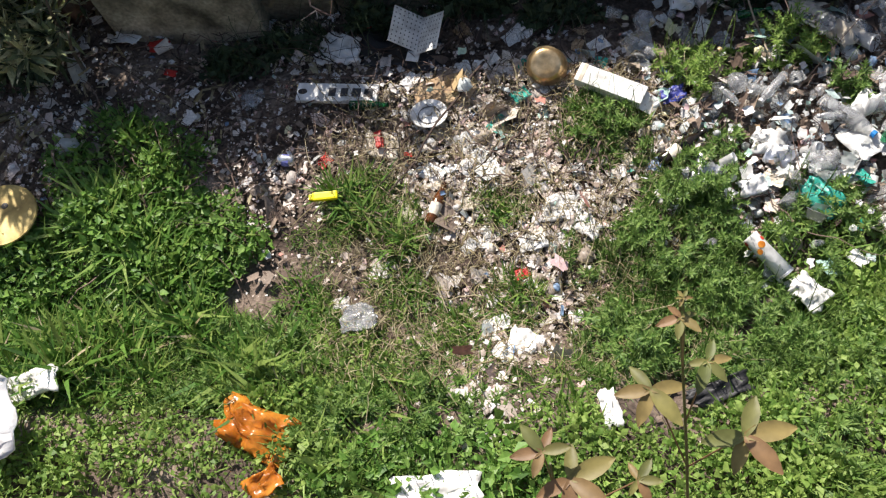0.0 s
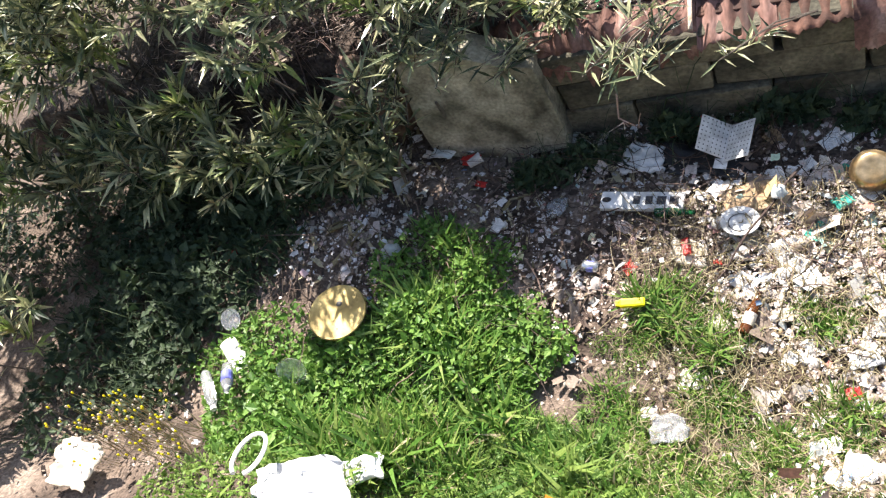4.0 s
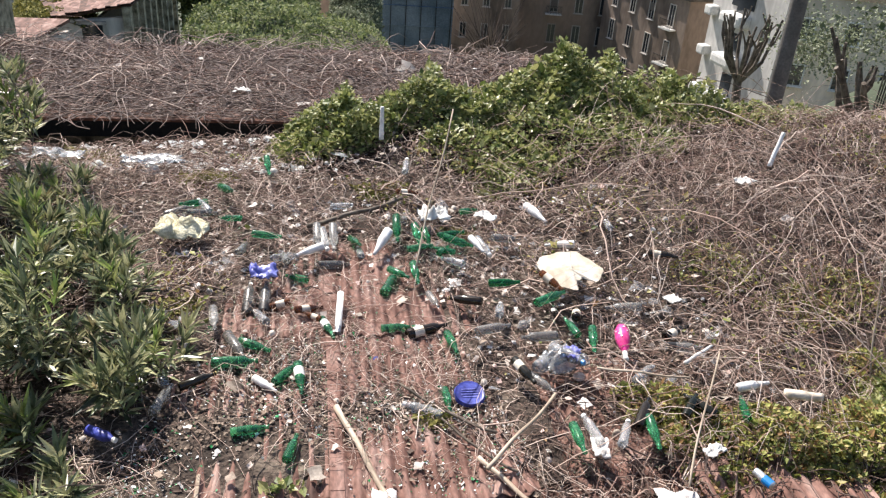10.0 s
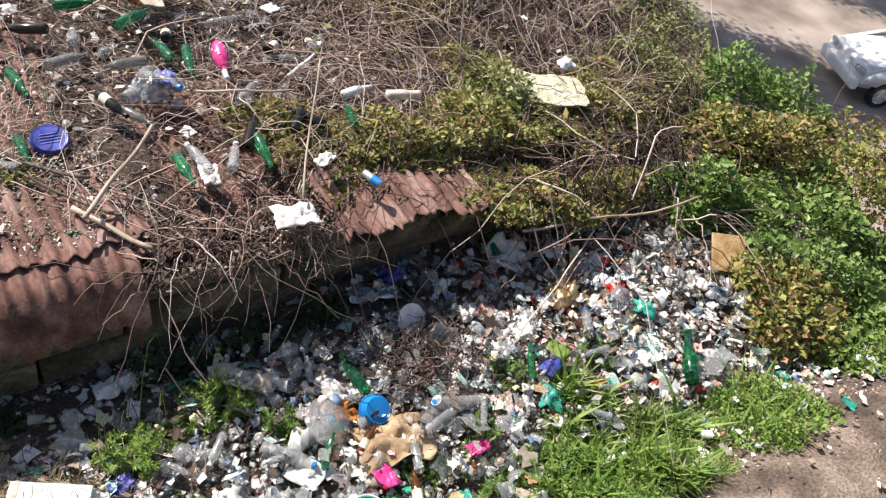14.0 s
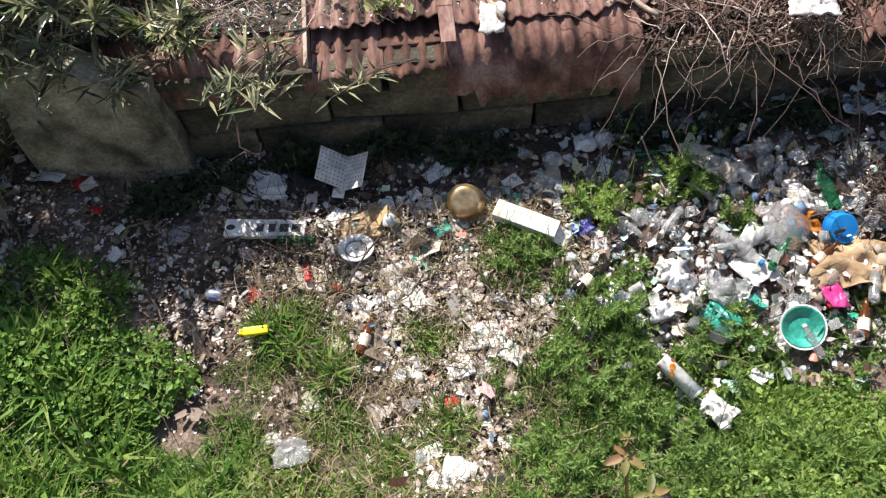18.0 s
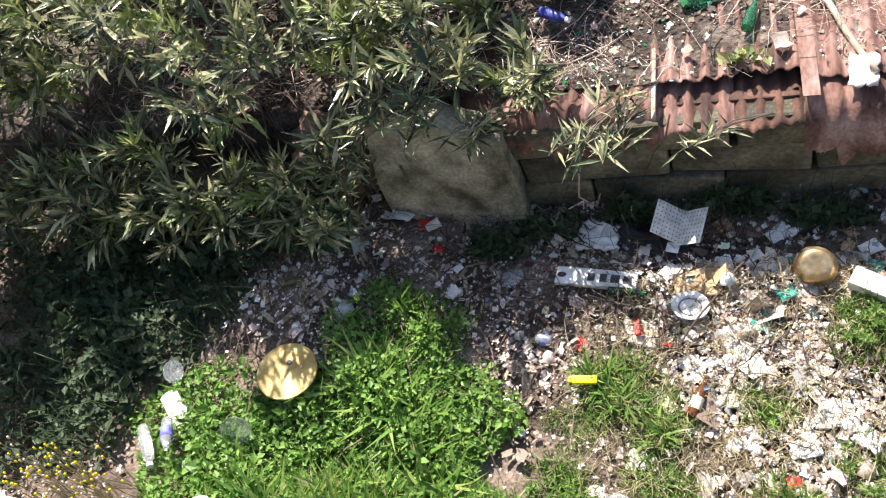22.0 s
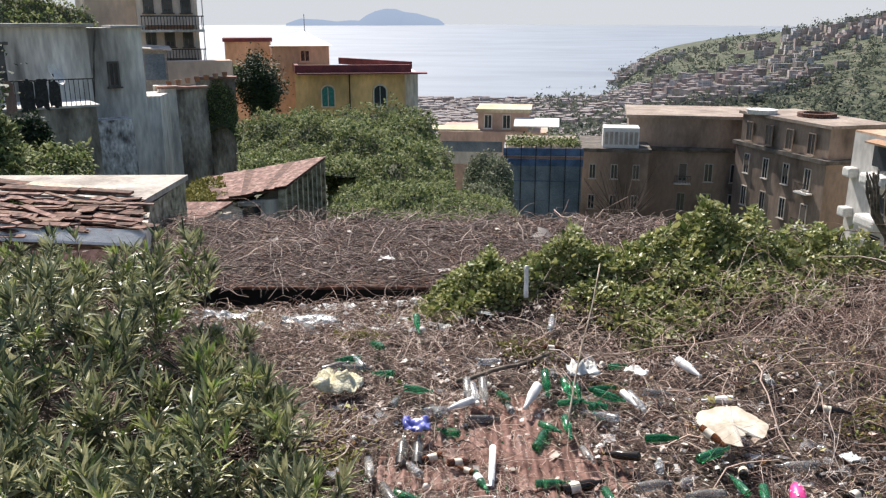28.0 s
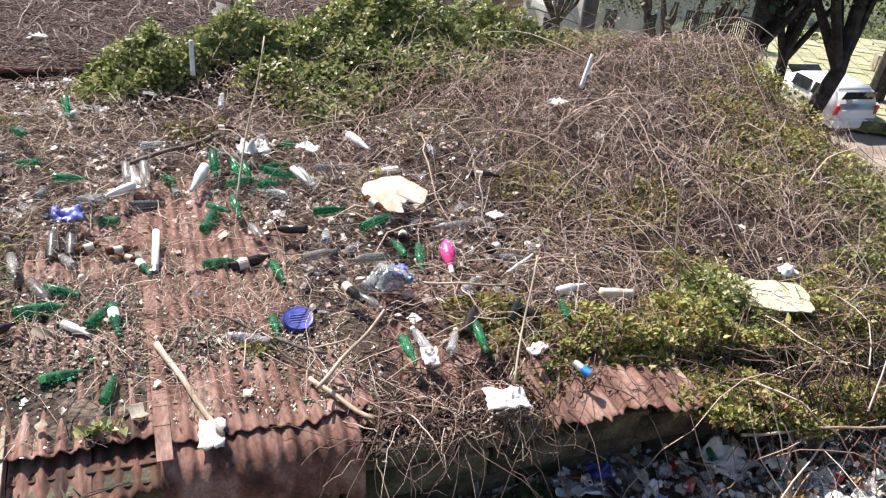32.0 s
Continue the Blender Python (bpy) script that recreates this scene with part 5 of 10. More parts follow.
def add_storeys(m):
    """Rows of dark window openings on walls too far off to see one by one."""
    n, ln = m.node_tree.nodes, m.node_tree.links
    b = n["Principled BSDF"]
    src = b.inputs["Base Color"].links[0].from_socket
    tc = n.new("ShaderNodeTexCoord")
    sp = n.new("ShaderNodeSeparateXYZ")
    ln.new(tc.outputs["Object"], sp.inputs[0])
    add = n.new("ShaderNodeMath")
    ln.new(sp.outputs[0], add.inputs[0])
    ln.new(sp.outputs[1], add.inputs[1])
    out = []
    for s, k in ((sp.outputs[2], 1 / 3.4), (add.outputs[0], 1 / 4.2)):
        mu = n.new("ShaderNodeMath")
        mu.operation = "MULTIPLY"
        mu.inputs[1].default_value = k
        ln.new(s, mu.inputs[0])
        fr = n.new("ShaderNodeMath")
        fr.operation = "FRACT"
        ln.new(mu.outputs[0], fr.inputs[0])
        gt = n.new("ShaderNodeMath")
        gt.operation = "GREATER_THAN"
        gt.inputs[1].default_value = 0.52
        ln.new(fr.outputs[0], gt.inputs[0])
        out.append(gt.outputs[0])
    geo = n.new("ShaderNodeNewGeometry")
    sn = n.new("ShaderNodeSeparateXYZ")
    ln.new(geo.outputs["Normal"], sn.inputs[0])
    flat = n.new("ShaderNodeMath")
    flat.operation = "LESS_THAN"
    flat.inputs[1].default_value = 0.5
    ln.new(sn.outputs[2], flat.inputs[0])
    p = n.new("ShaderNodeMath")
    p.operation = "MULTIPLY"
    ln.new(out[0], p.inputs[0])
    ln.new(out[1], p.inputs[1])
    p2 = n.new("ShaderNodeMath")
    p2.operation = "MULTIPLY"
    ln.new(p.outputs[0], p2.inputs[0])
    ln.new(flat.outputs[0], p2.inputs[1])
    # upward faces take a darker grey, to hold down the sunlit roofs
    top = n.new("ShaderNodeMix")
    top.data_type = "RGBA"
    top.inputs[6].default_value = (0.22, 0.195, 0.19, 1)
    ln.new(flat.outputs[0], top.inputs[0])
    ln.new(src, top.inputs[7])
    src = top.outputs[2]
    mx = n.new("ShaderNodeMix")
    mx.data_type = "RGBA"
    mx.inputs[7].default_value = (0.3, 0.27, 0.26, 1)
    ln.new(p2.outputs[0], mx.inputs[0])
    ln.new(src, mx.inputs[6])
    ln.new(mx.outputs[2], b.inputs["Base Color"])


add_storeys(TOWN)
BOX_V = [(-0.5, -0.5, -1.2), (0.5, -0.5, -1.2), (0.5, 0.5, -1.2), (-0.5, 0.5, -1.2), (-0.5, -0.5, 1), (0.5, -0.5, 1), (0.5, 0.5, 1), (-0.5, 0.5, 1)]
BOX_F = [(0, 1, 5, 4), (1, 2, 6, 5), (2, 3, 7, 6), (3, 0, 4, 7), (4, 5, 6, 7)]


def houses(name, n, az0, az1, d0, d1, size, seed, label, keep=None, tall=(6, 16)):
    r = np.random.default_rng(seed)
    az, d = np.radians(r.uniform(az0, az1, n)), np.exp(r.uniform(math.log(d0), math.log(d1), n))
    x, y = d * np.sin(az), d * np.cos(az)
    if keep is not None:
        k = keep(x, y, np.degrees(az), d, r)
        x, y = x[k], y[k]
    n = len(x)
    z = land_z(x, y)
    t = r.normal(0.35, 0.3, n) + 0.5 * np.sin(x * 0.01)
    M = np.zeros((n, 3, 3))
    M[:, 0, 0], M[:, 0, 1], M[:, 1, 0], M[:, 1, 1], M[:, 2, 2] = np.cos(t), -np.sin(t), np.sin(t), np.cos(t), 1
    S = np.stack([size * r.uniform(0.6, 1.6, n), size * r.uniform(0.6, 1.1, n), r.uniform(*tall, n)], 1)
    V, F = scatter(BOX_V, BOX_F, M, np.stack([x, y, z], 1), S)
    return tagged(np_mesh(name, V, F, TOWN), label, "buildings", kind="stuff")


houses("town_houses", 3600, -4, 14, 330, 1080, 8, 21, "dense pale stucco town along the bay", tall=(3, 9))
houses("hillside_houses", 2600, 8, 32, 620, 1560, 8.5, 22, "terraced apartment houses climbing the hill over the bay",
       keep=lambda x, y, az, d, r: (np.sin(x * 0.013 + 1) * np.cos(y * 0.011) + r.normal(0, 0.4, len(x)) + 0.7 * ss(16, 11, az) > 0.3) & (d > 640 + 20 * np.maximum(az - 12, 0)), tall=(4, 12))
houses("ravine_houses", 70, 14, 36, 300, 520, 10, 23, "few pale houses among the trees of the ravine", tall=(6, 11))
# greens lightened and greyed: the haze of distance is put into the leaf colour
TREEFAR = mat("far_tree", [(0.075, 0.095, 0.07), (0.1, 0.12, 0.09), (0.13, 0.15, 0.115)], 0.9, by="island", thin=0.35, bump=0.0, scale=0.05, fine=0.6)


def far_trees(name, n, az0, az1, d0, d1, size, seed, label, keep=None):
    """Woods: ragged clumps of foliage."""
    r = np.random.default_rng(seed)
    az, d = np.radians(r.uniform(az0, az1, n)), np.exp(r.uniform(math.log(d0), math.log(d1), n))
    x, y = d * np.sin(az), d * np.cos(az)
    if keep is not None:
        k = keep(x, y, np.degrees(az), d, r)
        x, y = x[k], y[k]
    n = len(x)
    s = size * np.exp(r.normal(0, 0.35, n))
    m = 20
    th, ph = r.uniform(0, 2 * np.pi, (n, m)), r.uniform(-0.3, 1.5, (n, m))
    P = np.stack([x[:, None] + s[:, None] * np.cos(th) * np.cos(ph) * 0.8, y[:, None] + s[:, None] * np.sin(th) * np.cos(ph) * 0.8,
                  land_z(x, y)[:, None] + s[:, None] * (0.7 + 0.8 * np.sin(ph))], 2).reshape(-1, 3)
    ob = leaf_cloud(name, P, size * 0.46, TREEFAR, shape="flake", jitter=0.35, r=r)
    return tagged(ob, label, "trees", kind="stuff")


far_trees("hill_woods", 3600, 6.5, 40, 480, 1570, 5.5, 31, "dark woods on the hill among the houses",
          keep=lambda x, y, az, d, r: (np.sin(x * 0.013 + 1) * np.cos(y * 0.011) + r.normal(0, 0.45, len(x)) < 0.1) | (d < 700 + 20 * np.maximum(az - 12, 0)) | (d > 1400))
far_trees("valley_trees", 900, -6, 60, 110, 420, 4.0, 32, "green trees between the houses of the valley", keep=lambda x, y, az, d, r: (d > 125) | (az > 33))

r = np.random.default_rng(77)
P = np.array([ms @ Vector((r.uniform(-3.6, 3.6), r.uniform(-0.4, 2.5), st + 0.15 + abs(r.normal(0, 0.4)))) for _ in range(2600)])
tagged(leaf_cloud("terrace_plants", P, 0.22, HILLLEAF, r=r, shape="flake"), "potted greenery crowding the roof terrace", "plants", kind="stuff")
# the island is near black; its blue haze is put in as glow
ISLE = bpy.data.materials.new("hazy_island")
ISLE.use_nodes = True
ib = ISLE.node_tree.nodes["Principled BSDF"]
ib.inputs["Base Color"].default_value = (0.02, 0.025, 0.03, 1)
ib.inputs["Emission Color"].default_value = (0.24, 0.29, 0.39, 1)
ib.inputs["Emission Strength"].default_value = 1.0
ib.inputs["Roughness"].default_value = 1.0
ib.inputs["Specular IOR Level"].default_value = 0.0
isl = tagged(new("backdrop_island"), "blue mountainous island on the horizon of the bay", "island", kind="structure")
bm = bmesh.new()
prof = [(-10.6, -0.2), (-10.2, -0.05), (-9.6, 0.14), (-9.0, 0.1), (-8.2, 0.06), (-7.2, -0.06), (-6.4, 0.02), (-5.7, 0.0), (-5.2, 0.35), (-4.6, 0.62), (-3.9, 0.78),
        (-3.2, 0.76), (-2.6, 0.56), (-1.8, 0.48), (-1.0, 0.26), (-0.3, 0.1), (0.1, -0.2)]
lo, hi, bk = [], [], []
for az, el in prof:
    lo.append(bm.verts.new(at(az, 4520, -0.45)))
    hi.append(bm.verts.new(at(az, 4600, el)))
    bk.append(bm.verts.new(at(az, 4690, -0.4)))
for k in range(len(prof) - 1):
    bm.faces.new((lo[k], lo[k + 1], hi[k + 1], hi[k]))
    bm.faces.new((hi[k], hi[k + 1], bk[k + 1], bk[k]))
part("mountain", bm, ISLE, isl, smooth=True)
# ---- plants ----


def pts_on(n, x0, x1, y0, y1, surf, lo=0.0, hi=0.0, r=rng):
    x, y = r.uniform(x0, x1, n), r.uniform(y0, y1, n)
    return np.stack([x, y, surf(x, y) + r.uniform(lo, hi, n)], 1)


def sm_noise(x, y, f, s=0.0):
    return np.sin(x * f + s) * np.cos(y * f * 1.13 + s * 1.7) * 0.5 + np.sin((x + y) * f * 0.61 + s * 2.3) * 0.5


# the oleander thicket
def ole_edge(y):
    return np.interp(y, (2.0, 3.0, 3.6, 4.4, 5.0, 6.0, 7.0, 8.2, 9.2), (-2.5, -1.3, -1.05, -0.75, -0.8, -1.3, -1.85, -2.7, -3.4))


def oleander():
    """Separate bushy stools with dark gaps between them, each a fan of leafy shoots."""
    r = np.random.default_rng(11)
    ob = tagged(new("oleander_thicket"), "dense oleander thicket with narrow grey-green leaves spilling over the wall", "shrub")
    stools = []
    for _ in range(6000):
        if len(stools) >= 165:
            break
        y = r.uniform(2.75, 8.8)
        x = float(ole_edge(y)) - 0.12 - r.uniform(0, 1) ** 0.85 * (3.7 + 0.2 * (y - 3))
        front = y < 3.25
        if front and x > -2.35:
            continue
        gap = 0.31 if y < 5 else 0.36
        if any((x - q[0]) ** 2 + (y - q[1]) ** 2 < gap * gap for q in stools):
            continue
        grow = np.clip((float(ole_edge(y)) - x) / 0.9, 0, 1)
        if front:
            base, h = float(lot_z(x, y)), 0.45 + 0.25 * grow + 0.25 * float(ss(-3.0, -4.2, x))
            h *= r.uniform(0.7, 1.05)
        else:
            base = float(roof_z(x, y)) - 0.05
            h = 0.26 + 0.34 * grow + 0.28 * grow * float(ss(5.2, 3.4, y)) + 0.15 * float(ss(-2.0, -3.6, x))
            h *= r.uniform(0.55, 1.5)
            h += 0.6 * float(ss(-2.4, -2.9, x)) * float(ss(5.0, 4.2, y))
            if x < -2.3 and y > 5.2 and r.uniform() < 0.38:
                h = r.uniform(0.85, 1.25)
        stools.append((x, y, base, h, r.uniform(0.17, 0.27), front))
    # extra stools, mostly out of view, added to shade the left of the lot
    for _ in range(16):
        x, y = r.uniform(-6.2, -4.5), r.uniform(0.9, 2.9)
        stools.append((x, y, float(lot_z(x, y)), r.uniform(0.8, 1.5) * (1.0 + 0.3 * float(ss(-4.5, -5.2, x))), 0.3, True))
    # taller ones, also added only to throw shade over the left strip
    for _ in range(17):
        x, y = r.uniform(-5.9, -4.15), r.uniform(2.8, 4.7)
        stools.append((x, y, 0.3, r.uniform(1.5, 2.3), 0.36, True))
    roots, tips = [], []
    for x, y, base, h, rad, front in stools:
        for k in range(int(r.integers(8, 14))):
            a, q = r.uniform(0, 2 * np.pi), np.sqrt(r.uniform(0, 1))
            over = -0.5 if (not front and y < 3.85 and x < -2.3) else (-0.3 if (front or y < 3.75) else -0.05)
            tz = base + h * (1 - 0.42 * q * q) * r.uniform(0.72, 1.06)
            tip_ = np.array([x + rad * q * np.cos(a), y + rad * q * np.sin(a) + over * r.uniform(0.3, 1), max(tz, base + 0.12)])
            L = min(r.uniform(0.26, 0.5), max(h, 0.3))
            ax_ = np.array([0.75 * q * np.cos(a), 0.75 * q * np.sin(a) + 2.0 * over * q, 1.0]) + r.normal(0, 0.12, 3)
            tips.append(tip_)
            roots.append(tip_ - ax_ / np.linalg.norm(ax_) * L)
    tip, root = np.array(tips), np.array(roots)
    n = len(tip)
    ax = tip - root
    ax /= np.linalg.norm(ax, axis=1, keepdims=True)
    # stems
    m = 4
    s = np.linspace(0, 1, m)
    P = root[:, None] + (tip - root)[:, None] * s[None, :, None]
    U = np.cross(ax, np.array([0.3, 0.9, 0.1]))
    U /= np.linalg.norm(U, axis=1, keepdims=True)
    W = np.cross(U, ax)
    ring = [P + 0.005 * (1 - 0.5 * s[None, :, None]) * (math.cos(a) * U + math.sin(a) * W)[:, None] for a in (0, 2.1, 4.2)]
    V = np.stack(ring, 2).reshape(-1, 3)
    f = [(i * 3 + q, i * 3 + (q + 1) % 3, i * 3 + 3 + (q + 1) % 3, i * 3 + 3 + q) for i in range(m - 1) for q in range(3)]
    F = (np.array(f)[None] + (np.arange(n) * m * 3)[:, None, None]).reshape(-1, 4)
    tagged(np_mesh("stem_mass", V, F, BARK, parent=ob), kind="stuff")
    young = r.uniform(0, 1, n) < 0.18
    for mask, k, nm, mt, ln_ in ((~young, 26, "leaves", OLEANDER, 0.15), (young, 30, "young_leaves", OLEYOUNG, 0.13), (r.uniform(0, 1, n) < 0.1, 8, "withered_leaves", DRYGRASS, 0.11)):
        idx = np.nonzero(mask)[0]
        t = r.uniform(0.15, 1.0, (len(idx), k)) ** 0.75
        t[:, :7] = 1.0
        a = np.arange(k)[None] * 2.2 + r.uniform(0, 6.3, (len(idx), 1)) + r.normal(0, 0.25, (len(idx), k))
        out = np.clip(1.35 - 0.9 * t + r.normal(0, 0.2, t.shape), 0.12, 1.6)
        p = root[idx][:, None] + (tip - root)[idx][:, None] * t[..., None]
        d = ax[idx][:, None] * np.cos(out)[..., None] + (np.cos(a)[..., None] * U[idx][:, None] + np.sin(a)[..., None] * W[idx][:, None]) * np.sin(out)[..., None]
        d[..., 2] -= 0.12
        d, p = d.reshape(-1, 3), p.reshape(-1, 3)
        M = frames_of(d, np.array([0.0, 0, 1.0]) + r.normal(0, 0.35, (len(d), 3)))
        z = ln_ * np.exp(r.normal(0, 0.2, len(p)))
        V, F = scatter(LANCE_V, LANCE_F, M, p, np.stack([z * 1.5, z, z], 1))
        tagged(np_mesh(nm, V, F, mt, parent=ob), kind="stuff")
    for k in range(46):
        bm = bmesh.new()
        bx, by = r.uniform(-5.0, -1.9), r.uniform(2.7, 6.0)
        bz = float(lot_z(bx, by)) if by < 3.2 else float(roof_z(bx, by)) - 0.1
        dx, dy = r.normal(0, 0.25), r.normal(-0.1, 0.25)
        tube([(bx, by, bz - 0.05), (bx + dx * 0.4, by + dy * 0.4, bz + 0.25), (bx + dx, by + dy, bz + 0.5)], r.uniform(0.01, 0.02), 6, 0.5, bm)
        part("branch", bm, BARK, ob)
    return ob


oleander()


def sprig(x, y, z, n, dx, dy, dz, seed, L=0.14, label="oleander spray hanging over the eaves"):
    """A single leafy spray on an arching stem."""
    r = np.random.default_rng(seed)
    ob = tagged(new("oleander_spray"), label, "shrub", group="sprays over the eaves")
    tips = np.array([(x + r.normal(0, 0.07), y + r.normal(0, 0.04), z + r.uniform(-0.12, 0.12)) for _ in range(n)])
    bm = bmesh.new()
    P, D = [], []
    for q in tips:
        a = Vector(q)
        b = Vector((x - dx, y - dy, z - dz))
        tube([b, b.lerp(a, 0.5) + Vector((0, 0, 0.05)), a], 0.006, 5, 0.5, bm)
        for k in range(16):
            t = r.uniform(0.45, 1.0)
            th, e = r.uniform(0, 6.28), r.uniform(0.0, 1.2)
            P.append(b.lerp(a, t))
            D.append((math.cos(th) * math.cos(e), math.sin(th) * math.cos(e), math.sin(e) - 0.1))
    part("stem", bm, BARK, ob)
    P, D = np.array([tuple(p) for p in P]), np.array(D)
    V, F = scatter(LANCE_V, LANCE_F, frames_of(D, np.array([0.0, 0, 1]) + r.normal(0, 0.3, D.shape)), P, L * np.exp(r.normal(0, 0.2, len(P))))
    np_mesh("leaves", V, F, OLEANDER, parent=ob)


sprig(-0.98, 2.86, 0.72, 5, -0.25, -0.35, -0.05, 3)
sprig(-0.82, 2.98, 0.86, 4, -0.25, -0.3, 0.05, 4, 0.12)
sprig(-0.42, 2.95, 0.68, 2, -0.4, -0.15, -0.02, 5, 0.1)
sprig(-1.35, 3.1, 0.98, 5, -0.3, -0.3, 0.1, 6)
sprig(-1.6, 2.95, 0.8, 5, -0.3, -0.3, 0.1, 7)
sprig(-2.12, 2.97, 1.0, 6, -0.1, -0.35, 0.05, 8, 0.15)
sprig(-1.86, 2.96, 0.94, 6, -0.1, -0.35, 0.05, 9, 0.15)
sprig(-2.35, 2.92, 0.86, 7, -0.1, -0.4, 0.0, 10, 0.15)
sprig(-2.28, 2.9, 0.62, 5, -0.1, -0.4, -0.2, 11, 0.15)
bm = tube([(-1.0, 2.9, 0.55), (-1.02, 2.86, 0.4), (-0.93, 2.84, 0.33), (-0.9, 2.86, 0.42)], 0.006, 5, 0.5)
for k in range(7):
    tube([(-1.0, 2.86, 0.36), (-1.0 + 0.03 * (k - 3), 2.83, 0.33 + 0.02 * (k % 3))], 0.004, 4, 0.4, bm)
tagged(part("dead_twig", bm, CANE), "pale dead twig dangling from the eaves", "twig")


# dead brambles over the mound
def bramble_mat(name, n, x0, x1, y0, y1, length, arch, radius, material, label, seed, keep=None, lift=0.02, curl=1.2, surf=mound_z, **kw):
    r = np.random.default_rng(seed)
    x, y = r.uniform(x0, x1, n), r.uniform(y0, y1, n)
    if keep is not None:
        k = keep(x, y, r)
        x, y = x[k], y[k]
    ob = canes(name, x, y, surf, length, arch, radius, material, lift=lift, curl=curl, r=r, **kw)
    return tagged(ob, label, "brambles", kind="stuff")


def off_sheets(x, y, r):
    on = sheet_seen(x, y) + r.normal(0, 0.12, len(x)) > 0.3
    hedge = (y > 8.0) & (x > -0.3) & (x < 5.6) & (r.uniform(0, 1, len(x)) < 0.7)
    return (~on | (r.uniform(0, 1, len(x)) < 0.06)) & (y > 3.25 + 0.15 * np.sin(x * 2)) & ~hedge


DB = "tangle of dry tan bramble canes over the mound"


def clumped(x, y, r):
    """Thick in places, thin where litter and dark earth show."""
    w = 0.62 + 0.5 * sm_noise(x, y, 1.9, 0.3) + 0.35 * sm_noise(x, y, 4.7, 1.1) + 0.3 * ss(2.2, 3.6, x)
    return off_sheets(x, y, r) & (r.uniform(0, 1, len(x)) < w)


litter_end = lambda x, y, r: clumped(x, y, r) & (x < 2.5 + r.normal(0, 0.3, len(x)))
thick_end = lambda x, y, r: clumped(x, y, r) & (x > 2.3 + r.normal(0, 0.3, len(x)))
bramble_mat("dead_brambles", 6500, -4.5, 3.0, 3.1, 9.7, 0.4, 0.07, 0.0027, CANE, DB, 51, litter_end, m=7, curl=0.9, kink=0.26, lift=0.022)
bramble_mat("dead_brambles", 11000, 1.8, 7.9, 3.4, 9.7, 0.31, 0.14, 0.0025, CANE, DB, 52, thick_end, curl=1.1, m=7, kink=0.28, lift=0.04)
bramble_mat("dead_brambles", 900, 1.5, 7.8, 3.5, 9.5, 0.75, 0.24, 0.0034, CANE, DB, 65, thick_end, curl=0.8, m=9, kink=0.16, lift=0.05)
bramble_mat("old_brambles", 9500, -4.5, 7.9, 3.1, 9.7, 0.34, 0.07, 0.0032, CANEDARK, "dark mat of rotted bramble stems on the mound", 53, off_sheets, lift=0.02, m=6, kink=0.25)
bramble_mat("old_brambles", 4600, -1.4, 1.5, 3.4, 6.4, 0.2, 0.025, 0.002, CANE, "fine dark twigs lying on the rusty sheets", 54, m=5, lift=0.008, surf=lambda x, y: roof_z(x, y) + 0.02,
            keep=lambda x, y, r: sm_noise(x, y, 4.0, 1.0) + r.normal(0, 0.35, len(x)) > 0.1 - 0.3 * ss(3.6, 4.2, y))
rc = np.random.default_rng(55)
for k in range(150):
    cx, cy = rc.uniform(1.0, 7.6), rc.uniform(3.4, 9.3)
    ob = canes("bramble_cane", np.array([cx]), np.array([cy]), mound_z, 0.9, 0.26, 0.0048, CANE, lift=0.04, curl=0.8, r=rc, kink=0.2)
    tagged(ob, "long dry bramble cane arching over the mound", "bramble cane", "loose canes on the mound")
bramble_mat("hanging_canes", 170, 1.25, 4.9, 3.08, 3.45, 0.45, 0.1, 0.0042, CANEDARK, "dry canes hanging over the wall", 56, surf=lambda x, y: roof_z(x, y), droop=0.55,
            heading=None, curl=0.9)
bramble_mat("hanging_canes", 130, 3.9, 5.4, 2.75, 3.1, 0.6, 0.08, 0.0042, CANEDARK, "tangle of dead stems fallen down the end of the wall", 57, surf=lambda x, y: 0.2 + 0.55 * ss(2.7, 3.1, y) + 0 * x, droop=0.5, curl=0.9)
bramble_mat("hanging_canes", 60, 3.6, 5.6, 2.5, 3.0, 0.85, 0.2, 0.006, CANE, "pale dead branches over the litter", 58, surf=lambda x, y: 0.3 + 0.4 * ss(2.5, 3.0, y) + 0 * x, droop=0.4, curl=0.8)
bramble_mat("twig_litter", 4200, -3.2, 2.2, 5.4, 9.3, 0.28, 0.09, 0.0026, CANE, "broken bramble twigs strewn over the back of the mound", 64, off_sheets, m=5, kink=0.3, lift=0.04)


def green_flecks():
    """Young leaves breaking through the dead canes."""
    r = np.random.default_rng(66)
    n = 24000
    x, y = r.uniform(-1.2, 7.6, n), r.uniform(3.6, 8.9, n)
    k = (sm_noise(x, y, 2.3, 0.7) + 0.7 * sm_noise(x, y, 6.1, 2.0) + r.normal(0, 0.3, n) > 0.62 - 0.25 * ss(3.0, 6.5, x)) & (sheet_seen(x, y) < 0.3)
    x, y = x[k], y[k]
    P = np.stack([x, y, mound_z(x, y) + r.uniform(0.05, 0.2, len(x))], 1)
    tagged(leaf_cloud("young_bramble_leaves", P, 0.03, YELLEAF, r=r), "young olive-green leaves breaking through the dead canes", "leaves", kind="stuff")


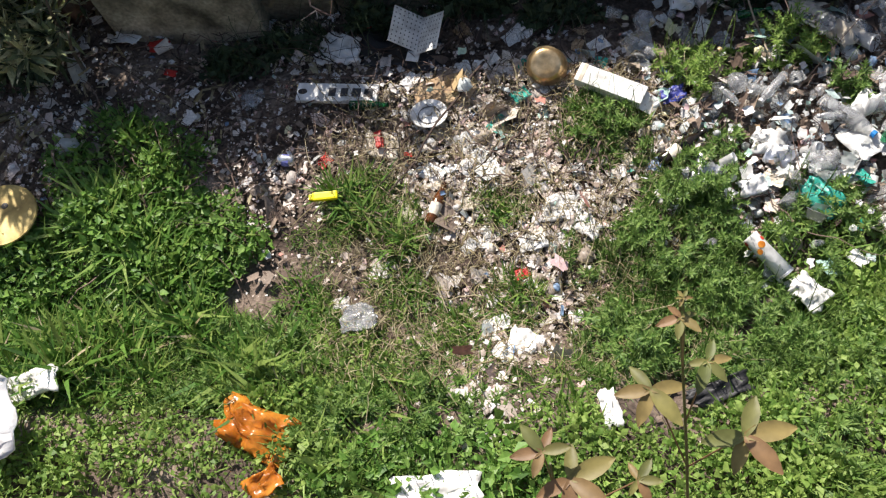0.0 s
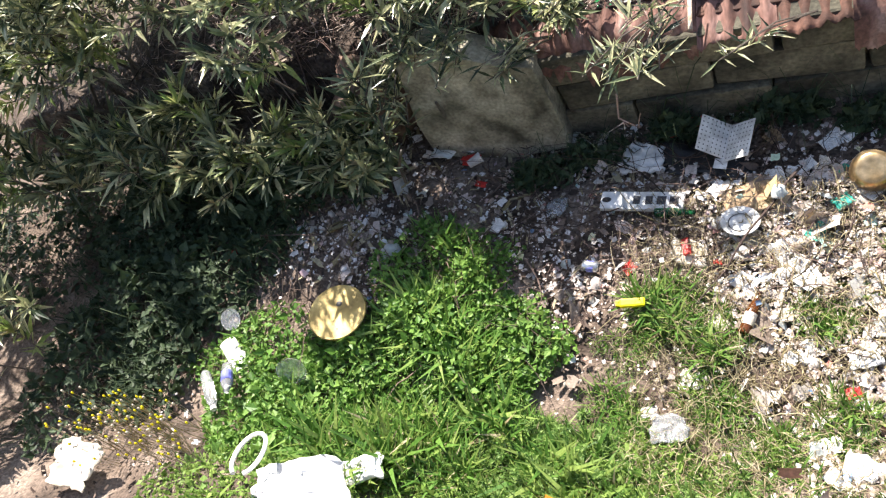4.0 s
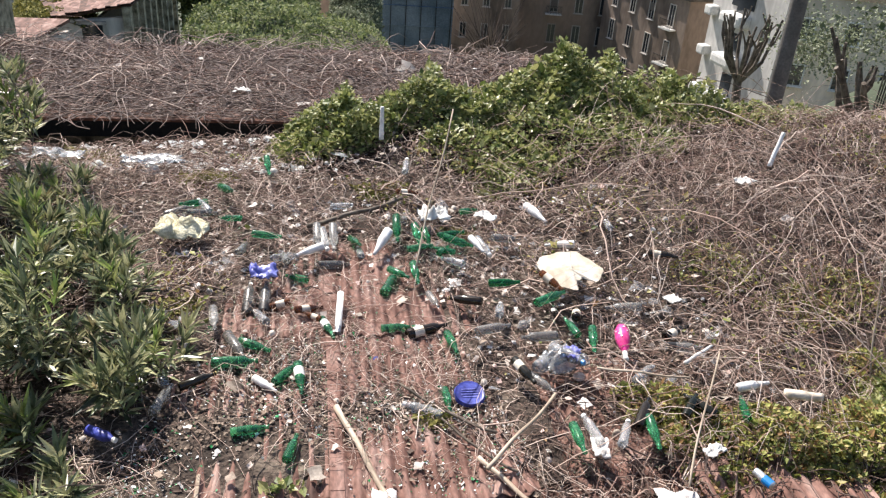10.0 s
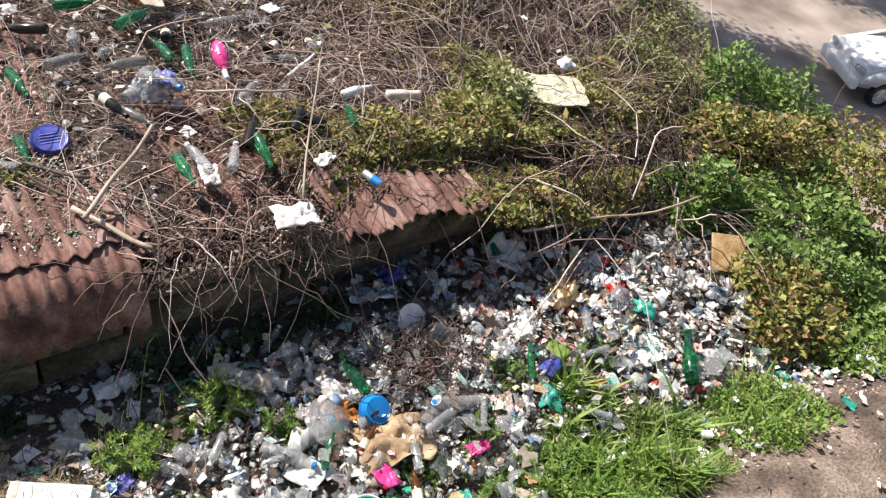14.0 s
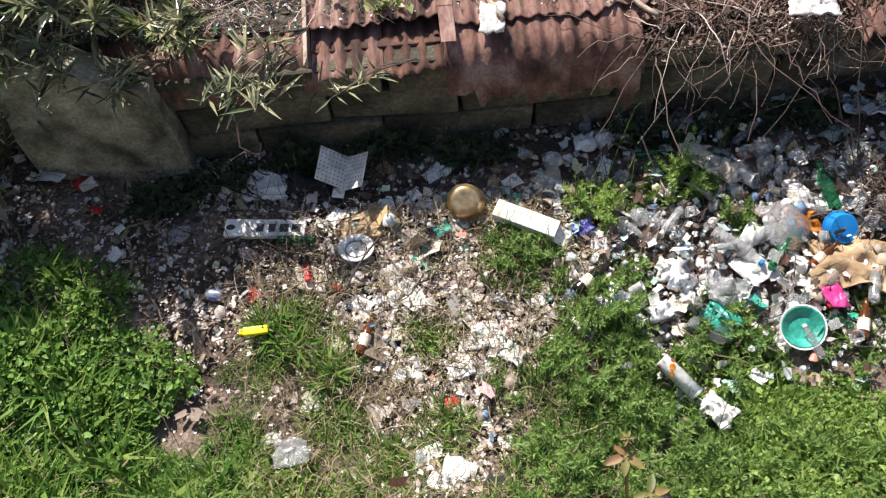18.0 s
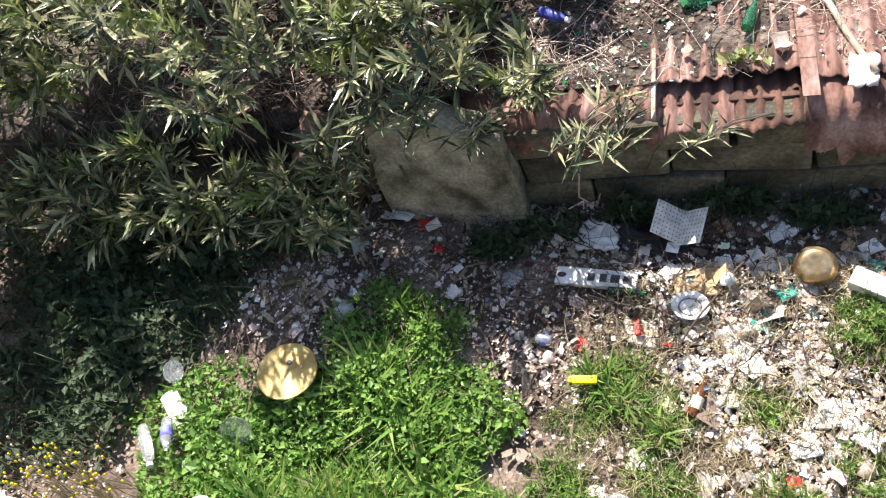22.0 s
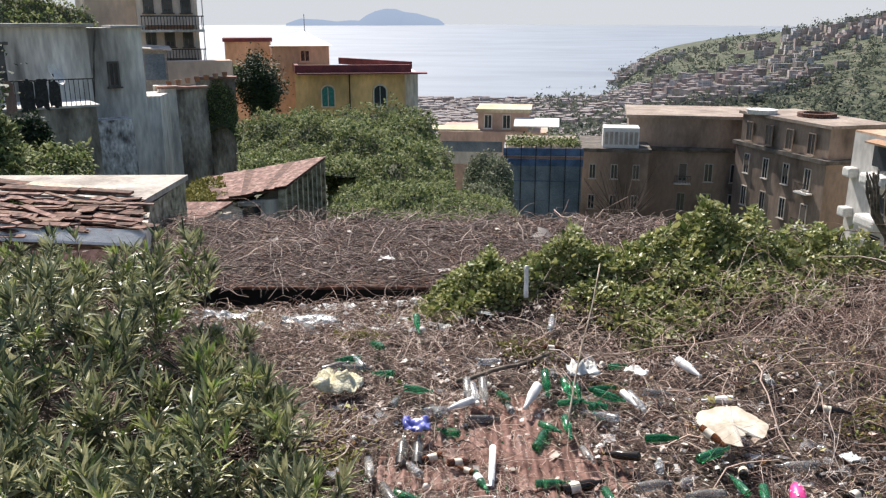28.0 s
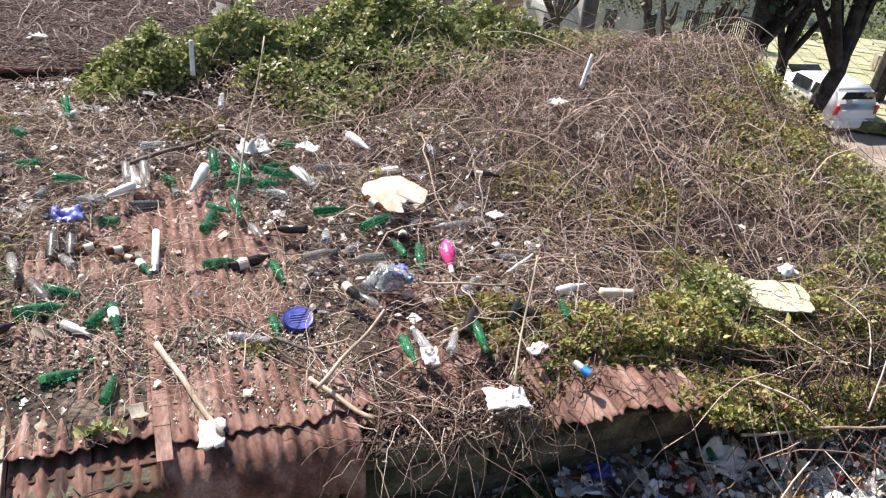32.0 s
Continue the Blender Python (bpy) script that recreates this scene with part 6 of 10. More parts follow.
green_flecks()
bramble_mat("eaves_brambles", 90, 1.3, 2.3, 3.0, 3.35, 0.38, 0.08, 0.0035, CANE, "dry canes matted along the edge over the wall", 62, surf=lambda x, y: roof_z(x, y) - 0.02, droop=0.2)
bramble_mat("eaves_brambles", 300, 1.2, 2.2, 2.95, 3.3, 0.3, 0.05, 0.0035, CANEDARK, "dry canes matted along the edge over the wall", 63, surf=lambda x, y: roof_z(x, y) - 0.05, droop=0.15)
tagged(leaf_cloud("withered_leaves", pts_on(700, 1.2, 2.3, 2.95, 3.35, roof_z, -0.08, 0.04), 0.028, DEADLEAF), "withered bramble leaves caught along the edge", "leaves", kind="stuff")
bramble_mat("slope_canes", 700, 4.3, 8.0, 2.6, 3.9, 0.6, 0.16, 0.0038, CANEDARK, "dry canes tumbling down the end of the mound", 57, surf=lambda x, y: np.maximum(mound_z(x, y), lot_z(x, y)))
FARROOF = lambda x, y: np.asarray(-0.34 + 0.026 * (np.asarray(y) - 15.1) + 0 * np.asarray(x))
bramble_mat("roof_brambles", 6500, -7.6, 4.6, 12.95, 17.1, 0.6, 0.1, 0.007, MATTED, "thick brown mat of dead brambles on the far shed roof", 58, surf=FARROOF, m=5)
bramble_mat("roof_brambles", 1500, -7.6, 4.6, 12.95, 17.1, 0.6, 0.2, 0.006, CANE, "thick brown mat of dead brambles on the far shed roof", 59, surf=FARROOF, m=5)
bramble_mat("back_brambles", 1200, 0.8, 7.5, 9.6, 12.6, 0.8, 0.3, 0.008, CANEDARK, "dead brambles in the hollow behind the mound", 60, m=5, surf=lambda x, y: np.maximum(mound_z(x, y), land_z(x, y)))
bramble_mat("right_scrub", 2200, 3.5, 9.0, 9.4, 16, 0.6, 0.15, 0.009, CANEDARK, "brown scrub behind the hedge", 61, m=5, surf=lambda x, y: np.maximum(mound_z(x, y), land_z(x, y) + 0.2))


# green on the mound
def mound_leaves(name, n, cx, cy, rx, ry, top, size, material, label, seed, surf=mound_z, up=0.4, parent=None, cat="shrub", low=0.0):
    """A low bush: leaves filling an uneven dome, thick at its skin."""
    r = np.random.default_rng(seed)
    a, q = r.uniform(0, 2 * np.pi, n), np.sqrt(r.uniform(0, 1, n))
    x, y = cx + rx * q * np.cos(a) * (1 + 0.2 * np.sin(3 * a + seed)), cy + ry * q * np.sin(a) * (1 + 0.2 * np.sin(2 * a + seed))
    dome = top * np.sqrt(np.clip(1 - q ** 2.4, 0, 1)) * (0.72 + 0.45 * sm_noise(x, y, 5.0 / max(min(rx, ry), 0.4) ** 0.5, seed) + 0.25 * sm_noise(x, y, 11.0, seed * 1.3))
    z = surf(x, y) + low + np.maximum(dome, 0.03) * r.uniform(0.0, 1.0, n) ** 0.45
    ob = tagged(new(name), label, cat)
    tagged(leaf_cloud("foliage", np.stack([x, y, z], 1), size, material, up=up, r=r, parent=ob), kind="stuff")
    k = max(n // 200, 4)
    tagged(canes("stem_tuft", x[:k], y[:k], surf, max(top * 0.9, 0.1), top * 0.5, 0.0025, CANEDARK, m=5, r=r, parent=ob), kind="stuff")
    return ob


HL = "fresh green bramble and ivy hedge on the crest of the mound"
for k, (cx, cy, rx, ry, tp, nn) in enumerate(((0.25, 8.5, 0.75, 0.6, 0.42, 2600), (1.5, 8.9, 1.1, 0.6, 0.45, 4200), (2.9, 9.0, 1.2, 0.7, 0.46, 6000), (2.2, 8.2, 0.9, 0.7, 0.3, 2200),
                                            (4.2, 8.9, 1.1, 0.6, 0.42, 3600), (5.3, 8.6, 0.9, 0.5, 0.28, 1900), (2.0, 7.6, 0.5, 0.5, 0.16, 700), (3.4, 8.0, 0.6, 0.6, 0.2, 1100))):
    mound_leaves("crest_hedge", int(nn * 2.0), cx, cy, rx, ry, tp, 0.052, IVY, HL, 70 + k)
for k, (x, y, h) in enumerate(((2.9, 9.0, 0.6), (3.5, 9.1, 0.5), (1.4, 9.1, 0.45), (0.4, 8.8, 0.45), (4.3, 9.1, 0.4))):
    r = np.random.default_rng(200 + k)
    n = 420
    t = r.uniform(0.3, 1, n)
    P = np.stack([x + r.normal(0, 0.16, n) * (1.1 - t), y + r.normal(0, 0.12, n), roof_z(x, y) + h * t], 1)
    tagged(leaf_cloud("hedge_shoot", P, 0.055, IVY, r=r), "upright leafy shoot above the hedge", "shrub", kind="stuff")
YL = "low yellow-green creeper on the edge of the mound"
for k, (cx, cy, rx, ry, tp, nn) in enumerate(((2.55, 3.75, 0.4, 0.25, 0.16, 1100), (3.1, 3.6, 0.45, 0.3, 0.2, 1500), (3.75, 3.6, 0.5, 0.35, 0.28, 2100), (4.2, 3.9, 0.45, 0.35, 0.3, 1700),
                                            (4.9, 3.5, 0.5, 0.35, 0.25, 1400), (6.4, 5.6, 0.8, 0.7, 0.22, 1700), (7.2, 6.6, 0.6, 0.9, 0.25, 1500), (5.6, 5.5, 0.5, 0.4, 0.14, 600),
                                            (7.1, 5.0, 0.7, 0.7, 0.3, 1900), (3.4, 5.6, 0.35, 0.25, 0.1, 300), (4.4, 5.3, 0.35, 0.25, 0.1, 300), (6.6, 4.2, 0.7, 0.5, 0.3, 1700), (2.3, 4.0, 0.3, 0.2, 0.12, 600), (4.3, 4.3, 0.4, 0.3, 0.2, 900), (5.5, 3.9, 0.5, 0.4, 0.25, 1200), (6.2, 6.4, 0.5, 0.5, 0.2, 900), (3.95, 5.15, 0.3, 0.2, 0.12, 300))):
    mound_leaves("creeper", int(nn * 2.8), cx, cy, rx * 1.15, ry * 1.2, tp * 1.2, 0.033, YELLEAF if k not in (3, 8, 11) else IVY, YL, 90 + k)
for k, (cx, cy, rx, ry) in enumerate(((2.5, 3.3, 0.3, 0.2), (3.55, 3.15, 0.3, 0.28), (4.0, 3.1, 0.35, 0.3), (3.1, 3.4, 0.3, 0.15), (3.5, 2.98, 0.4, 0.2), (4.1, 2.92, 0.45, 0.22), (4.65, 3.0, 0.4, 0.22))):
    mound_leaves("creeper", 2600, cx, cy, rx, ry, 0.14, 0.033, YELLEAF, "yellow-green creeper hanging over the wall", 170 + k, surf=roof_z, low=-0.06)
for k, (cx, cy, rx, ry, tp, nn) in enumerate(((6.5, 3.0, 0.8, 0.6, 0.65, 3800), (7.2, 3.6, 0.8, 0.6, 0.6, 3400), (6.2, 2.0, 0.8, 0.7, 0.55, 3400), (7.3, 2.3, 0.8, 0.8, 0.6, 3600), (5.9, 1.0, 0.7, 0.6, 0.4, 2200), (5.5, 2.75, 0.55, 0.4, 0.5, 2200), (5.35, 1.65, 0.5, 0.5, 0.4, 1900))):
    mound_leaves("bramble_bush", int(nn * 1.6), cx, cy, rx, ry, tp, 0.046, BUSHLEAF if k % 3 else YELLEAF, "leafy green bramble bush at the edge of the lot", 110 + k, surf=lambda x, y: np.maximum(mound_z(x, y), lot_z(x, y)))
for k, (cx, cy, rx) in enumerate(((-0.95, 5.3, 0.2), (0.78, 3.95, 0.13), (-1.0, 7.6, 0.3), (0.7, 7.3, 0.3), (1.25, 6.4, 0.18), (-2.4, 8.6, 0.5), (-0.12, 3.3, 0.2))):
    mound_leaves("moss_tuft", int(2600 * rx), cx, cy, rx, rx * 0.7, 0.1, 0.035 if k != 6 else 0.05, MOSS if k != 6 else IVY, "yellow-green moss and stonecrop tuft on the old roof", 130 + k, cat="moss")

# the green hill and the trees in the hollow
HLL = "hillside smothered in green ivy and scrub"


def hill_patch(n, az0, az1, d0, d1, e0, e1, size, mt, seed, nm="ivy_hill", uneven=1.0):
    """Leaves on a slope that is seen between two elevations, rising with distance."""
    r = np.random.default_rng(seed)
    u, v = r.uniform(0, 1, n), r.uniform(0, 1, n)
    az = az0 + (az1 - az0) * u
    d = d0 + (d1 - d0) * v
    el = e0 + (e1 - e0) * v ** 0.85
    x, y = d * np.sin(np.radians(az)), d * np.cos(np.radians(az))
    edge = np.sin(np.pi * u) ** 0.35
    z = 3.93 + d * np.tan(np.radians(el - (1 - edge) * 2.2)) + uneven * (0.45 * sm_noise(x, y, 1.1, seed) + 0.3 * sm_noise(x, y, 2.7, seed) + 0.16 * sm_noise(x, y, 6.5, seed) - r.exponential(0.2, n))
    tagged(leaf_cloud(nm, np.stack([x, y, z], 1), size, mt, r=r, shape="flake"), HLL, "shrubs", kind="stuff")
    U, W = np.meshgrid(np.linspace(0, 1, 25), np.linspace(0, 1, 17))
    az, d = np.radians(az0 + (az1 - az0) * U), d0 + (d1 - d0) * W
    X, Y = d * np.sin(az), d * np.cos(az)
    Z = 3.93 + d * np.tan(np.radians(e0 + (e1 - e0) * W ** 0.85 - (1 - np.sin(np.pi * U) ** 0.35) * 2.2)) + uneven * (0.45 * sm_noise(X, Y, 1.1, seed) + 0.3 * sm_noise(X, Y, 2.7, seed) - 0.3)
    i, j = np.meshgrid(np.arange(16), np.arange(24), indexing="ij")
    F = np.stack([i * 25 + j, i * 25 + j + 1, (i + 1) * 25 + j + 1, (i + 1) * 25 + j], 2).reshape(-1, 4)
    tagged(np_mesh("hill_soil", np.stack([X, Y, Z], 2).reshape(-1, 3), F, FARLAND, smooth=True), "dark earth under the ivy of the hillside", "earth", kind="stuff")


hill_patch(62000, -14.5, -0.5, 33, 47, -9.6, -5.9, 0.115, HILLLEAF, 141, uneven=1.7)
hill_patch(32000, -8.5, 0.6, 28, 40, -12.8, -8.2, 0.1, HILLLEAF, 142, uneven=1.4)
hill_patch(20000, -8.5, 1.6, 24, 30, -13.6, -11.2, 0.085, HILLLEAF, 143)
hill_patch(14000, -2.5, 5.6, 26, 36, -13.9, -11.9, 0.1, HILLLEAF, 144)
hill_patch(4200, 1.2, 4.9, 40, 44, -12.4, -8.9, 0.1, OLIVELEAF, 145)
hill_patch(7000, -18.8, -13.6, 22.4, 26.5, -11.95, -10.45, 0.08, MOSS, 146, uneven=0.25)
hill_patch(12800, -33, -24, 20, 26, -12, -7.0, 0.11, HILLLEAF, 147)
hill_patch(7040, -31, -26, 34, 36, -8.6, -5.4, 0.13, DARKLEAF, 148)
hill_patch(9600, -34, -28, 22, 24, -9.5, -5.5, 0.11, HILLLEAF, 149)
hill_patch(4800, -30, -22.6, 49, 52, -0.6, 1.6, 0.15, HILLLEAF, 150)
hill_patch(4160, -17.0, -14.3, 49, 50, -6.5, -3.9, 0.10, HILLLEAF, 151)


def crown_tree(name, label, x, y, z0, trunk_h, crown, n, size, mt, seed, trunks=((0, 0, 0.2),), bark=BARK, limbs=9, shape="oval"):
    """A tree: tapered trunk, limbs, and a crown of leaf clumps with gaps between them."""
    r = np.random.default_rng(seed)
    ob = tagged(new(name), label, "tree")
    cx, cy, cz, rx, ry, rz = crown
    bm = bmesh.new()
    for dx, dy, rad in trunks:
        tube([(x + dx * 0.2, y + dy * 0.2, z0 - 0.3), (x + dx * 0.6, y + dy * 0.6, z0 + trunk_h * 0.5), (x + dx, y + dy, z0 + trunk_h), (cx + dx, cy + dy, cz)], rad, 9, 0.4, bm)
    part("trunk", bm, bark, ob)
    clumps = []
    for k in range(limbs * 4):
        v = r.normal(0, 1, 3)
        v /= np.linalg.norm(v)
        q = v * np.array([rx, ry, rz]) * r.uniform(0.55, 1.0)
        c = np.array([cx, cy, cz]) + q
        clumps.append(c)
        if k < limbs:
            dx, dy, rad = trunks[k % len(trunks)]
            a = Vector((x + dx, y + dy, z0 + trunk_h))
            part("limb", tube([a, a.lerp(Vector(c), 0.5) + Vector((0, 0, 0.2)), Vector(c)], rad * 0.45, 6, 0.25), bark, ob)
    cl = np.array(clumps)[r.integers(0, len(clumps), n)]
    P = cl + r.normal(0, 1, (n, 3)) * np.array([rx, ry, rz]) * 0.2
    leaf_cloud("crown", P, size, mt, r=r, parent=ob, shape=shape)
    return ob


DARKBARK = mat("dark_bark", [(0.018, 0.015, 0.012), (0.04, 0.034, 0.028), (0.07, 0.06, 0.05)], 0.9, scale=6, fine=40, bump=0.7)
p = at(45.3, 18.8)
crown_tree("evergreen_tree", "large dark evergreen oak with several trunks beside the road", p.x, p.y, -3.8, 3.2, (p.x + 0.3, p.y + 0.4, 3.1, 2.5, 2.1, 2.2), 62000, 0.095, DARKLEAF, 161, shape="flake",
           trunks=((-0.9, 0.3, 0.24), (1.0, -0.4, 0.28), (0.1, 0.3, 0.2)), limbs=18, bark=DARKBARK)
p = at(50.6, 28.5)
crown_tree("evergreen_tree", "dark evergreen oak leaning over the paving", p.x, p.y, -3.45, 3.4, (p.x + 0.6, p.y + 0.4, 4.0, 2.8, 2.6, 2.3), 36000, 0.12, DARKLEAF, 162, shape="flake",
           trunks=((0.3, 0.1, 0.3),), limbs=12, bark=DARKBARK)
p = at(-12.4, 58)
crown_tree("garden_tree", "dark bushy tree beside the villa", p.x, p.y, -4, 2, (p.x - 0.4, p.y, -0.5, 1.6, 1.6, 1.9), 16000, 0.14, DARKLEAF, 163, shape="flake", limbs=16)
p = at(-15.2, 60)
crown_tree("garden_tree", "green bushy tree above the retaining wall", p.x, p.y, -3, 2, (p.x, p.y, 0.2, 1.5, 1.5, 0.8), 7000, 0.14, HILLLEAF, 164, shape="flake")
p = at(-34.6, 26)
crown_tree("evergreen_tree", "tall dark evergreen tree beyond the low sheds", p.x, p.y, -4, 3, (p.x, p.y, 1.9, 2.3, 2.0, 3.1), 42000, 0.13, DARKLEAF, 168, shape="flake", trunks=((0.1, 0.1, 0.28),), limbs=18, bark=DARKBARK)
p = at(-30.5, 30)
crown_tree("garden_tree", "ivy-hung bushy tree beside the terrace", p.x, p.y, -4, 2, (p.x - 0.6, p.y, -0.2, 1.5, 1.8, 1.9), 14000, 0.11, HILLLEAF, 167, shape="flake")


def pollard(x, y, z, h, n, seed, label, spread=0.9, rad=0.2):
    r = random.Random(seed)
    ob = tagged(new("pollarded_tree"), label, "tree")
    bm = tube([(x, y, z - 0.3), (x + 0.05, y, z + h * 0.3), (x - 0.05, y, z + h * 0.5)], rad, 9, 0.8)
    part("trunk", bm, BARK, ob)
    for k in range(n):
        a = 6.28 * k / n + r.uniform(-0.3, 0.3)
        s = spread * r.uniform(0.45, 1.1)
        hh = z + h * r.uniform(0.74, 1.0)
        c, d = math.cos(a), math.sin(a)
        bend = Vector((x + c * s * 0.65, y + d * s * 0.65, z + h * r.uniform(0.58, 0.68)))
        end = Vector((x + c * s, y + d * s, hh))
        limb = part("limb", tube([(x, y, z + h * 0.42), bend, bend.lerp(end, 0.6) + Vector((r.uniform(-0.08, 0.08), 0, 0)), end], rad * 0.42, 7, 0.55), BARK, ob)
        for q in range(2):
            e = bend.lerp(end, r.uniform(0.3, 0.8))
            f = e + Vector((r.uniform(-0.35, 0.35), r.uniform(-0.2, 0.2), r.uniform(0.3, 0.65)))
            part("stub", tube([e, e.lerp(f, 0.5) + Vector((0.04, 0, -0.03)), f], rad * 0.24, 6, 0.6), BARK, limb)
    return ob


p = at(29.6, 26)
pollard(p.x, p.y, -3.9, elev(26, -8.7) + 3.9, 12, 1, "bare pollarded tree with stubby dark limbs", 0.85, 0.15)
p = at(38.4, 21)
pollard(p.x, p.y, -3.9, elev(21, -8.9) + 3.9, 8, 2, "pollarded tree with pale forked limbs", 1.45, 0.24)
r = np.random.default_rng(171)
for az_, el_, nn, w_ in ((33.8, -10.3, 2200, 0.5), (37.2, -9.2, 1500, 0.75), (40.2, -9.6, 1200, 0.6)):
    p = at(az_, 22.5, el_)
    P = np.array(p) + r.normal(0, 1, (nn, 3)) * (w_, 0.5, 0.42)
    tagged(leaf_cloud("olive_shrub", P, 0.075, OLIVELEAF, r=r), "thin grey-green foliage on the pollarded trees", "shrub")
p = at(12.6, 30)
bm = bmesh.new()
rr = random.Random(9)
for k in range(60):
    a, h = rr.uniform(-1.5, 1.5), rr.uniform(1.0, 2.4)
    b = Vector((p.x + rr.uniform(-0.3, 0.3), p.y, elev(30, -14)))
    t = b + Vector((a, rr.uniform(-0.6, 0.6), h))
    tube([b, b.lerp(t, 0.5) + Vector((a * 0.1, 0, 0.2)), t], 0.018, 4, 0.3, bm)
tagged(part("bare_tree", bm, CANEDARK), "bare twiggy tree in front of the palazzo", "tree")
# ---- grass and weeds of the lot ----
PATCHES = []


def patch(x, y, rx, ry, h, dens, kind):
    PATCHES.append((x, y, rx, ry, h, dens, kind))


patch(-2.05, 1.62, 0.62, 0.42, 0.2, 2600, "herb")
patch(-2.0, 2.1, 0.42, 0.42, 0.15, 1100, "herb")
patch(-1.6, 1.7, 0.28, 0.28, 0.14, 700, "herb")
patch(-2.7, 1.2, 0.6, 0.4, 0.13, 1500, "herb")
patch(-3.0, 1.55, 0.5, 0.3, 0.12, 700, "herb")
patch(-3.6, 2.2, 0.6, 0.5, 0.2, 900, "dim")
patch(-2.05, 2.25, 0.35, 0.3, 0.14, 500, "grass")
patch(-1.95, 1.08, 0.65, 0.35, 0.3, 1900, "grass")
patch(-1.3, 1.0, 0.6, 0.4, 0.17, 1300, "grass")
patch(-1.25, 1.05, 0.5, 0.35, 0.17, 1400, "cleaver")
patch(-1.0, 0.95, 0.5, 0.3, 0.13, 900, "weed")
patch(-1.4, 0.55, 0.9, 0.35, 0.12, 1500, "weed")
patch(-2.6, 0.6, 0.7, 0.4, 0.15, 1300, "weed")
patch(-0.55, 0.75, 0.45, 0.35, 0.13, 600, "grass")
patch(-0.6, 0.75, 0.45, 0.3, 0.13, 1300, "cleaver")
patch(-0.3, 0.45, 0.6, 0.25, 0.13, 900, "herb")
patch(-0.83, 1.88, 0.22, 0.24, 0.17, 900, "grass")
patch(-1.0, 1.7, 0.2, 0.14, 0.13, 500, "grass")
patch(-0.6, 1.72, 0.2, 0.2, 0.13, 600, "grass")
patch(-0.05, 1.85, 0.2, 0.18, 0.14, 800, "grass")
patch(-0.35, 1.55, 0.25, 0.16, 0.08, 280, "dry")
patch(-0.6, 1.35, 0.25, 0.22, 0.13, 700, "grass")
patch(-0.05, 1.3, 0.18, 0.2, 0.12, 500, "grass")
patch(-0.35, 1.2, 0.2, 0.16, 0.11, 450, "grass")
patch(0.3, 1.55, 0.14, 0.16, 0.12, 300, "cleaver")
patch(-1.05, 1.4, 0.2, 0.2, 0.12, 400, "grass")
patch(0.75, 1.45, 0.33, 0.35, 0.26, 3000, "cleaver")
patch(0.95, 1.1, 0.4, 0.35, 0.22, 2600, "cleaver")
patch(0.5, 1.1, 0.3, 0.3, 0.17, 1300, "cleaver")
patch(0.5, 1.1, 0.28, 0.3, 0.12, 300, "grass")
patch(0.45, 2.2, 0.25, 0.22, 0.14, 1000, "cleaver")
patch(0.35, 2.3, 0.16, 0.14, 0.1, 300, "grass")
patch(0.85, 1.8, 0.22, 0.25, 0.24, 900, "cleaver")
patch(1.4, 1.55, 0.3, 0.28, 0.17, 900, "cleaver")
patch(1.4, 1.55, 0.3, 0.28, 0.1, 400, "weed")
patch(1.6, 1.15, 0.45, 0.35, 0.14, 1300, "weed")
patch(2.1, 1.05, 0.45, 0.3, 0.13, 1100, "weed")
patch(1.3, 0.7, 0.7, 0.3, 0.14, 1500, "weed")
patch(2.3, 0.7, 0.7, 0.35, 0.13, 1300, "weed")
patch(3.0, 1.25, 0.5, 0.4, 0.2, 1100, "weed")
for cx_, cy_, cr_ in ((1.5, 1.05, 0.3), (2.0, 0.95, 0.35), (1.3, 0.65, 0.4), (2.3, 0.7, 0.4), (1.75, 0.6, 0.35), (2.9, 1.1, 0.35)):
    patch(cx_, cy_, cr_, cr_ * 0.7, 0.19, 700, "cleaver")
patch(3.3, 1.6, 0.3, 0.35, 0.25, 700, "tall")
patch(3.6, 1.2, 0.4, 0.4, 0.28, 800, "tall")
patch(4.4, 1.1, 0.5, 0.4, 0.2, 800, "weed")
for cx_, cy_, cr_ in ((1.05, 2.05, 0.14), (1.65, 2.3, 0.12), (2.65, 1.75, 0.16), (3.0, 2.05, 0.14), (1.95, 1.5, 0.2), (3.6, 1.9, 0.16), (2.45, 1.45, 0.18)):
    patch(cx_, cy_, cr_, cr_, 0.15, 180, "cleaver")
patch(0.95, 2.52, 0.24, 0.16, 0.28, 700, "bush")
patch(1.36, 2.6, 0.2, 0.14, 0.26, 560, "bush")
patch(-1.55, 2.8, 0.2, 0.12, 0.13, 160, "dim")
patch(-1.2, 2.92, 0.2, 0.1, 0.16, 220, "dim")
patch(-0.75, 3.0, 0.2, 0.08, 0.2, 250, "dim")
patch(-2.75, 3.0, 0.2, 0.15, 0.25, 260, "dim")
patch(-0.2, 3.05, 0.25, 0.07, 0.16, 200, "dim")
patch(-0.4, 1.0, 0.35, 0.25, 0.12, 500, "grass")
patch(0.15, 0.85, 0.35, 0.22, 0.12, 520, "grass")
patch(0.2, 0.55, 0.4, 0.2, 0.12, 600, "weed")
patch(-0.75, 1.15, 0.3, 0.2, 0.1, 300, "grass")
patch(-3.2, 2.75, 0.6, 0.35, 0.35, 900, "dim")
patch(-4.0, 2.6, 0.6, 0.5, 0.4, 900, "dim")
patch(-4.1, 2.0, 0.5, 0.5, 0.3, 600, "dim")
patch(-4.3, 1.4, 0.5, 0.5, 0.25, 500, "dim")
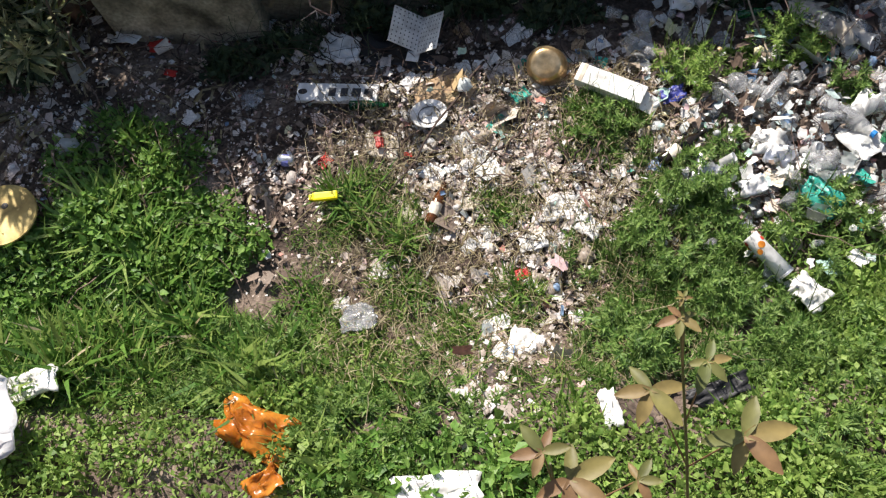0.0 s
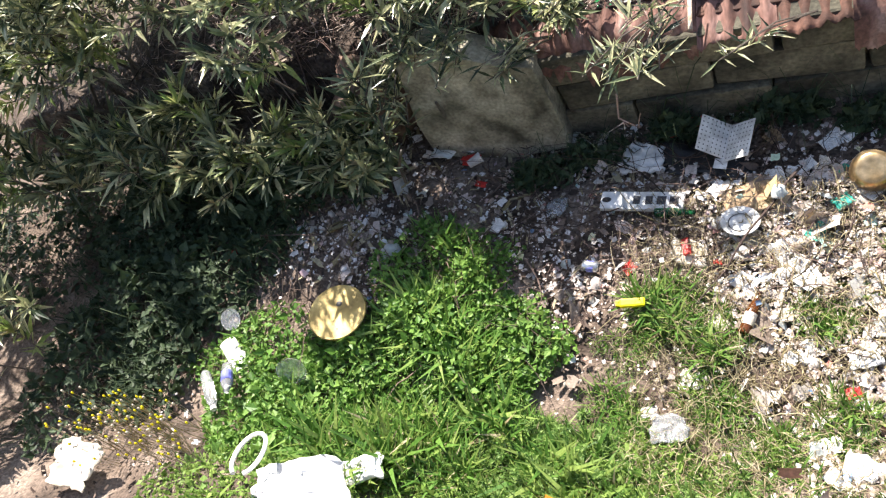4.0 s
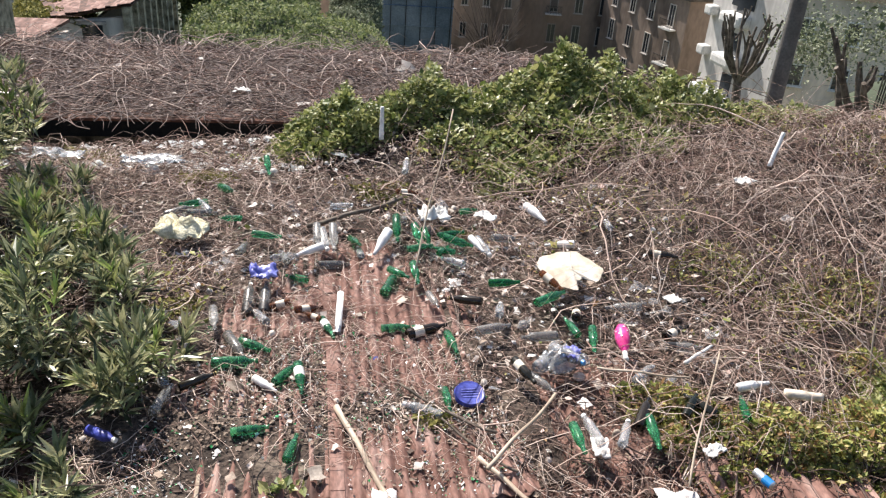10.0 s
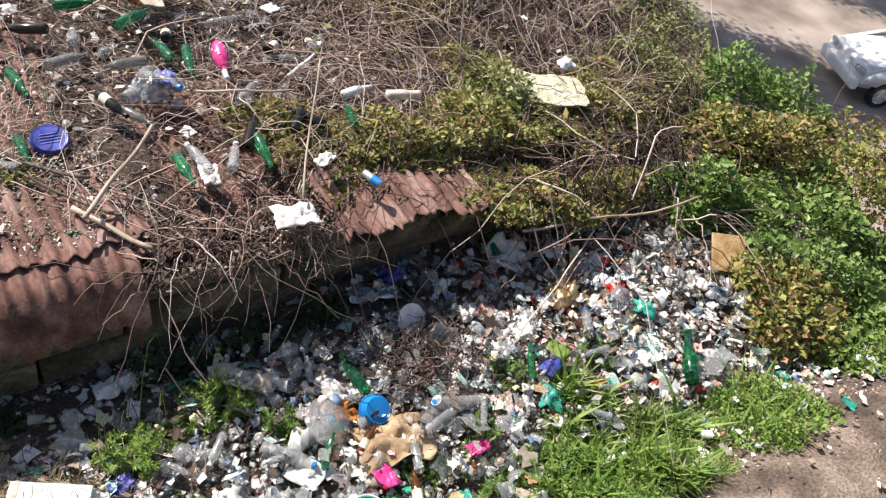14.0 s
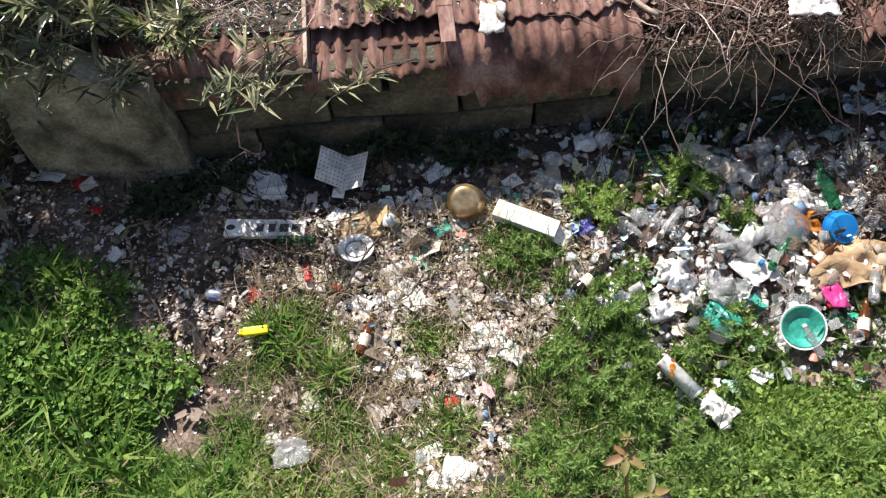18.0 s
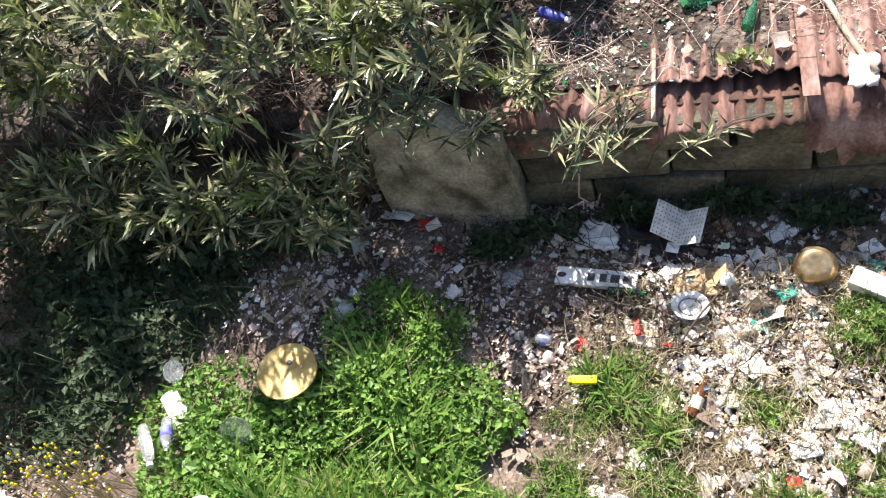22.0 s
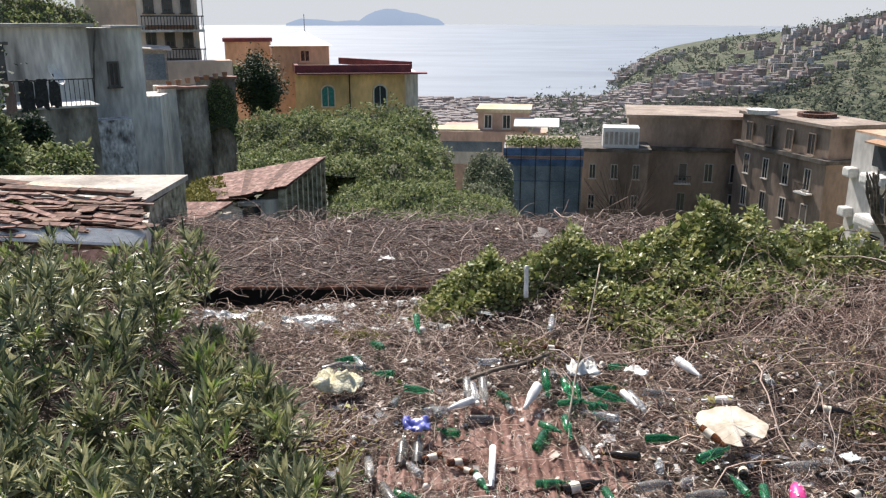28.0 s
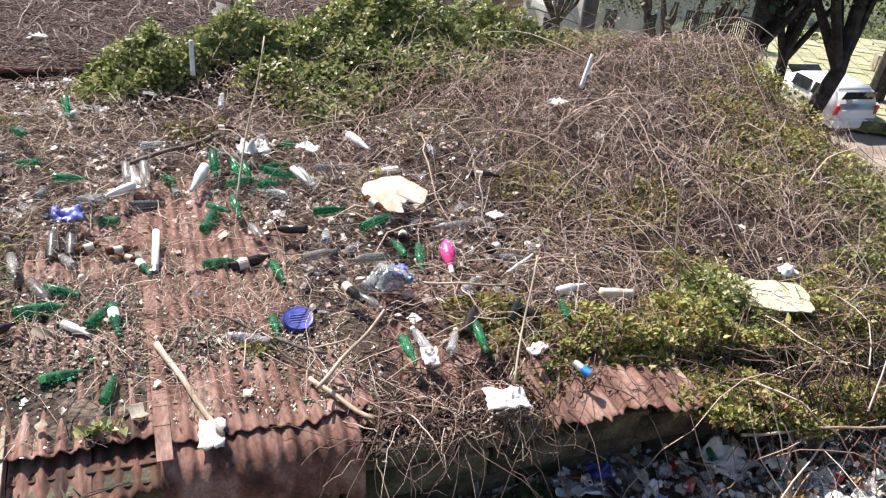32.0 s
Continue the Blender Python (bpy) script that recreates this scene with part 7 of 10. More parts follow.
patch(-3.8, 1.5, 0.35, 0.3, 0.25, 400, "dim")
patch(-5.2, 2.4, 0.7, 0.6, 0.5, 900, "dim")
patch(0.75, 0.4, 0.5, 0.2, 0.13, 700, "weed")
patch(1.2, 0.35, 0.5, 0.2, 0.13, 600, "weed")
patch(2.2, 1.75, 0.2, 0.12, 0.07, 150, "weed")
for wx_, wr_ in ((0.25, 0.22), (1.25, 0.26), (1.75, 0.25), (2.2, 0.2)):
    patch(wx_, 2.95, wr_, 0.09, 0.16, 200, "dim")


def grow_grass(name, mt, pts, h, label, r):
    n = len(pts)
    a = r.uniform(0, 2 * np.pi, n)
    e = r.normal(1.05, 0.28, n)
    d = np.stack([np.cos(a) * np.cos(e), np.sin(a) * np.cos(e), np.sin(e)], 1)
    M = frames_of(d, np.stack([np.cos(a), np.sin(a), np.full(n, 0.2)], 1) * -1)
    S = np.stack([h * 1.25, h, h], 1) * np.exp(r.normal(0, 0.25, n))[:, None]
    V, F = scatter(BLADE_V, BLADE_F, M, pts, S)
    return tagged(np_mesh(name, V, F, mt), label, "grass", kind="stuff")


def grow_patches():
    r = np.random.default_rng(61)
    sets = {}
    for x, y, rx, ry, h, dens, kind in PATCHES:
        n = int(dens * (2.0 if kind == "weed" else 1.6))
        a, q = r.uniform(0, 2 * np.pi, n), np.sqrt(r.uniform(0, 1, n))
        X, Y = x + rx * q * np.cos(a) * (1 + 0.18 * np.sin(3 * a + x * 7)), y + ry * q * np.sin(a) * (1 + 0.18 * np.sin(2 * a + y * 7))
        fall = np.clip(1.2 - q ** 2, 0.25, 1)
        sets.setdefault(kind, []).append((X, Y, h * fall))
    for kind, rows in sets.items():
        X, Y, H = (np.concatenate(c) for c in zip(*rows))
        H = H * (0.78 + 0.4 * sm_noise(X, Y, 7.0, 1.0) + 0.4 * sm_noise(X, Y, 17.0, 2.0))
        Z = lot_z(X, Y) - 0.02
        n = len(X)
        if kind in ("grass", "dry", "tall"):
            mt = {"grass": GRASS, "dry": DRYGRASS, "tall": WEED}[kind]
            grow_grass(kind + "_tufts", mt, np.stack([X, Y, Z], 1), H, "tufts of fresh green grass in the litter" if kind == "grass" else "thin pale grass among the litter", r)
            k = r.uniform(0, 1, n) < 0.12
            grow_grass("dry_blades", DRYGRASS, np.stack([X[k], Y[k], Z[k]], 1), H[k] * 0.8, "withered blades among the green grass", r)
        elif kind in ("cleaver", "bush"):
            mt, sz, per = (CLEAVER, 0.044, 22) if kind == "cleaver" else (WEED, 0.042, 26)
            x0, y0, z0, h0 = X[::per], Y[::per], Z[::per], H[::per] * r.uniform(0.75, 1.2, len(X[::per]))
            q = len(x0)
            lean = r.normal(0, 0.28, (q, 2)) * h0[:, None]
            wh = 8
            t = np.linspace(0.2, 1.0, wh)[None] + r.normal(0, 0.03, (q, wh))
            C = np.stack([x0[:, None] + lean[:, :1] * t ** 1.5, y0[:, None] + lean[:, 1:] * t ** 1.5, z0[:, None] + h0[:, None] * t], 2)
            a = np.arange(6)[None, None] * 1.047 + r.uniform(0, 1.0, (q, wh, 1))
            e = 0.25 + 0.7 * t[..., None] ** 3 + r.normal(0, 0.2, (q, wh, 6))
            d = np.stack([np.cos(a) * np.cos(e), np.sin(a) * np.cos(e), np.sin(e)], 3).reshape(-1, 3)
            L = (sz * (1.25 - 0.55 * t))[..., None] * np.exp(r.normal(0, 0.2, (q, wh, 6)))
            L = L.reshape(-1)
            V, F = scatter(LANCE_V, LANCE_F, frames_of(d, np.array([0.0, 0, 1]) + r.normal(0, 0.3, d.shape)), np.repeat(C.reshape(-1, 3), 6, 0), np.stack([L * 2.1, L, L], 1))
            tagged(np_mesh(kind + "_leaves", V, F, mt), "bushy weeds with leaves in whorls among the litter" if kind == "cleaver" else "pale green bushy weed growing through the litter", "weeds", kind="stuff")
            canes(kind + "_stems", x0, y0, lot_z, 0.05, 0.25, 0.0018, mt, m=5, r=r)["kind"] = "stuff"
        else:
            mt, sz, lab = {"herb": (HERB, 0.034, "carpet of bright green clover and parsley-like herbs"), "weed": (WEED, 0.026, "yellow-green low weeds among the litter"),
                           "dim": (SHADELEAF, 0.05, "low green weeds, coloured dark for the shade by wall and thicket")}[kind]
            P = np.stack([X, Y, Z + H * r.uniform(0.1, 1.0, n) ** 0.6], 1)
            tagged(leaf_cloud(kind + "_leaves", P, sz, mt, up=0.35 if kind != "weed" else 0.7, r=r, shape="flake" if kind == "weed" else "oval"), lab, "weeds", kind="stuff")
            if kind in ("herb", "weed"):
                k = r.uniform(0, 1, n) < 0.6
                grow_grass(kind + "_grass", GRASS if kind == "herb" else WEED, np.stack([X[k], Y[k], Z[k]], 1), H[k] * 1.05, "grass growing between the weeds", r)
            else:
                k = r.uniform(0, 1, n) < 0.2
                canes(kind + "_stems", X[k], Y[k], lot_z, 0.12, 0.2, 0.0022, mt, m=5, r=r)["kind"] = "stuff"


grow_patches()

# ---- small litter ----


def green_at(x, y):
    g = np.zeros(len(x))
    for cx, cy, rx, ry, h, dens, kind in PATCHES:
        g = np.maximum(g, np.clip(1.25 - ((x - cx) / rx) ** 2 - ((y - cy) / ry) ** 2, 0, 1))
    return g


def litter(name, n, x0, x1, y0, y1, size, mt, label, seed, surf=lot_z, dens=None, flat=0.35, jitter=0.45, pile=0.0, long=1.0, wads=0.3):
    r = np.random.default_rng(seed)
    x, y = r.uniform(x0, x1, n), r.uniform(y0, y1, n)
    if dens is not None:
        k = r.uniform(0, 1, n) < dens(x, y)
        x, y = x[k], y[k]
    n = len(x)
    a = r.uniform(0, 2 * np.pi, n)
    d = np.stack([np.cos(a), np.sin(a), r.normal(0, flat, n)], 1)
    M = frames_of(d, np.array([0.0, 0, 1]) + r.normal(0, flat, (n, 3)))
    s = size * np.exp(r.normal(0, jitter, n))
    S = np.stack([s * r.uniform(0.4, 1, n) / long, s * long, s * r.uniform(0.05, 0.7, n)], 1)
    T = np.stack([x, y, surf(x, y) + 0.006 + pile * r.uniform(0, 1, n) ** 2], 1)
    h = int(n * (1 - wads) * 0.62)
    g = h + int(n * wads)
    A, B = scatter(CURL_V, CURL_F, M[:h], T[:h], S[:h] * 1.15)
    C, D = scatter(WAD_V, WAD_F, M[h:g], T[h:g], S[h:g] * 1.05)
    E, G = scatter(SHRED_V, SHRED_F, M[g:], T[g:], S[g:] * 1.35)
    V, F = np.concatenate([A, C, E]), np.concatenate([B, D + len(A), G + len(A) + len(C)])
    return tagged(np_mesh(name, V, F, mt, smooth=True), label, "litter", kind="stuff")


trail = lambda x, y: np.clip(np.exp(-((x - np.interp(y, (0.7, 1.4, 2.0, 2.6), (-0.05, 0.0, 0.1, 0.3))) / np.interp(y, (0.7, 1.4, 2.0, 2.6), (0.2, 0.35, 0.75, 1.0))) ** 2), 0, 1)
tip = lambda x, y: ss(0.4, 1.3, x) * ss(1.0, 1.7, y + 0.12 * (x - 1.5)) * ss(7.0, 5.5, x) * (1 - 0.5 * ss(2.5, 2.85, y) * ss(4.8, 4.0, x))
shade = lambda x, y: ss(1.3, 2.0, y) * ss(1.2, -0.2, x) * ss(-3.4, -2.5, x)
foot = lambda x, y: ss(2.5, 2.85, y) * ss(4.8, 4.0, x)
near_bits = lambda x, y: np.clip(0.8 * np.exp(-((x + 0.8) / 0.55) ** 2 - ((y - 2.35) / 0.35) ** 2) + 0.95 * trail(x, y) + tip(x, y) + 0.6 * np.exp(-((x + 0.55) / 0.45) ** 2 - ((y - 1.45) / 0.4) ** 2) + 0.6 * shade(x, y), 0.04, 1) * np.clip(0.6 + 0.7 * sm_noise(x, y, 4.3, 0.5) + 0.5 * sm_noise(x, y, 9.7, 1.5), 0.08, 1) * (1 - 0.93 * green_at(x, y)) * (1 - 0.7 * foot(x, y))
litter("paper_scraps", 80000, -4.2, 7.0, 0.3, 3.15, 0.0115, SCRAP, "trodden scraps of paper, card and plastic", 301, dens=near_bits, pile=0.02, jitter=0.7, flat=0.2, wads=0.12)
litter("trodden_paper", 9000, -0.8, 1.0, 0.7, 2.7, 0.018, SCRAP, "bleached paper trodden flat into the soil", 318, dens=lambda x, y: trail(x, y) * (1 - 0.8 * green_at(x, y)), flat=0.12, pile=0.012, wads=0.0)
litter("dark_scraps", 2600, 0.3, 6.5, 1.6, 3.15, 0.04, DEADLEAF, "rotting brown card, bark and leaves in the litter", 319, dens=lambda x, y: tip(x, y) * ss(1.5, 2.7, y) * (1 - 0.5 * foot(x, y)), pile=0.13, flat=0.6, long=1.3, wads=0.0)
litter("plastic_scraps", 6000, -0.6, 7.0, 0.9, 3.2, 0.042, SCRAPBRIGHT, "bright scraps of plastic packaging", 302, dens=lambda x, y: np.clip(tip(x, y) + 0.35 * trail(x, y), 0, 1) * (1 - 0.75 * green_at(x, y)) * (1 - 0.75 * foot(x, y)), pile=0.1, flat=0.6)
MILKY = mat("milky_plastic", [(0.62, 0.63, 0.6), (0.8, 0.8, 0.77), (0.72, 0.76, 0.74)], 0.3, by="island", glass=0.35, bump=0.1, fine=30, spec=0.5)
gloom = lambda x, y: ss(1.7, 2.3, y) * ss(-0.6, -1.1, x) * ss(-4.4, -3.6, x) * np.clip(0.55 + 0.8 * sm_noise(x, y, 5.1, 0.9), 0.1, 1) * (1 - 0.9 * green_at(x, y))
litter("shaded_scraps", 5200, -4.4, -0.6, 1.7, 3.2, 0.017, SCRAP, "damp pale scraps trodden into the shaded soil", 331, dens=gloom, jitter=0.6, flat=0.3, pile=0.02, wads=0.2)
litter("shaded_scraps", 420, -4.4, -0.6, 1.7, 3.2, 0.034, MILKY, "crushed plastic cups and film in the shade of the thicket", 332, dens=gloom, flat=0.5, pile=0.03, wads=0.5)
litter("shaded_twigs", 1500, -4.4, -0.6, 1.7, 3.2, 0.03, DRYGRASS, "straw and dry leaves in the shade of the thicket", 333, dens=gloom, flat=0.3, long=2.2, pile=0.02, wads=0.0)
litter("plastic_scraps", 600, -3.6, 0.6, 1.3, 3.1, 0.028, SCRAPBRIGHT, "bright scraps of plastic packaging", 303, dens=lambda x, y: shade(x, y) * (1 - green_at(x, y)))
litter("dead_leaves", 10000, -4.8, 5.0, 0.6, 3.2, 0.024, DEADLEAF, "dead oleander leaves and dark leaf litter", 304, dens=lambda x, y: np.clip(shade(x, y) + 0.25 + 0.5 * trail(x, y), 0, 1) * (1 - 0.7 * green_at(x, y)), long=1.5, wads=0.0)
litter("large_scraps", 420, 0.2, 6.6, 1.2, 3.15, 0.06, SCRAPBRIGHT, "crushed cartons, cups and wrappers", 305, dens=lambda x, y: np.clip(tip(x, y) + 0.3 * trail(x, y), 0, 1) * (1 - 0.85 * green_at(x, y)), pile=0.12, flat=0.7)
litter("large_scraps", 200, -0.6, 0.7, 0.8, 2.8, 0.06, SCRAP, "crushed cartons, cups and wrappers", 306, dens=trail, flat=0.5)
litter("milky_scraps", 2600, 0.5, 6.6, 1.3, 3.1, 0.042, MILKY, "crushed milky cups and translucent film", 323, dens=lambda x, y: tip(x, y) * (1 - 0.7 * green_at(x, y)) * (1 - 0.5 * foot(x, y)), pile=0.1, flat=0.6, wads=0.6)
litter("clear_scraps", 600, 0.6, 6.6, 1.3, 3.15, 0.07, CLEAR, "torn clear plastic film and cups", 307, dens=tip, pile=0.14, flat=0.8)
on_sheet = lambda x, y: roof_z(x, y) + 0.012 + 0.02 * np.exp(-((y - 3.98) / 0.22) ** 2)
litter("glass_shards", 15000, -1.1, 1.3, 3.32, 6.3, 0.0095, SHARD, "broken green and clear glass strewn on the rusty sheets", 308, surf=on_sheet, dens=lambda x, y: np.clip(0.42 + 0.5 * sm_noise(x, y, 3.1, 2.0), 0.08, 1), wads=0.0)
litter("roof_scraps", 5500, -1.2, 1.4, 3.4, 6.5, 0.0105, SCRAP, "small scraps lying on the old roof", 309, surf=on_sheet, dens=lambda x, y: np.clip(0.3 + 0.6 * sm_noise(x, y, 2.7, 5.0), 0.1, 1), wads=0.0)
litter("back_scraps", 1500, -2.6, 2.4, 5.4, 9.2, 0.024, SCRAP, "small pale scraps strewn among the twigs", 320, surf=lambda x, y: mound_z(x, y) + 0.06)
litter("back_scraps", 1700, -1.1, 3.2, 4.0, 7.0, 0.032, SCRAP, "small pale scraps strewn among the twigs", 321, surf=lambda x, y: mound_z(x, y) + 0.07, dens=lambda x, y: (1 - sheet_seen(x, y)) * np.clip(0.5 + 0.6 * sm_noise(x, y, 3.0, 1.0), 0, 1))
litter("back_scraps", 800, -1.1, 3.2, 4.0, 7.0, 0.05, CLEAR, "shreds of clear plastic strewn among the twigs", 322, surf=lambda x, y: mound_z(x, y) + 0.08, dens=lambda x, y: (1 - sheet_seen(x, y)) * np.clip(0.5 + 0.6 * sm_noise(x, y, 3.0, 3.0), 0, 1))
litter("mound_scraps", 650, -2.0, 6.5, 3.5, 9.0, 0.035, SCRAP, "scraps of paper caught in the brambles", 310, surf=lambda x, y: mound_z(x, y) + 0.05)
litter("mound_leaves", 8000, -4.0, 8.0, 3.3, 9.6, 0.03, DEADLEAF, "dead bramble leaves between the canes", 311, surf=lambda x, y: mound_z(x, y) + 0.0, dens=lambda x, y: 1 - 0.8 * (ss(-1.3, -1.1, x) * ss(1.5, 1.2, x) * ss(6.1, 5.8, y)), long=1.3, wads=0.0)
litter("soil_crumbs", 16000, -1.4, 1.4, 3.4, 6.3, 0.014, DEADLEAF, "dark leaf mould lying in drifts on the sheets", 312, surf=on_sheet, dens=lambda x, y: np.clip(0.25 + 1.2 * sm_noise(x * 0.8, y * 1.6, 3.0, 0.6) + np.exp(-((y - 3.98) / 0.25) ** 2), 0, 1), pile=0.015, wads=0.0)
litter("far_scraps", 60, -7.2, 4.4, 13.0, 17.0, 0.1, SCRAP, "white scraps on the bramble-covered shed roof", 313, surf=lambda x, y: FARROOF(x, y) + 0.12)
litter("hollow_scraps", 520, -4.0, 0.4, 7.7, 9.3, 0.055, MILKY, "pale plastic scraps along the back of the mound", 314, surf=lambda x, y: mound_z(x, y) + 0.06)
bramble_mat("straw", 2600, -1.0, 0.9, 0.9, 2.6, 0.14, 0.012, 0.0018, DRYGRASS, "dry straw trodden into the litter", 315, surf=lambda x, y: lot_z(x, y) + 0.01)
bramble_mat("twig_heap", 200, 2.25, 2.85, 2.1, 2.55, 0.2, 0.03, 0.0036, CANEDARK, "small heap of reddish twigs on the litter", 316, surf=lambda x, y: lot_z(x, y) + 0.07, curl=0.25)
bramble_mat("lot_twigs", 1500, -3.5, 6.5, 1.6, 3.1, 0.3, 0.02, 0.003, CANEDARK, "fallen twigs on the lot", 317, surf=lambda x, y: lot_z(x, y) + 0.012, keep=lambda x, y, r: (shade(x, y) + tip(x, y)) > r.uniform(0, 1, len(x)))
# ---- bottles and other things thrown down ----
BEER = [(0.006, 0), (0.03, 0.002), (0.0315, 0.012), (0.0315, 0.13), (0.027, 0.165), (0.0155, 0.2), (0.0135, 0.235), (0.0155, 0.24), (0.0155, 0.25), (0.008, 0.252)]
WINE = [(0.01, 0.012), (0.034, 0), (0.0375, 0.012), (0.0375, 0.19), (0.033, 0.215), (0.017, 0.245), (0.0145, 0.285), (0.017, 0.29), (0.017, 0.3), (0.01, 0.302)]
PET = [(0.008, 0.01), (0.028, 0), (0.035, 0.02), (0.032, 0.07), (0.035, 0.1), (0.032, 0.13), (0.035, 0.17), (0.03, 0.21), (0.014, 0.25), (0.013, 0.265)]


def bottle_kind(profile, body, label_mat=None, cap_mat=None, lab=(0.05, 0.12), wob=0.0, capz=None, name="bottle", text="", seed=0, n=14):
    random.seed(seed)
    ob = tagged(new(name), text, "bottle")
    h = profile[-1][1]
    bm = lathe(profile, n, wob)
    bmesh.ops.translate(bm, vec=(0, 0, -h / 2), verts=bm.verts)
    part("body", bm, body, ob, smooth=True)
    if label_mat:
        rr = max(q for q, _ in profile) + 0.0008
        bm = lathe([(rr, lab[0] - h / 2), (rr, lab[1] - h / 2)], n)
        part("label", bm, label_mat, ob, smooth=True)
    if cap_mat:
        rr = profile[-1][0] + 0.006
        bm = lathe([(rr, h / 2 - 0.018), (rr, h / 2 + 0.004), (0.002, h / 2 + 0.005)], 10)
        part("cap", bm, cap_mat, ob)
    return ob


K = {}
K["green"] = bottle_kind(BEER, GREENGLASS, name="beer_bottle", text="empty green glass beer bottle lying on the old roof")
K["greenl"] = bottle_kind(BEER, GREENGLASS, PAPER, name="beer_bottle", text="green glass beer bottle with a torn paper label", seed=1)
K["wineg"] = bottle_kind(WINE, GREENGLASS, name="wine_bottle", text="empty green wine bottle lying among the brambles", seed=2)
K["dark"] = bottle_kind(WINE, DARKGLASS, CREAM, name="wine_bottle", text="dark glass wine bottle with a stained label", seed=3)
K["dark2"] = bottle_kind(WINE, DARKGLASS, None, GOLDMATT, name="wine_bottle", text="dark glass wine bottle with a foil neck", seed=4)
K["clear"] = bottle_kind(PET, CLEAR, None, WHITE, wob=0.07, name="plastic_bottle", text="crushed clear plastic water bottle", seed=5)
K["clear2"] = bottle_kind(WINE, DUSTY, None, None, name="glass_bottle", text="dusty clear glass bottle", seed=6)
K["darkbase"] = bottle_kind(WINE, DUSTY, BLACK, None, lab=(0.004, 0.07), name="glass_bottle", text="dusty clear bottle with a dark base", seed=7)
K["white"] = bottle_kind([(0.01, 0.0), (0.034, 0.004), (0.036, 0.02), (0.036, 0.13), (0.024, 0.19), (0.013, 0.25), (0.014, 0.28), (0.006, 0.285)], WHITE, name="plastic_bottle", text="white plastic bottle faded by the sun", seed=8, wob=0.03)
K["brown"] = bottle_kind(BEER, BROWNGLASS, CREAM, name="beer_bottle", text="brown glass beer bottle with a worn label", seed=9)
K["bigclear"] = bottle_kind([(0.01, 0.012), (0.04, 0), (0.045, 0.02), (0.042, 0.09), (0.045, 0.12), (0.042, 0.17), (0.045, 0.21), (0.036, 0.26), (0.015, 0.31), (0.014, 0.33)], CLEAR, None, BLUE, wob=0.1, name="plastic_bottle", text="large dented clear plastic bottle", seed=10)
for ob in K.values():
    ob.matrix_world = pose(0, 0, -30)
USED = {}


def bottle(kind, x, y, yaw, lift=0.05, tilt=0.0, size=1.0, surf=roof_z, group="bottles on the roof", label=""):
    """A bottle of a kind lying with its neck towards yaw."""
    src = K[kind]
    m = lie(x, y, yaw, lift, tilt, surf, roll=(x * 911 + y * 377) % 360)
    m = m @ Matrix.Scale(size, 4)
    if kind not in USED:
        USED[kind] = 1
        src.matrix_world = m
        tagged(src, label, group=group)
        return src
    c = copy_thing(src, m)
    c.matrix_world = m
    return tagged(c, label or K[kind]["label"], group=group)


bottle("wineg", -0.79, 7.37, -64, 0.12, 14, 1.0)
bottle("green", -0.36, 6.43, -14, 0.07)
bottle("green", 0.39, 6.3, -73, 0.1, 14, 1.0)
bottle("wineg", 0.78, 6.56, -92, 0.1, -18)
bottle("green", 0.95, 6.43, -84, 0.1, -14, 1.1)
bottle("green", 1.03, 6.37, -84, 0.09, -12)
bottle("green", 1.26, 6.44, 18, 0.06)
bottle("wineg", 0.64, 5.61, 66, 0.07, 6, 1.05)
bottle("green", 0.72, 5.76, -49, 0.1, 4, 0.9)
bottle("green", 0.86, 5.77, -86, 0.07, -10)
bottle("greenl", 0.13, 4.99, -71, 0.05, 0, 1.0)
bottle("green", 0.64, 4.97, 4, 0.05)
bottle("dark", 0.85, 4.94, 17, 0.06, 3, 1.05)
bottle("green", 1.01, 4.77, -81, 0.06)
bottle("green", -0.37, 4.79, -32, 0.06)
bottle("wineg", -0.49, 4.61, 1, 0.06)
bottle("green", -0.15, 4.47, 55, 0.06, 0, 1.0)
bottle("greenl", -0.06, 4.41, -84, 0.06, -6, 1.1)
bottle("dark2", -0.71, 4.42, 23, 0.08, 8, 0.8)
bottle("green", 0.88, 4.14, -89, 0.07, 0, 0.85)
bottle("wineg", 1.9, 5.37, 27, 0.12, 4, 0.95)
bottle("green", 1.57, 5.6, -1, 0.08, 2, 1.0)
bottle("green", 2.07, 4.78, -103, 0.1, -8)
bottle("green", 1.64, 3.72, -90, 0.07)
bottle("green", 2.14, 3.75, -94, 0.08, -8)
bottle("green", -0.42, 7.93, -83, 0.12, -20)
bottle("green", -1.05, 7.05, 200, 0.08, 5)
bottle("darkbase", -0.45, 5.42, 88, 0.07, 14, 1.15)
bottle("darkbase", -0.33, 5.42, 89, 0.07, 12, 1.1)
bottle("clear2", -0.68, 5.15, -82, 0.07, 0, 0.9)
bottle("clear2", -0.5, 4.79, -65, 0.06, 0, 1.05)
bottle("white", -0.28, 4.35, -45, 0.05, 0, 0.75)
bottle("clear", 0.71, 4.04, 151, 0.06, 0, 1.0)
bottle("white", 0.62, 6.29, -117, 0.09, -14, 1.15)
bottle("clear2", 0.07, 6.42, -89, 0.1, -14, 0.95)
bottle("clear2", 0.21, 6.39, -89, 0.1, -18, 1.0)
bottle("clear", 0.13, 6.36, -80, 0.09, -14, 1.0)
bottle("clear", 1.51, 6.21, -74, 0.09, -8, 1.0)
bottle("white", 1.46, 6.25, -70, 0.1, -8, 0.8)
bottle("clear2", 1.67, 4.83, -172, 0.09, 3, 0.9)
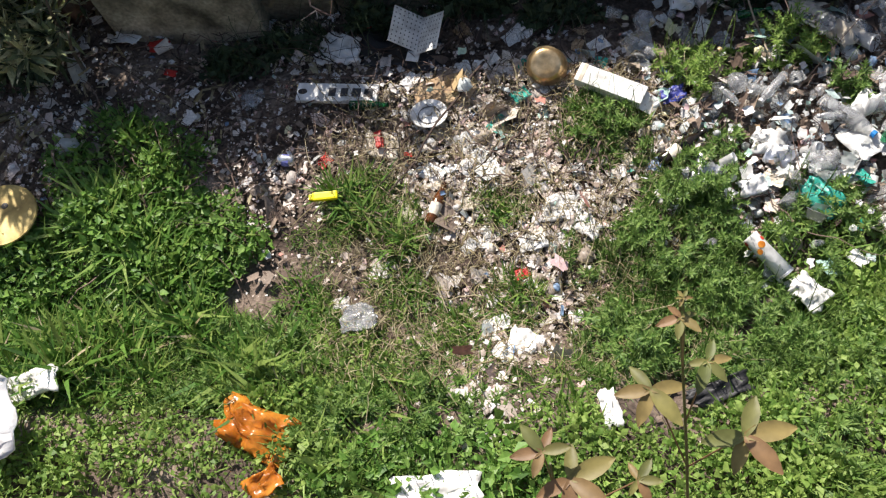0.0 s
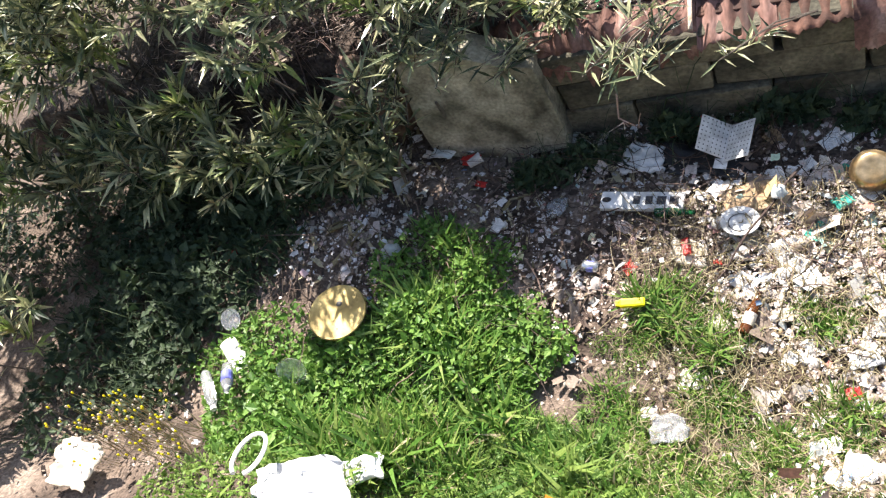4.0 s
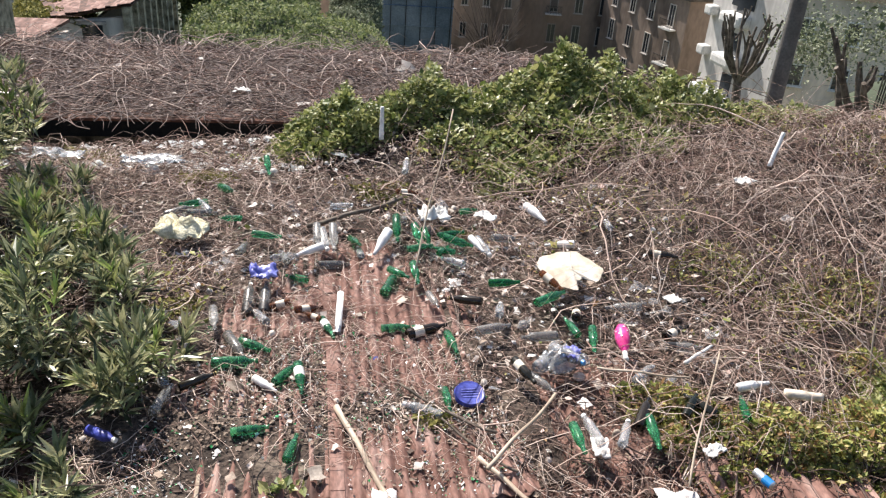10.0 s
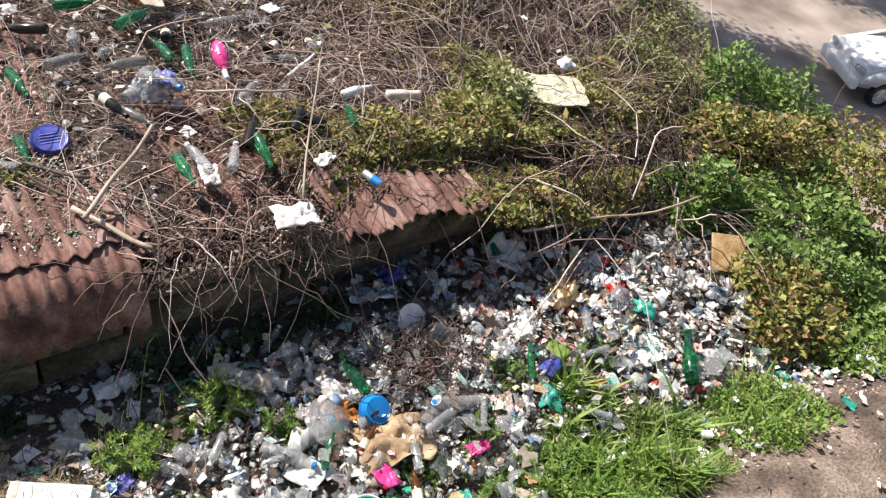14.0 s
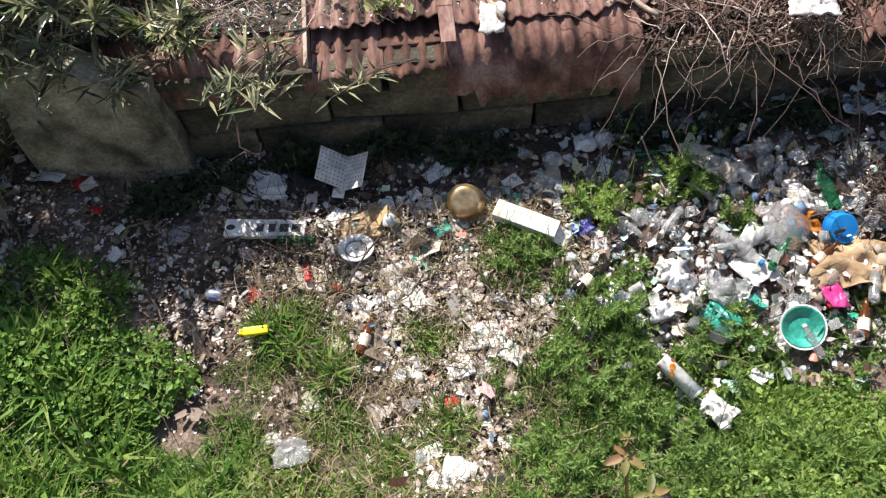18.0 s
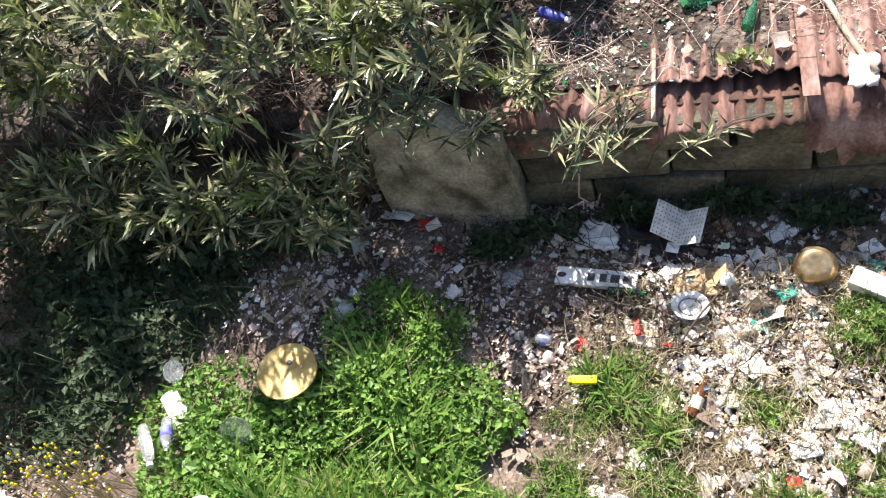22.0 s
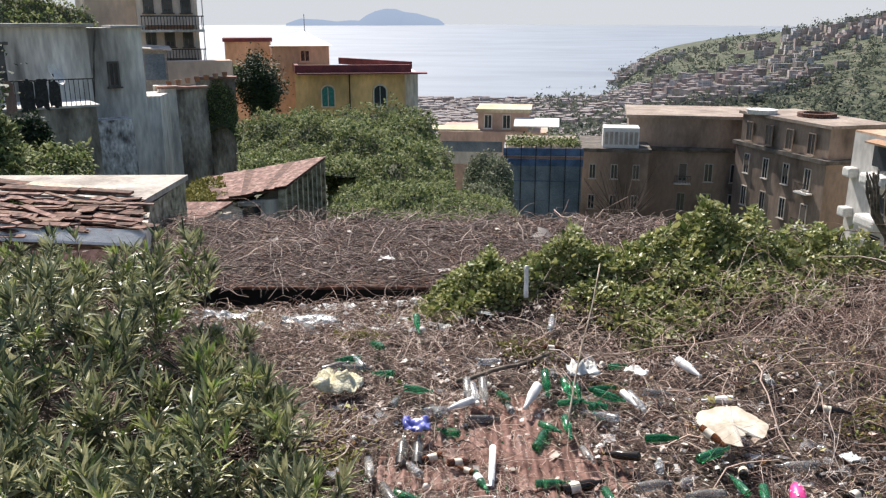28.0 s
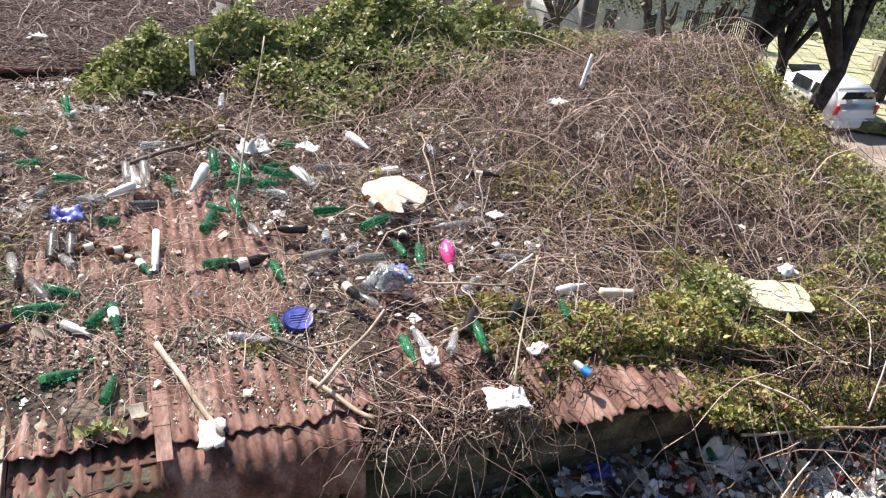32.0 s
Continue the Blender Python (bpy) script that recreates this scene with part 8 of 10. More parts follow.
bottle("dark", 1.46, 4.42, -70, 0.09, -4, 0.85)
bottle("darkbase", 1.55, 4.28, -59, 0.08, 0, 0.75)
bottle("bigclear", 1.72, 4.55, 24, 0.1, 8, 1.05)
bottle("bigclear", 1.82, 4.6, -60, 0.11, 8, 0.9)
bottle("dark2", 2.15, 3.95, 57, 0.09, 6, 1.0)
bottle("darkbase", 2.73, 4.65, -6, 0.08, 0, 0.85)
MORE = (("clear2", -0.55, 6.2, 80), ("clear", -0.2, 6.05, 30), ("white", 0.0, 6.15, 200), ("green", -0.1, 5.7, 140), ("clear2", 0.2, 5.9, 20), ("clear", 0.42, 6.1, 95),
        ("green", 1.15, 6.15, 60), ("wineg", 1.3, 6.3, -20), ("clear", 1.2, 5.95, 130), ("clear2", 1.75, 6.35, 10), ("dark2", 1.2, 5.35, 150), ("clear", 1.45, 5.2, 75),
        ("clear2", 1.35, 4.95, 15), ("green", 1.95, 4.95, 100), ("dark", 2.05, 5.15, 70), ("clear", 2.3, 4.35, 40), ("clear2", 2.45, 5.2, 165), ("dark", 2.75, 4.85, 30),
        ("brown", 0.0, 5.25, 25), ("brown", -0.25, 5.3, 190), ("clear", -0.35, 5.15, 115), ("clear", 1.95, 3.75, 62), ("white", 3.05, 4.2, 10), ("dark2", 2.55, 4.0, 120),
        ("green", 2.85, 3.95, 75), ("clear2", 0.85, 6.75, 95), ("clear", 0.3, 7.0, 35), ("green", -0.7, 6.75, 155), ("clear2", -0.95, 6.85, 20), ("white", 2.2, 6.2, 165),
        ("clear", 2.7, 6.4, 80), ("green", 1.5, 6.9, 35), ("brown", 0.95, 7.3, 15), ("clear2", -0.9, 4.25, 75), ("green", -0.35, 3.92, 10), ("green", -0.1, 3.75, 75))
for kind_, bx_, by_, yaw_ in MORE:
    bottle(kind_, bx_, by_, yaw_, 0.06, 0 if by_ < 5 else -10, 0.9)
bottle("white", 2.14, 6.83, -66, 0.12, -6, 1.1)
bottle("clear", 1.75, 3.8, 100, 0.08, 5, 0.9)
bottle("dark2", 2.5, 4.0, 50, 0.08, 10, 0.8)
bottle("clear2", -1.15, 6.9, 30, 0.08, 4, 0.9)
bottle("clear", -0.95, 7.0, 120, 0.08, 4, 0.9)
bottle("clear", 1.0, 7.9, 80, 0.1, 10, 1.0)
bottle("clear2", 0.95, 5.35, -75, 0.06, 0, 0.7)
bottle("green", 0.95, 6.2, 10, 0.07, 4, 0.9)
bottle("green", 1.15, 6.15, 160, 0.07, 4, 0.8)
bottle("clear2", -0.2, 6.05, 100, 0.08, -10, 0.8)
bottle("dark", 3.05, 5.9, -20, 0.1, 0, 0.8)
bottle("brown", 1.98, 5.62, -55, 0.16, -12, 0.95)
bottle("brown", 0.02, 5.15, 140, 0.06, 0, 0.7)
# in the lot
LOT = "bottles in the lot"
bottle("brown", -0.41, 1.85, 70, 0.04, 0, 0.95, lot_z, LOT)
bottle("brown", 2.11, 1.67, 67, 0.07, 4, 0.95, lot_z, LOT)
bottle("green", 1.8, 2.08, 49, 0.09, 22, 0.8, lot_z, LOT)
bottle("wineg", 4.3, 1.65, 54, 0.1, 10, 1.2, lot_z, LOT)
bottle("green", 3.18, 2.05, 75, 0.12, 40, 0.8, lot_z, LOT)
bottle("dark", 0.82, 2.07, 34, 0.06, 2, 0.9, lot_z, LOT)
bottle("bigclear", 1.6, 2.15, -50, 0.1, 5, 0.9, lot_z, LOT)
bottle("bigclear", 1.75, 2.2, 15, 0.09, 5, 0.9, lot_z, LOT)
bottle("clear", 2.45, 1.95, 10, 0.09, 5, 1.0, lot_z, LOT)
bottle("bigclear", 2.6, 2.0, 160, 0.09, 5, 1.0, lot_z, LOT)
bottle("green", -0.78, 2.46, -5, 0.04, 0, 0.85, lot_z, LOT)
bottle("wineg", 2.15, 2.45, 95, 0.09, 10, 0.95, lot_z, LOT)
bottle("clear", -3.3, 1.33, -57, 0.12, 0, 0.95, lot_z, LOT)
rb = random.Random(77)
for k in range(38):
    kind = rb.choice(("clear", "bigclear", "clear", "clear", "green", "brown", "clear"))
    x = rb.uniform(1.0, 5.8)
    y = rb.uniform(1.55 + 0.1 * max(0, 2 - x), 3.05)
    bottle(kind, x, y, rb.uniform(0, 360), 0.06 + rb.uniform(0, 0.06), rb.uniform(-10, 25), rb.uniform(0.5, 0.8), lot_z, LOT)


def cup_kind(name, prof, mt, text, wob=0.03, n=14):
    ob = tagged(new(name), text, "cup")
    part("body", lathe(prof, n, wob), mt, ob, smooth=True)
    ob.matrix_world = pose(0, 0, -30)
    return ob


CUP = [(0.002, 0.002), (0.028, 0.0), (0.037, 0.095), (0.0395, 0.096), (0.0395, 0.1), (0.035, 0.099), (0.0265, 0.004), (0.002, 0.005)]
BOWL = [(0.002, 0.002), (0.045, 0.0), (0.062, 0.05), (0.066, 0.051), (0.064, 0.054), (0.043, 0.005), (0.002, 0.006)]
C1 = cup_kind("plastic_cup", CUP, WHITE, "white disposable plastic cup lying in the litter")
C2 = cup_kind("clear_cup", CUP, CLEAR, "clear disposable plastic cup lying in the litter")
C3 = cup_kind("food_tub", BOWL, CLEAR, "clear plastic food tub on the litter")
first = set()


def throw(src, x, y, rx, ry, rz, s=1.0, surf=lot_z, lift=0.03, group="cups in the litter"):
    m = pose(x, y, float(surf(x, y)) + lift, rx, ry, rz) @ Matrix.Scale(s, 4)
    if src.name not in first:
        first.add(src.name)
        src.matrix_world = m
        return tagged(src, group=group)
    c = copy_thing(src, m)
    c.matrix_world = m
    return tagged(c, group=group)


throw(C1, 1.72, 2.61, 70, 0, 40, 1.1)
throw(C1, 1.79, 3.02, 80, 10, -30, 1.1)
throw(C1, 0.66, 1.82, 88, 0, 55, 1.3)
throw(C2, -2.64, 2.92, 60, 0, 20, 1.3)
throw(C1, -3.21, 1.6, 150, 0, 20, 1.7, lift=0.12)
throw(C1, -2.0, 2.87, 85, 0, 120, 0.9)
for k in range(90):
    x = rb.uniform(0.5, 5.9)
    y = rb.uniform(1.5 + 0.12 * max(0, 2 - x), 3.05)
    throw(rb.choice((C1, C2, C3, C2, C3)), x, y, rb.uniform(30, 170), rb.uniform(-30, 30), rb.uniform(0, 360), rb.uniform(0.55, 0.95), lift=0.04 + rb.uniform(0, 0.06))


def film(name, text, cat, x, y, sx, sy, amp, mt, yaw=0, seed=0, surf=lot_z, lift=0.0, bump=0.0, n=11, rx=0, ry=0, group=""):
    """A crumpled bag, cloth or sheet of paper."""
    ob = tagged(new(name), text, cat, group)
    ob.matrix_world = lay(x, y, yaw, lift, rx, ry, surf)
    part("sheet", crumple(sx, sy, min(amp, 0.42 * min(sx, sy)), n + 2, seed, bump), mt, ob, smooth=True)
    return ob


film("plastic_bag", "large white carrier bag lying in the grass", "bag", -2.36, 0.7, 0.46, 0.36, 0.1, WHITE, 10, 1, lift=0.1, bump=0.1)
hb = tagged(new("bag_handle"), "white loop handle of the carrier bag", "bag")
part("loop", tube([(-2.55 + 0.075 * math.cos(a), 0.86 + 0.11 * math.sin(a), 0.8 - 0.04 * math.sin(a)) for a in np.linspace(-1.2, 4.3, 16)], 0.011, 7), WHITE, hb)
film("paper", "crumpled white paper in the grass", "paper", -2.18, 0.9, 0.27, 0.12, 0.06, PAPER, 15, 2, lift=0.1)
film("orange_bag", "translucent orange plastic bag in the weeds", "bag", -1.12, 0.67, 0.34, 0.2, 0.09, ORANGE, -25, 3, lift=0.03, bump=0.05)
film("orange_bag", "small torn orange film in the weeds", "bag", -1.05, 0.45, 0.14, 0.1, 0.05, ORANGE, 30, 4, lift=0.06)
film("food_wrapper", "white and black printed wrapper in the weeds", "wrapper", -0.36, 0.4, 0.34, 0.14, 0.05, PAPER, 0, 5, lift=0.06)
film("paper", "white packet lying on a weedy heap", "paper", -3.75, 0.8, 0.3, 0.24, 0.05, CREAM, -15, 6, lift=0.12)
film("kraft_bag", "crumpled brown kraft paper bag", "bag", 2.13, 1.95, 0.42, 0.3, 0.09, KRAFT, -8, 7, lift=0.05, bump=0.04)
film("pink_flower_foil", "shiny magenta foil on the kraft bag", "wrapper", 2.0, 1.8, 0.1, 0.12, 0.05, PINK, 10, 8, lift=0.11, n=7)
film("silver_bag", "silver foil crisp bag with a blue base", "bag", 2.57, 1.25, 0.28, 0.2, 0.1, SILVER, -16, 9, lift=0.05, bump=0.05)
film("blue_wrapper", "crumpled blue wrapper beside the foil bag", "wrapper", 2.68, 1.15, 0.13, 0.08, 0.05, BLUE, 20, 10, lift=0.06, n=7)
film("gold_foil", "crumpled yellow-gold foil in the litter", "wrapper", 3.74, 2.4, 0.28, 0.2, 0.1, GOLD, -10, 11, lift=0.04, bump=0.05)
film("white_bag", "white plastic bag caught by the wall", "bag", 3.6, 2.88, 0.3, 0.24, 0.12, WHITE, -7, 12, lift=0.04, bump=0.08)
film("white_bag", "grey-white plastic bag in the shade of the wall", "bag", 1.05, 2.95, 0.2, 0.16, 0.09, RAG, 20, 13, lift=0.03, bump=0.05)
film("grey_bag", "limp grey plastic bag by the wall", "bag", 2.55, 2.92, 0.36, 0.14, 0.07, SILVER, -12, 14, lift=0.05)
film("navy_bag", "dark blue plastic bag by the wall", "bag", 2.73, 3.0, 0.18, 0.12, 0.09, NAVY, -8, 15, lift=0.05, bump=0.04)
film("orange_wrapper", "crumpled orange wrapper in the litter", "wrapper", 1.98, 2.24, 0.15, 0.12, 0.07, ORANGE, -17, 16, lift=0.06, n=8)
film("orange_wrapper", "small red-orange wrapper in the litter", "wrapper", 4.15, 2.3, 0.14, 0.1, 0.06, RED, -17, 17, lift=0.08, n=8)
film("magenta_wrapper", "crumpled magenta wrapper in the litter", "wrapper", 2.55, 1.72, 0.13, 0.08, 0.05, PINK, 0, 18, lift=0.08, n=7)
film("blue_print_wrapper", "dark blue printed wrapper in the litter", "wrapper", 3.3, 1.98, 0.2, 0.1, 0.06, NAVY, 25, 19, lift=0.08, n=8)
film("green_wrapper", "yellow-green leaf-shaped wrapper in the litter", "wrapper", 3.4, 2.05, 0.1, 0.14, 0.06, WEED, 25, 20, lift=0.1, n=7)
film("cardboard", "flattened piece of brown cardboard", "cardboard", -0.38, 2.5, 0.3, 0.18, 0.03, KRAFT, 17, 21, lift=0.02)
film("pulp_card", "torn white paper sheet", "paper", 0.21, 1.77, 0.18, 0.13, 0.05, PAPER, -3, 22, lift=0.02)
film("pulp_card", "torn white paper cup lid", "paper", 0.33, 1.66, 0.12, 0.09, 0.04, PAPER, -40, 23, lift=0.02, n=8)
film("pulp_card", "white torn napkin on the soil", "paper", -0.02, 1.05, 0.18, 0.13, 0.04, PAPER, 60, 24, lift=0.02)
film("pulp_card", "white torn napkin on the soil", "paper", 0.06, 1.6, 0.14, 0.08, 0.04, PAPER, 10, 25, lift=0.02)
film("snack_wrapper", "orange and white snack wrapper", "wrapper", -0.7, 2.2, 0.18, 0.12, 0.04, CREAM, -10, 26, lift=0.02)
film("red_wrapper", "small red wrapper on the soil", "wrapper", 0.0, 1.44, 0.07, 0.05, 0.03, RED, 20, 27, lift=0.02, n=6)
film("red_wrapper", "red packet in the shade of the wall", "wrapper", -1.98, 2.9, 0.12, 0.07, 0.05, RED, 6, 28, lift=0.02, n=7)
film("red_wrapper", "red plastic rag by the wall", "wrapper", -0.72, 3.02, 0.2, 0.1, 0.06, RED, 6, 29, lift=0.02, n=8)
film("red_wrapper", "torn red foil in the shade of the thicket", "wrapper", -3.45, 2.22, 0.1, 0.07, 0.04, RED, 30, 81, lift=0.03, n=7)
film("red_wrapper", "crushed red carton on the soil", "wrapper", -1.9, 2.72, 0.07, 0.04, 0.03, RED, -20, 82, lift=0.02, n=7)
film("paper", "torn white paper beside a red packet", "paper", -2.16, 2.93, 0.16, 0.07, 0.04, PAPER, -12, 83, lift=0.03, n=7)
film("clear_film", "crushed clear plastic tray at the foot of the rubble", "plastic", -2.76, 3.06, 0.16, 0.13, 0.08, CLEAR, 8, 84, lift=0.05, bump=0.05, n=8)
film("clear_film", "crushed clear plastic cup on the soil", "plastic", -1.43, 2.56, 0.13, 0.1, 0.06, CLEAR, 25, 85, lift=0.03, bump=0.03, n=8)
film("paper", "small white crumpled paper in the shade", "paper", -3.38, 2.36, 0.11, 0.06, 0.04, PAPER, 40, 86, lift=0.03, n=7)
film("red_print_wrapper", "white wrapper with a red edge", "wrapper", -0.72, 2.24, 0.045, 0.1, 0.03, RED, 8, 87, lift=0.05, n=7)
film("purple_wrapper", "dark purple wrapper beside the white carton", "wrapper", 0.8, 2.36, 0.12, 0.08, 0.05, NAVY, 15, 88, lift=0.06, n=7)
film("teal_wrapper", "small teal plastic piece", "wrapper", 0.03, 2.44, 0.09, 0.07, 0.04, TEAL, 30, 30, lift=0.03, n=6)
film("black_sheet", "black plastic sheet under the printed box", "wrapper", -0.62, 2.85, 0.5, 0.34, 0.05, BLACK, -10, 31, lift=0.0)
film("napkin", "wad of white tissue in the shade", "paper", -0.96, 2.84, 0.24, 0.2, 0.06, PAPER, -7, 32, lift=0.02, bump=0.02)
film("cream_rag", "yellowed wad of foam caught in the brambles", "foam", -1.09, 6.52, 0.42, 0.3, 0.12, FOAM, -2, 33, roof_z, 0.08, bump=0.06)
film("dirty_rag", "dirty white rag hung over the end of a stick", "rag", 0.4, 3.25, 0.13, 0.2, 0.035, RAG, -10, 34, roof_z, 0.03, bump=0.02)
film("dirty_rag", "grey rag caught at the edge of the roof", "rag", 2.05, 3.15, 0.24, 0.16, 0.035, RAG, -7, 35, roof_z, 0.04)
film("white_rag", "wad of white plastic in the brambles", "plastic", 1.14, 6.8, 0.26, 0.2, 0.08, PAPER, 3, 36, roof_z, 0.08, bump=0.04)
film("white_rag", "torn white plastic in the brambles", "plastic", 1.64, 6.78, 0.18, 0.12, 0.06, PAPER, -40, 37, roof_z, 0.09)
film("blue_film", "violet-blue plastic wad on the roof", "plastic", -0.36, 5.78, 0.2, 0.16, 0.08, BLUEVIO, 0, 38, roof_z, 0.07, bump=0.03)
film("white_film", "crumpled clear and white film on the roof", "plastic", 1.75, 4.5, 0.32, 0.2, 0.1, CLEAR, 24, 39, roof_z, 0.05, bump=0.06)
film("printed_bag", "crumpled printed plastic bag among the canes", "plastic", 1.85, 4.62, 0.16, 0.12, 0.08, BLUEVIO, 60, 40, roof_z, 0.12)
film("white_film", "shred of white film in the brambles", "plastic", 2.45, 3.55, 0.14, 0.08, 0.04, PAPER, 30, 41, roof_z, 0.05, n=7)
film("white_film", "shred of white film in the brambles", "plastic", 1.75, 3.62, 0.16, 0.1, 0.06, RAG, 80, 42, roof_z, 0.05, n=7)
film("white_film", "white plastic scrap in the brambles", "plastic", 4.3, 7.0, 0.2, 0.12, 0.06, PAPER, 20, 43, roof_z, 0.12, n=8)
film("white_film", "white plastic scrap in the brambles", "plastic", 2.9, 5.3, 0.12, 0.1, 0.04, PAPER, 20, 44, roof_z, 0.1, n=7)
film("white_film", "grey film flattened on the mound", "plastic", -1.6, 8.2, 0.6, 0.22, 0.08, CLEAR, 5, 45, roof_z, 0.06)
film("white_film", "grey film flattened on the mound", "plastic", -2.6, 8.5, 0.5, 0.22, 0.08, CLEAR, -5, 46, roof_z, 0.06)
film("white_film", "pale plastic flake on the far shed roof", "plastic", -1.16, 13.98, 0.28, 0.16, 0.05, PAPER, 10, 47, FARROOF, 0.15)
film("blue_rag", "dark blue rag in the weeds", "rag", 0.77, 0.78, 0.24, 0.08, 0.05, BLACK, 17, 48, lift=0.06)
film("white_sheet", "pale card half hidden in the weeds", "card", 0.34, 0.72, 0.07, 0.15, 0.03, PAPER, 12, 49, lift=0.07)
film("clear_film", "sheet of clear film on the grass", "plastic", -0.79, 1.26, 0.16, 0.13, 0.03, CLEAR, 0, 50, lift=0.07)
for k in range(46):
    x = rb.uniform(0.9, 5.6)
    y = rb.uniform(1.7, 3.05)
    film("wrapper", "crumpled plastic wrapper in the heap of litter", "wrapper", x, y, rb.uniform(0.08, 0.22), rb.uniform(0.07, 0.16), rb.uniform(0.04, 0.09),
         rb.choice((WHITE, PAPER, CLEAR, PAPER, RAG, SILVER, CREAM, WHITE, CLEAR, TEAL)), rb.uniform(0, 360), 400 + k, lift=0.04 + rb.uniform(0, 0.05), bump=0.03, n=7, group="wrappers in the litter")


def disc_thing(name, text, x, y, prof, mt, rx=0, ry=0, rz=0, surf=lot_z, lift=0.02, sx=1.0, cat="plate", n=28):
    ob = tagged(new(name), text, cat)
    ob.matrix_world = lay(x, y, rz, lift, rx, ry, surf)
    part("dish", lathe(prof, n), mt, ob, smooth=False).scale = (1, sx, 1)
    return ob


def plate(r, d=0.018):
    return [(0.002, 0.003), (r * 0.62, 0.0), (r * 0.72, d * 0.5), (r * 0.97, d), (r, d * 1.15), (r * 0.97, d * 1.35), (r * 0.7, d * 0.75), (r * 0.6, 0.005), (0.002, 0.007)]


o = disc_thing("paper_plate", "white paper plate with a ringed rim", -0.45, 2.36, plate(0.1), PAPER, -10, 4, lift=0.05)
part("print_ring", lathe([(0.055, 0.0085), (0.06, 0.0095), (0.0605, 0.0085)], 24), INK, o)
disc_thing("blue_bowl", "bright blue plastic bowl lying in the litter", 2.16, 2.17, [(0.002, 0.004), (0.075, 0.0), (0.09, 0.04), (0.1, 0.042), (0.1, 0.048), (0.088, 0.047), (0.072, 0.008), (0.002, 0.01)], BLUE, 212, 0, 10, lift=0.12, cat="bowl")
o = disc_thing("green_bowl", "translucent green bowl with a pale rim in the weeds", 1.79, 1.66, [(0.002, 0.004), (0.06, 0.0), (0.1, 0.035), (0.11, 0.037), (0.1, 0.041), (0.058, 0.006), (0.002, 0.009)], TEAL, 22, 0, -15, lift=0.08, cat="bowl")
part("rim", lathe([(0.106, 0.036), (0.114, 0.036), (0.114, 0.043), (0.106, 0.042)], 28), WHITE, o)
disc_thing("oval_dish", "oval white plastic lid standing on the litter", 2.66, 2.64, [(0.002, 0.0), (0.085, 0.0), (0.088, 0.008), (0.002, 0.01)], WHITE, 50, 0, -15, lift=0.1, sx=1.15, cat="lid")
o = disc_thing("blue_dish", "dark blue ribbed plastic lid on the rusty sheets", 1.03, 4.17, [(0.002, 0.01), (0.07, 0.01), (0.088, 0.014), (0.1, 0.0), (0.104, 0.006), (0.094, 0.03), (0.08, 0.026), (0.002, 0.02)], NAVY, 14, 0, 0, roof_z, 0.07, cat="lid")
for k in range(4):
    part("rib", box(0.12 - 0.012 * abs(k - 1.5), 0.008, 0.006, pose(0, -0.03 + k * 0.02, 0.024), 0.002), BLUEVIO, o)
o = disc_thing("gold_cake_board", "round gold cake board with a crimped edge", -2.6, 1.82, [(0.002, 0.0), (0.165, 0.0), (0.172, 0.006), (0.168, 0.012), (0.155, 0.009), (0.002, 0.009)], GOLDMATT, 0, 7, 10, lift=0.13, cat="board", n=40)
part("hole", lathe([(0.002, 0.0105), (0.017, 0.0105), (0.017, 0.0095)], 14), BLACK, o).matrix_basis = pose(0.01, 0.05, 0)
disc_thing("round_tray", "pale plastic lid standing in the clover", -2.79, 1.46, [(0.002, 0.0), (0.08, 0.0), (0.084, 0.01), (0.076, 0.008), (0.002, 0.006)], CLEAR, 62, 0, 20, lift=0.12, cat="lid")
disc_thing("oval_dish", "white plastic lid in the weeds", -3.3, 1.78, [(0.002, 0.0), (0.06, 0.0), (0.064, 0.01), (0.002, 0.006)], CLEAR, 30, 0, 20, lift=0.1, cat="lid")
o = tagged(new("gold_pot"), "dented gold foil pot shining in the sun", "pot")
o.matrix_world = lay(0.18, 2.6, 10, 0.03, 26, -10, lot_z)
part("body", lathe([(0.108, 0.0), (0.104, 0.07), (0.085, 0.12), (0.07, 0.135), (0.045, 0.128), (0.002, 0.13)], 22, 0.02), GOLD, o, smooth=True)

# the printed wine bag
o = tagged(new("wine_gift_bag"), "white card wine gift bag with dark lettering and a punched handle", "gift bag")
o.matrix_world = lay(-0.95, 2.53, 173, 0.015, 0, 0, lot_z)
bm = box(0.46, 0.115, 0.03, pose(0, 0, 0.03), 0.008)
part("bag", bm, PAPER, o)
bm = bmesh.new()
bmesh.ops.create_circle(bm, cap_ends=True, segments=18, radius=0.022)
bmesh.ops.transform(bm, matrix=pose(0.195, 0.0, 0.0465) @ Matrix.Diagonal((1.2, 0.8, 1, 1)), verts=bm.verts)
part("handle_hole", bm, BLACK, o)
for k, w_ in enumerate((0.05, 0.05, 0.04, 0.04)):
    part("print_bar", box(w_, 0.052, 0.001, pose(-0.178 + 0.068 * k, 0.0, 0.0462)), INK, o, "dark printed letter bar")
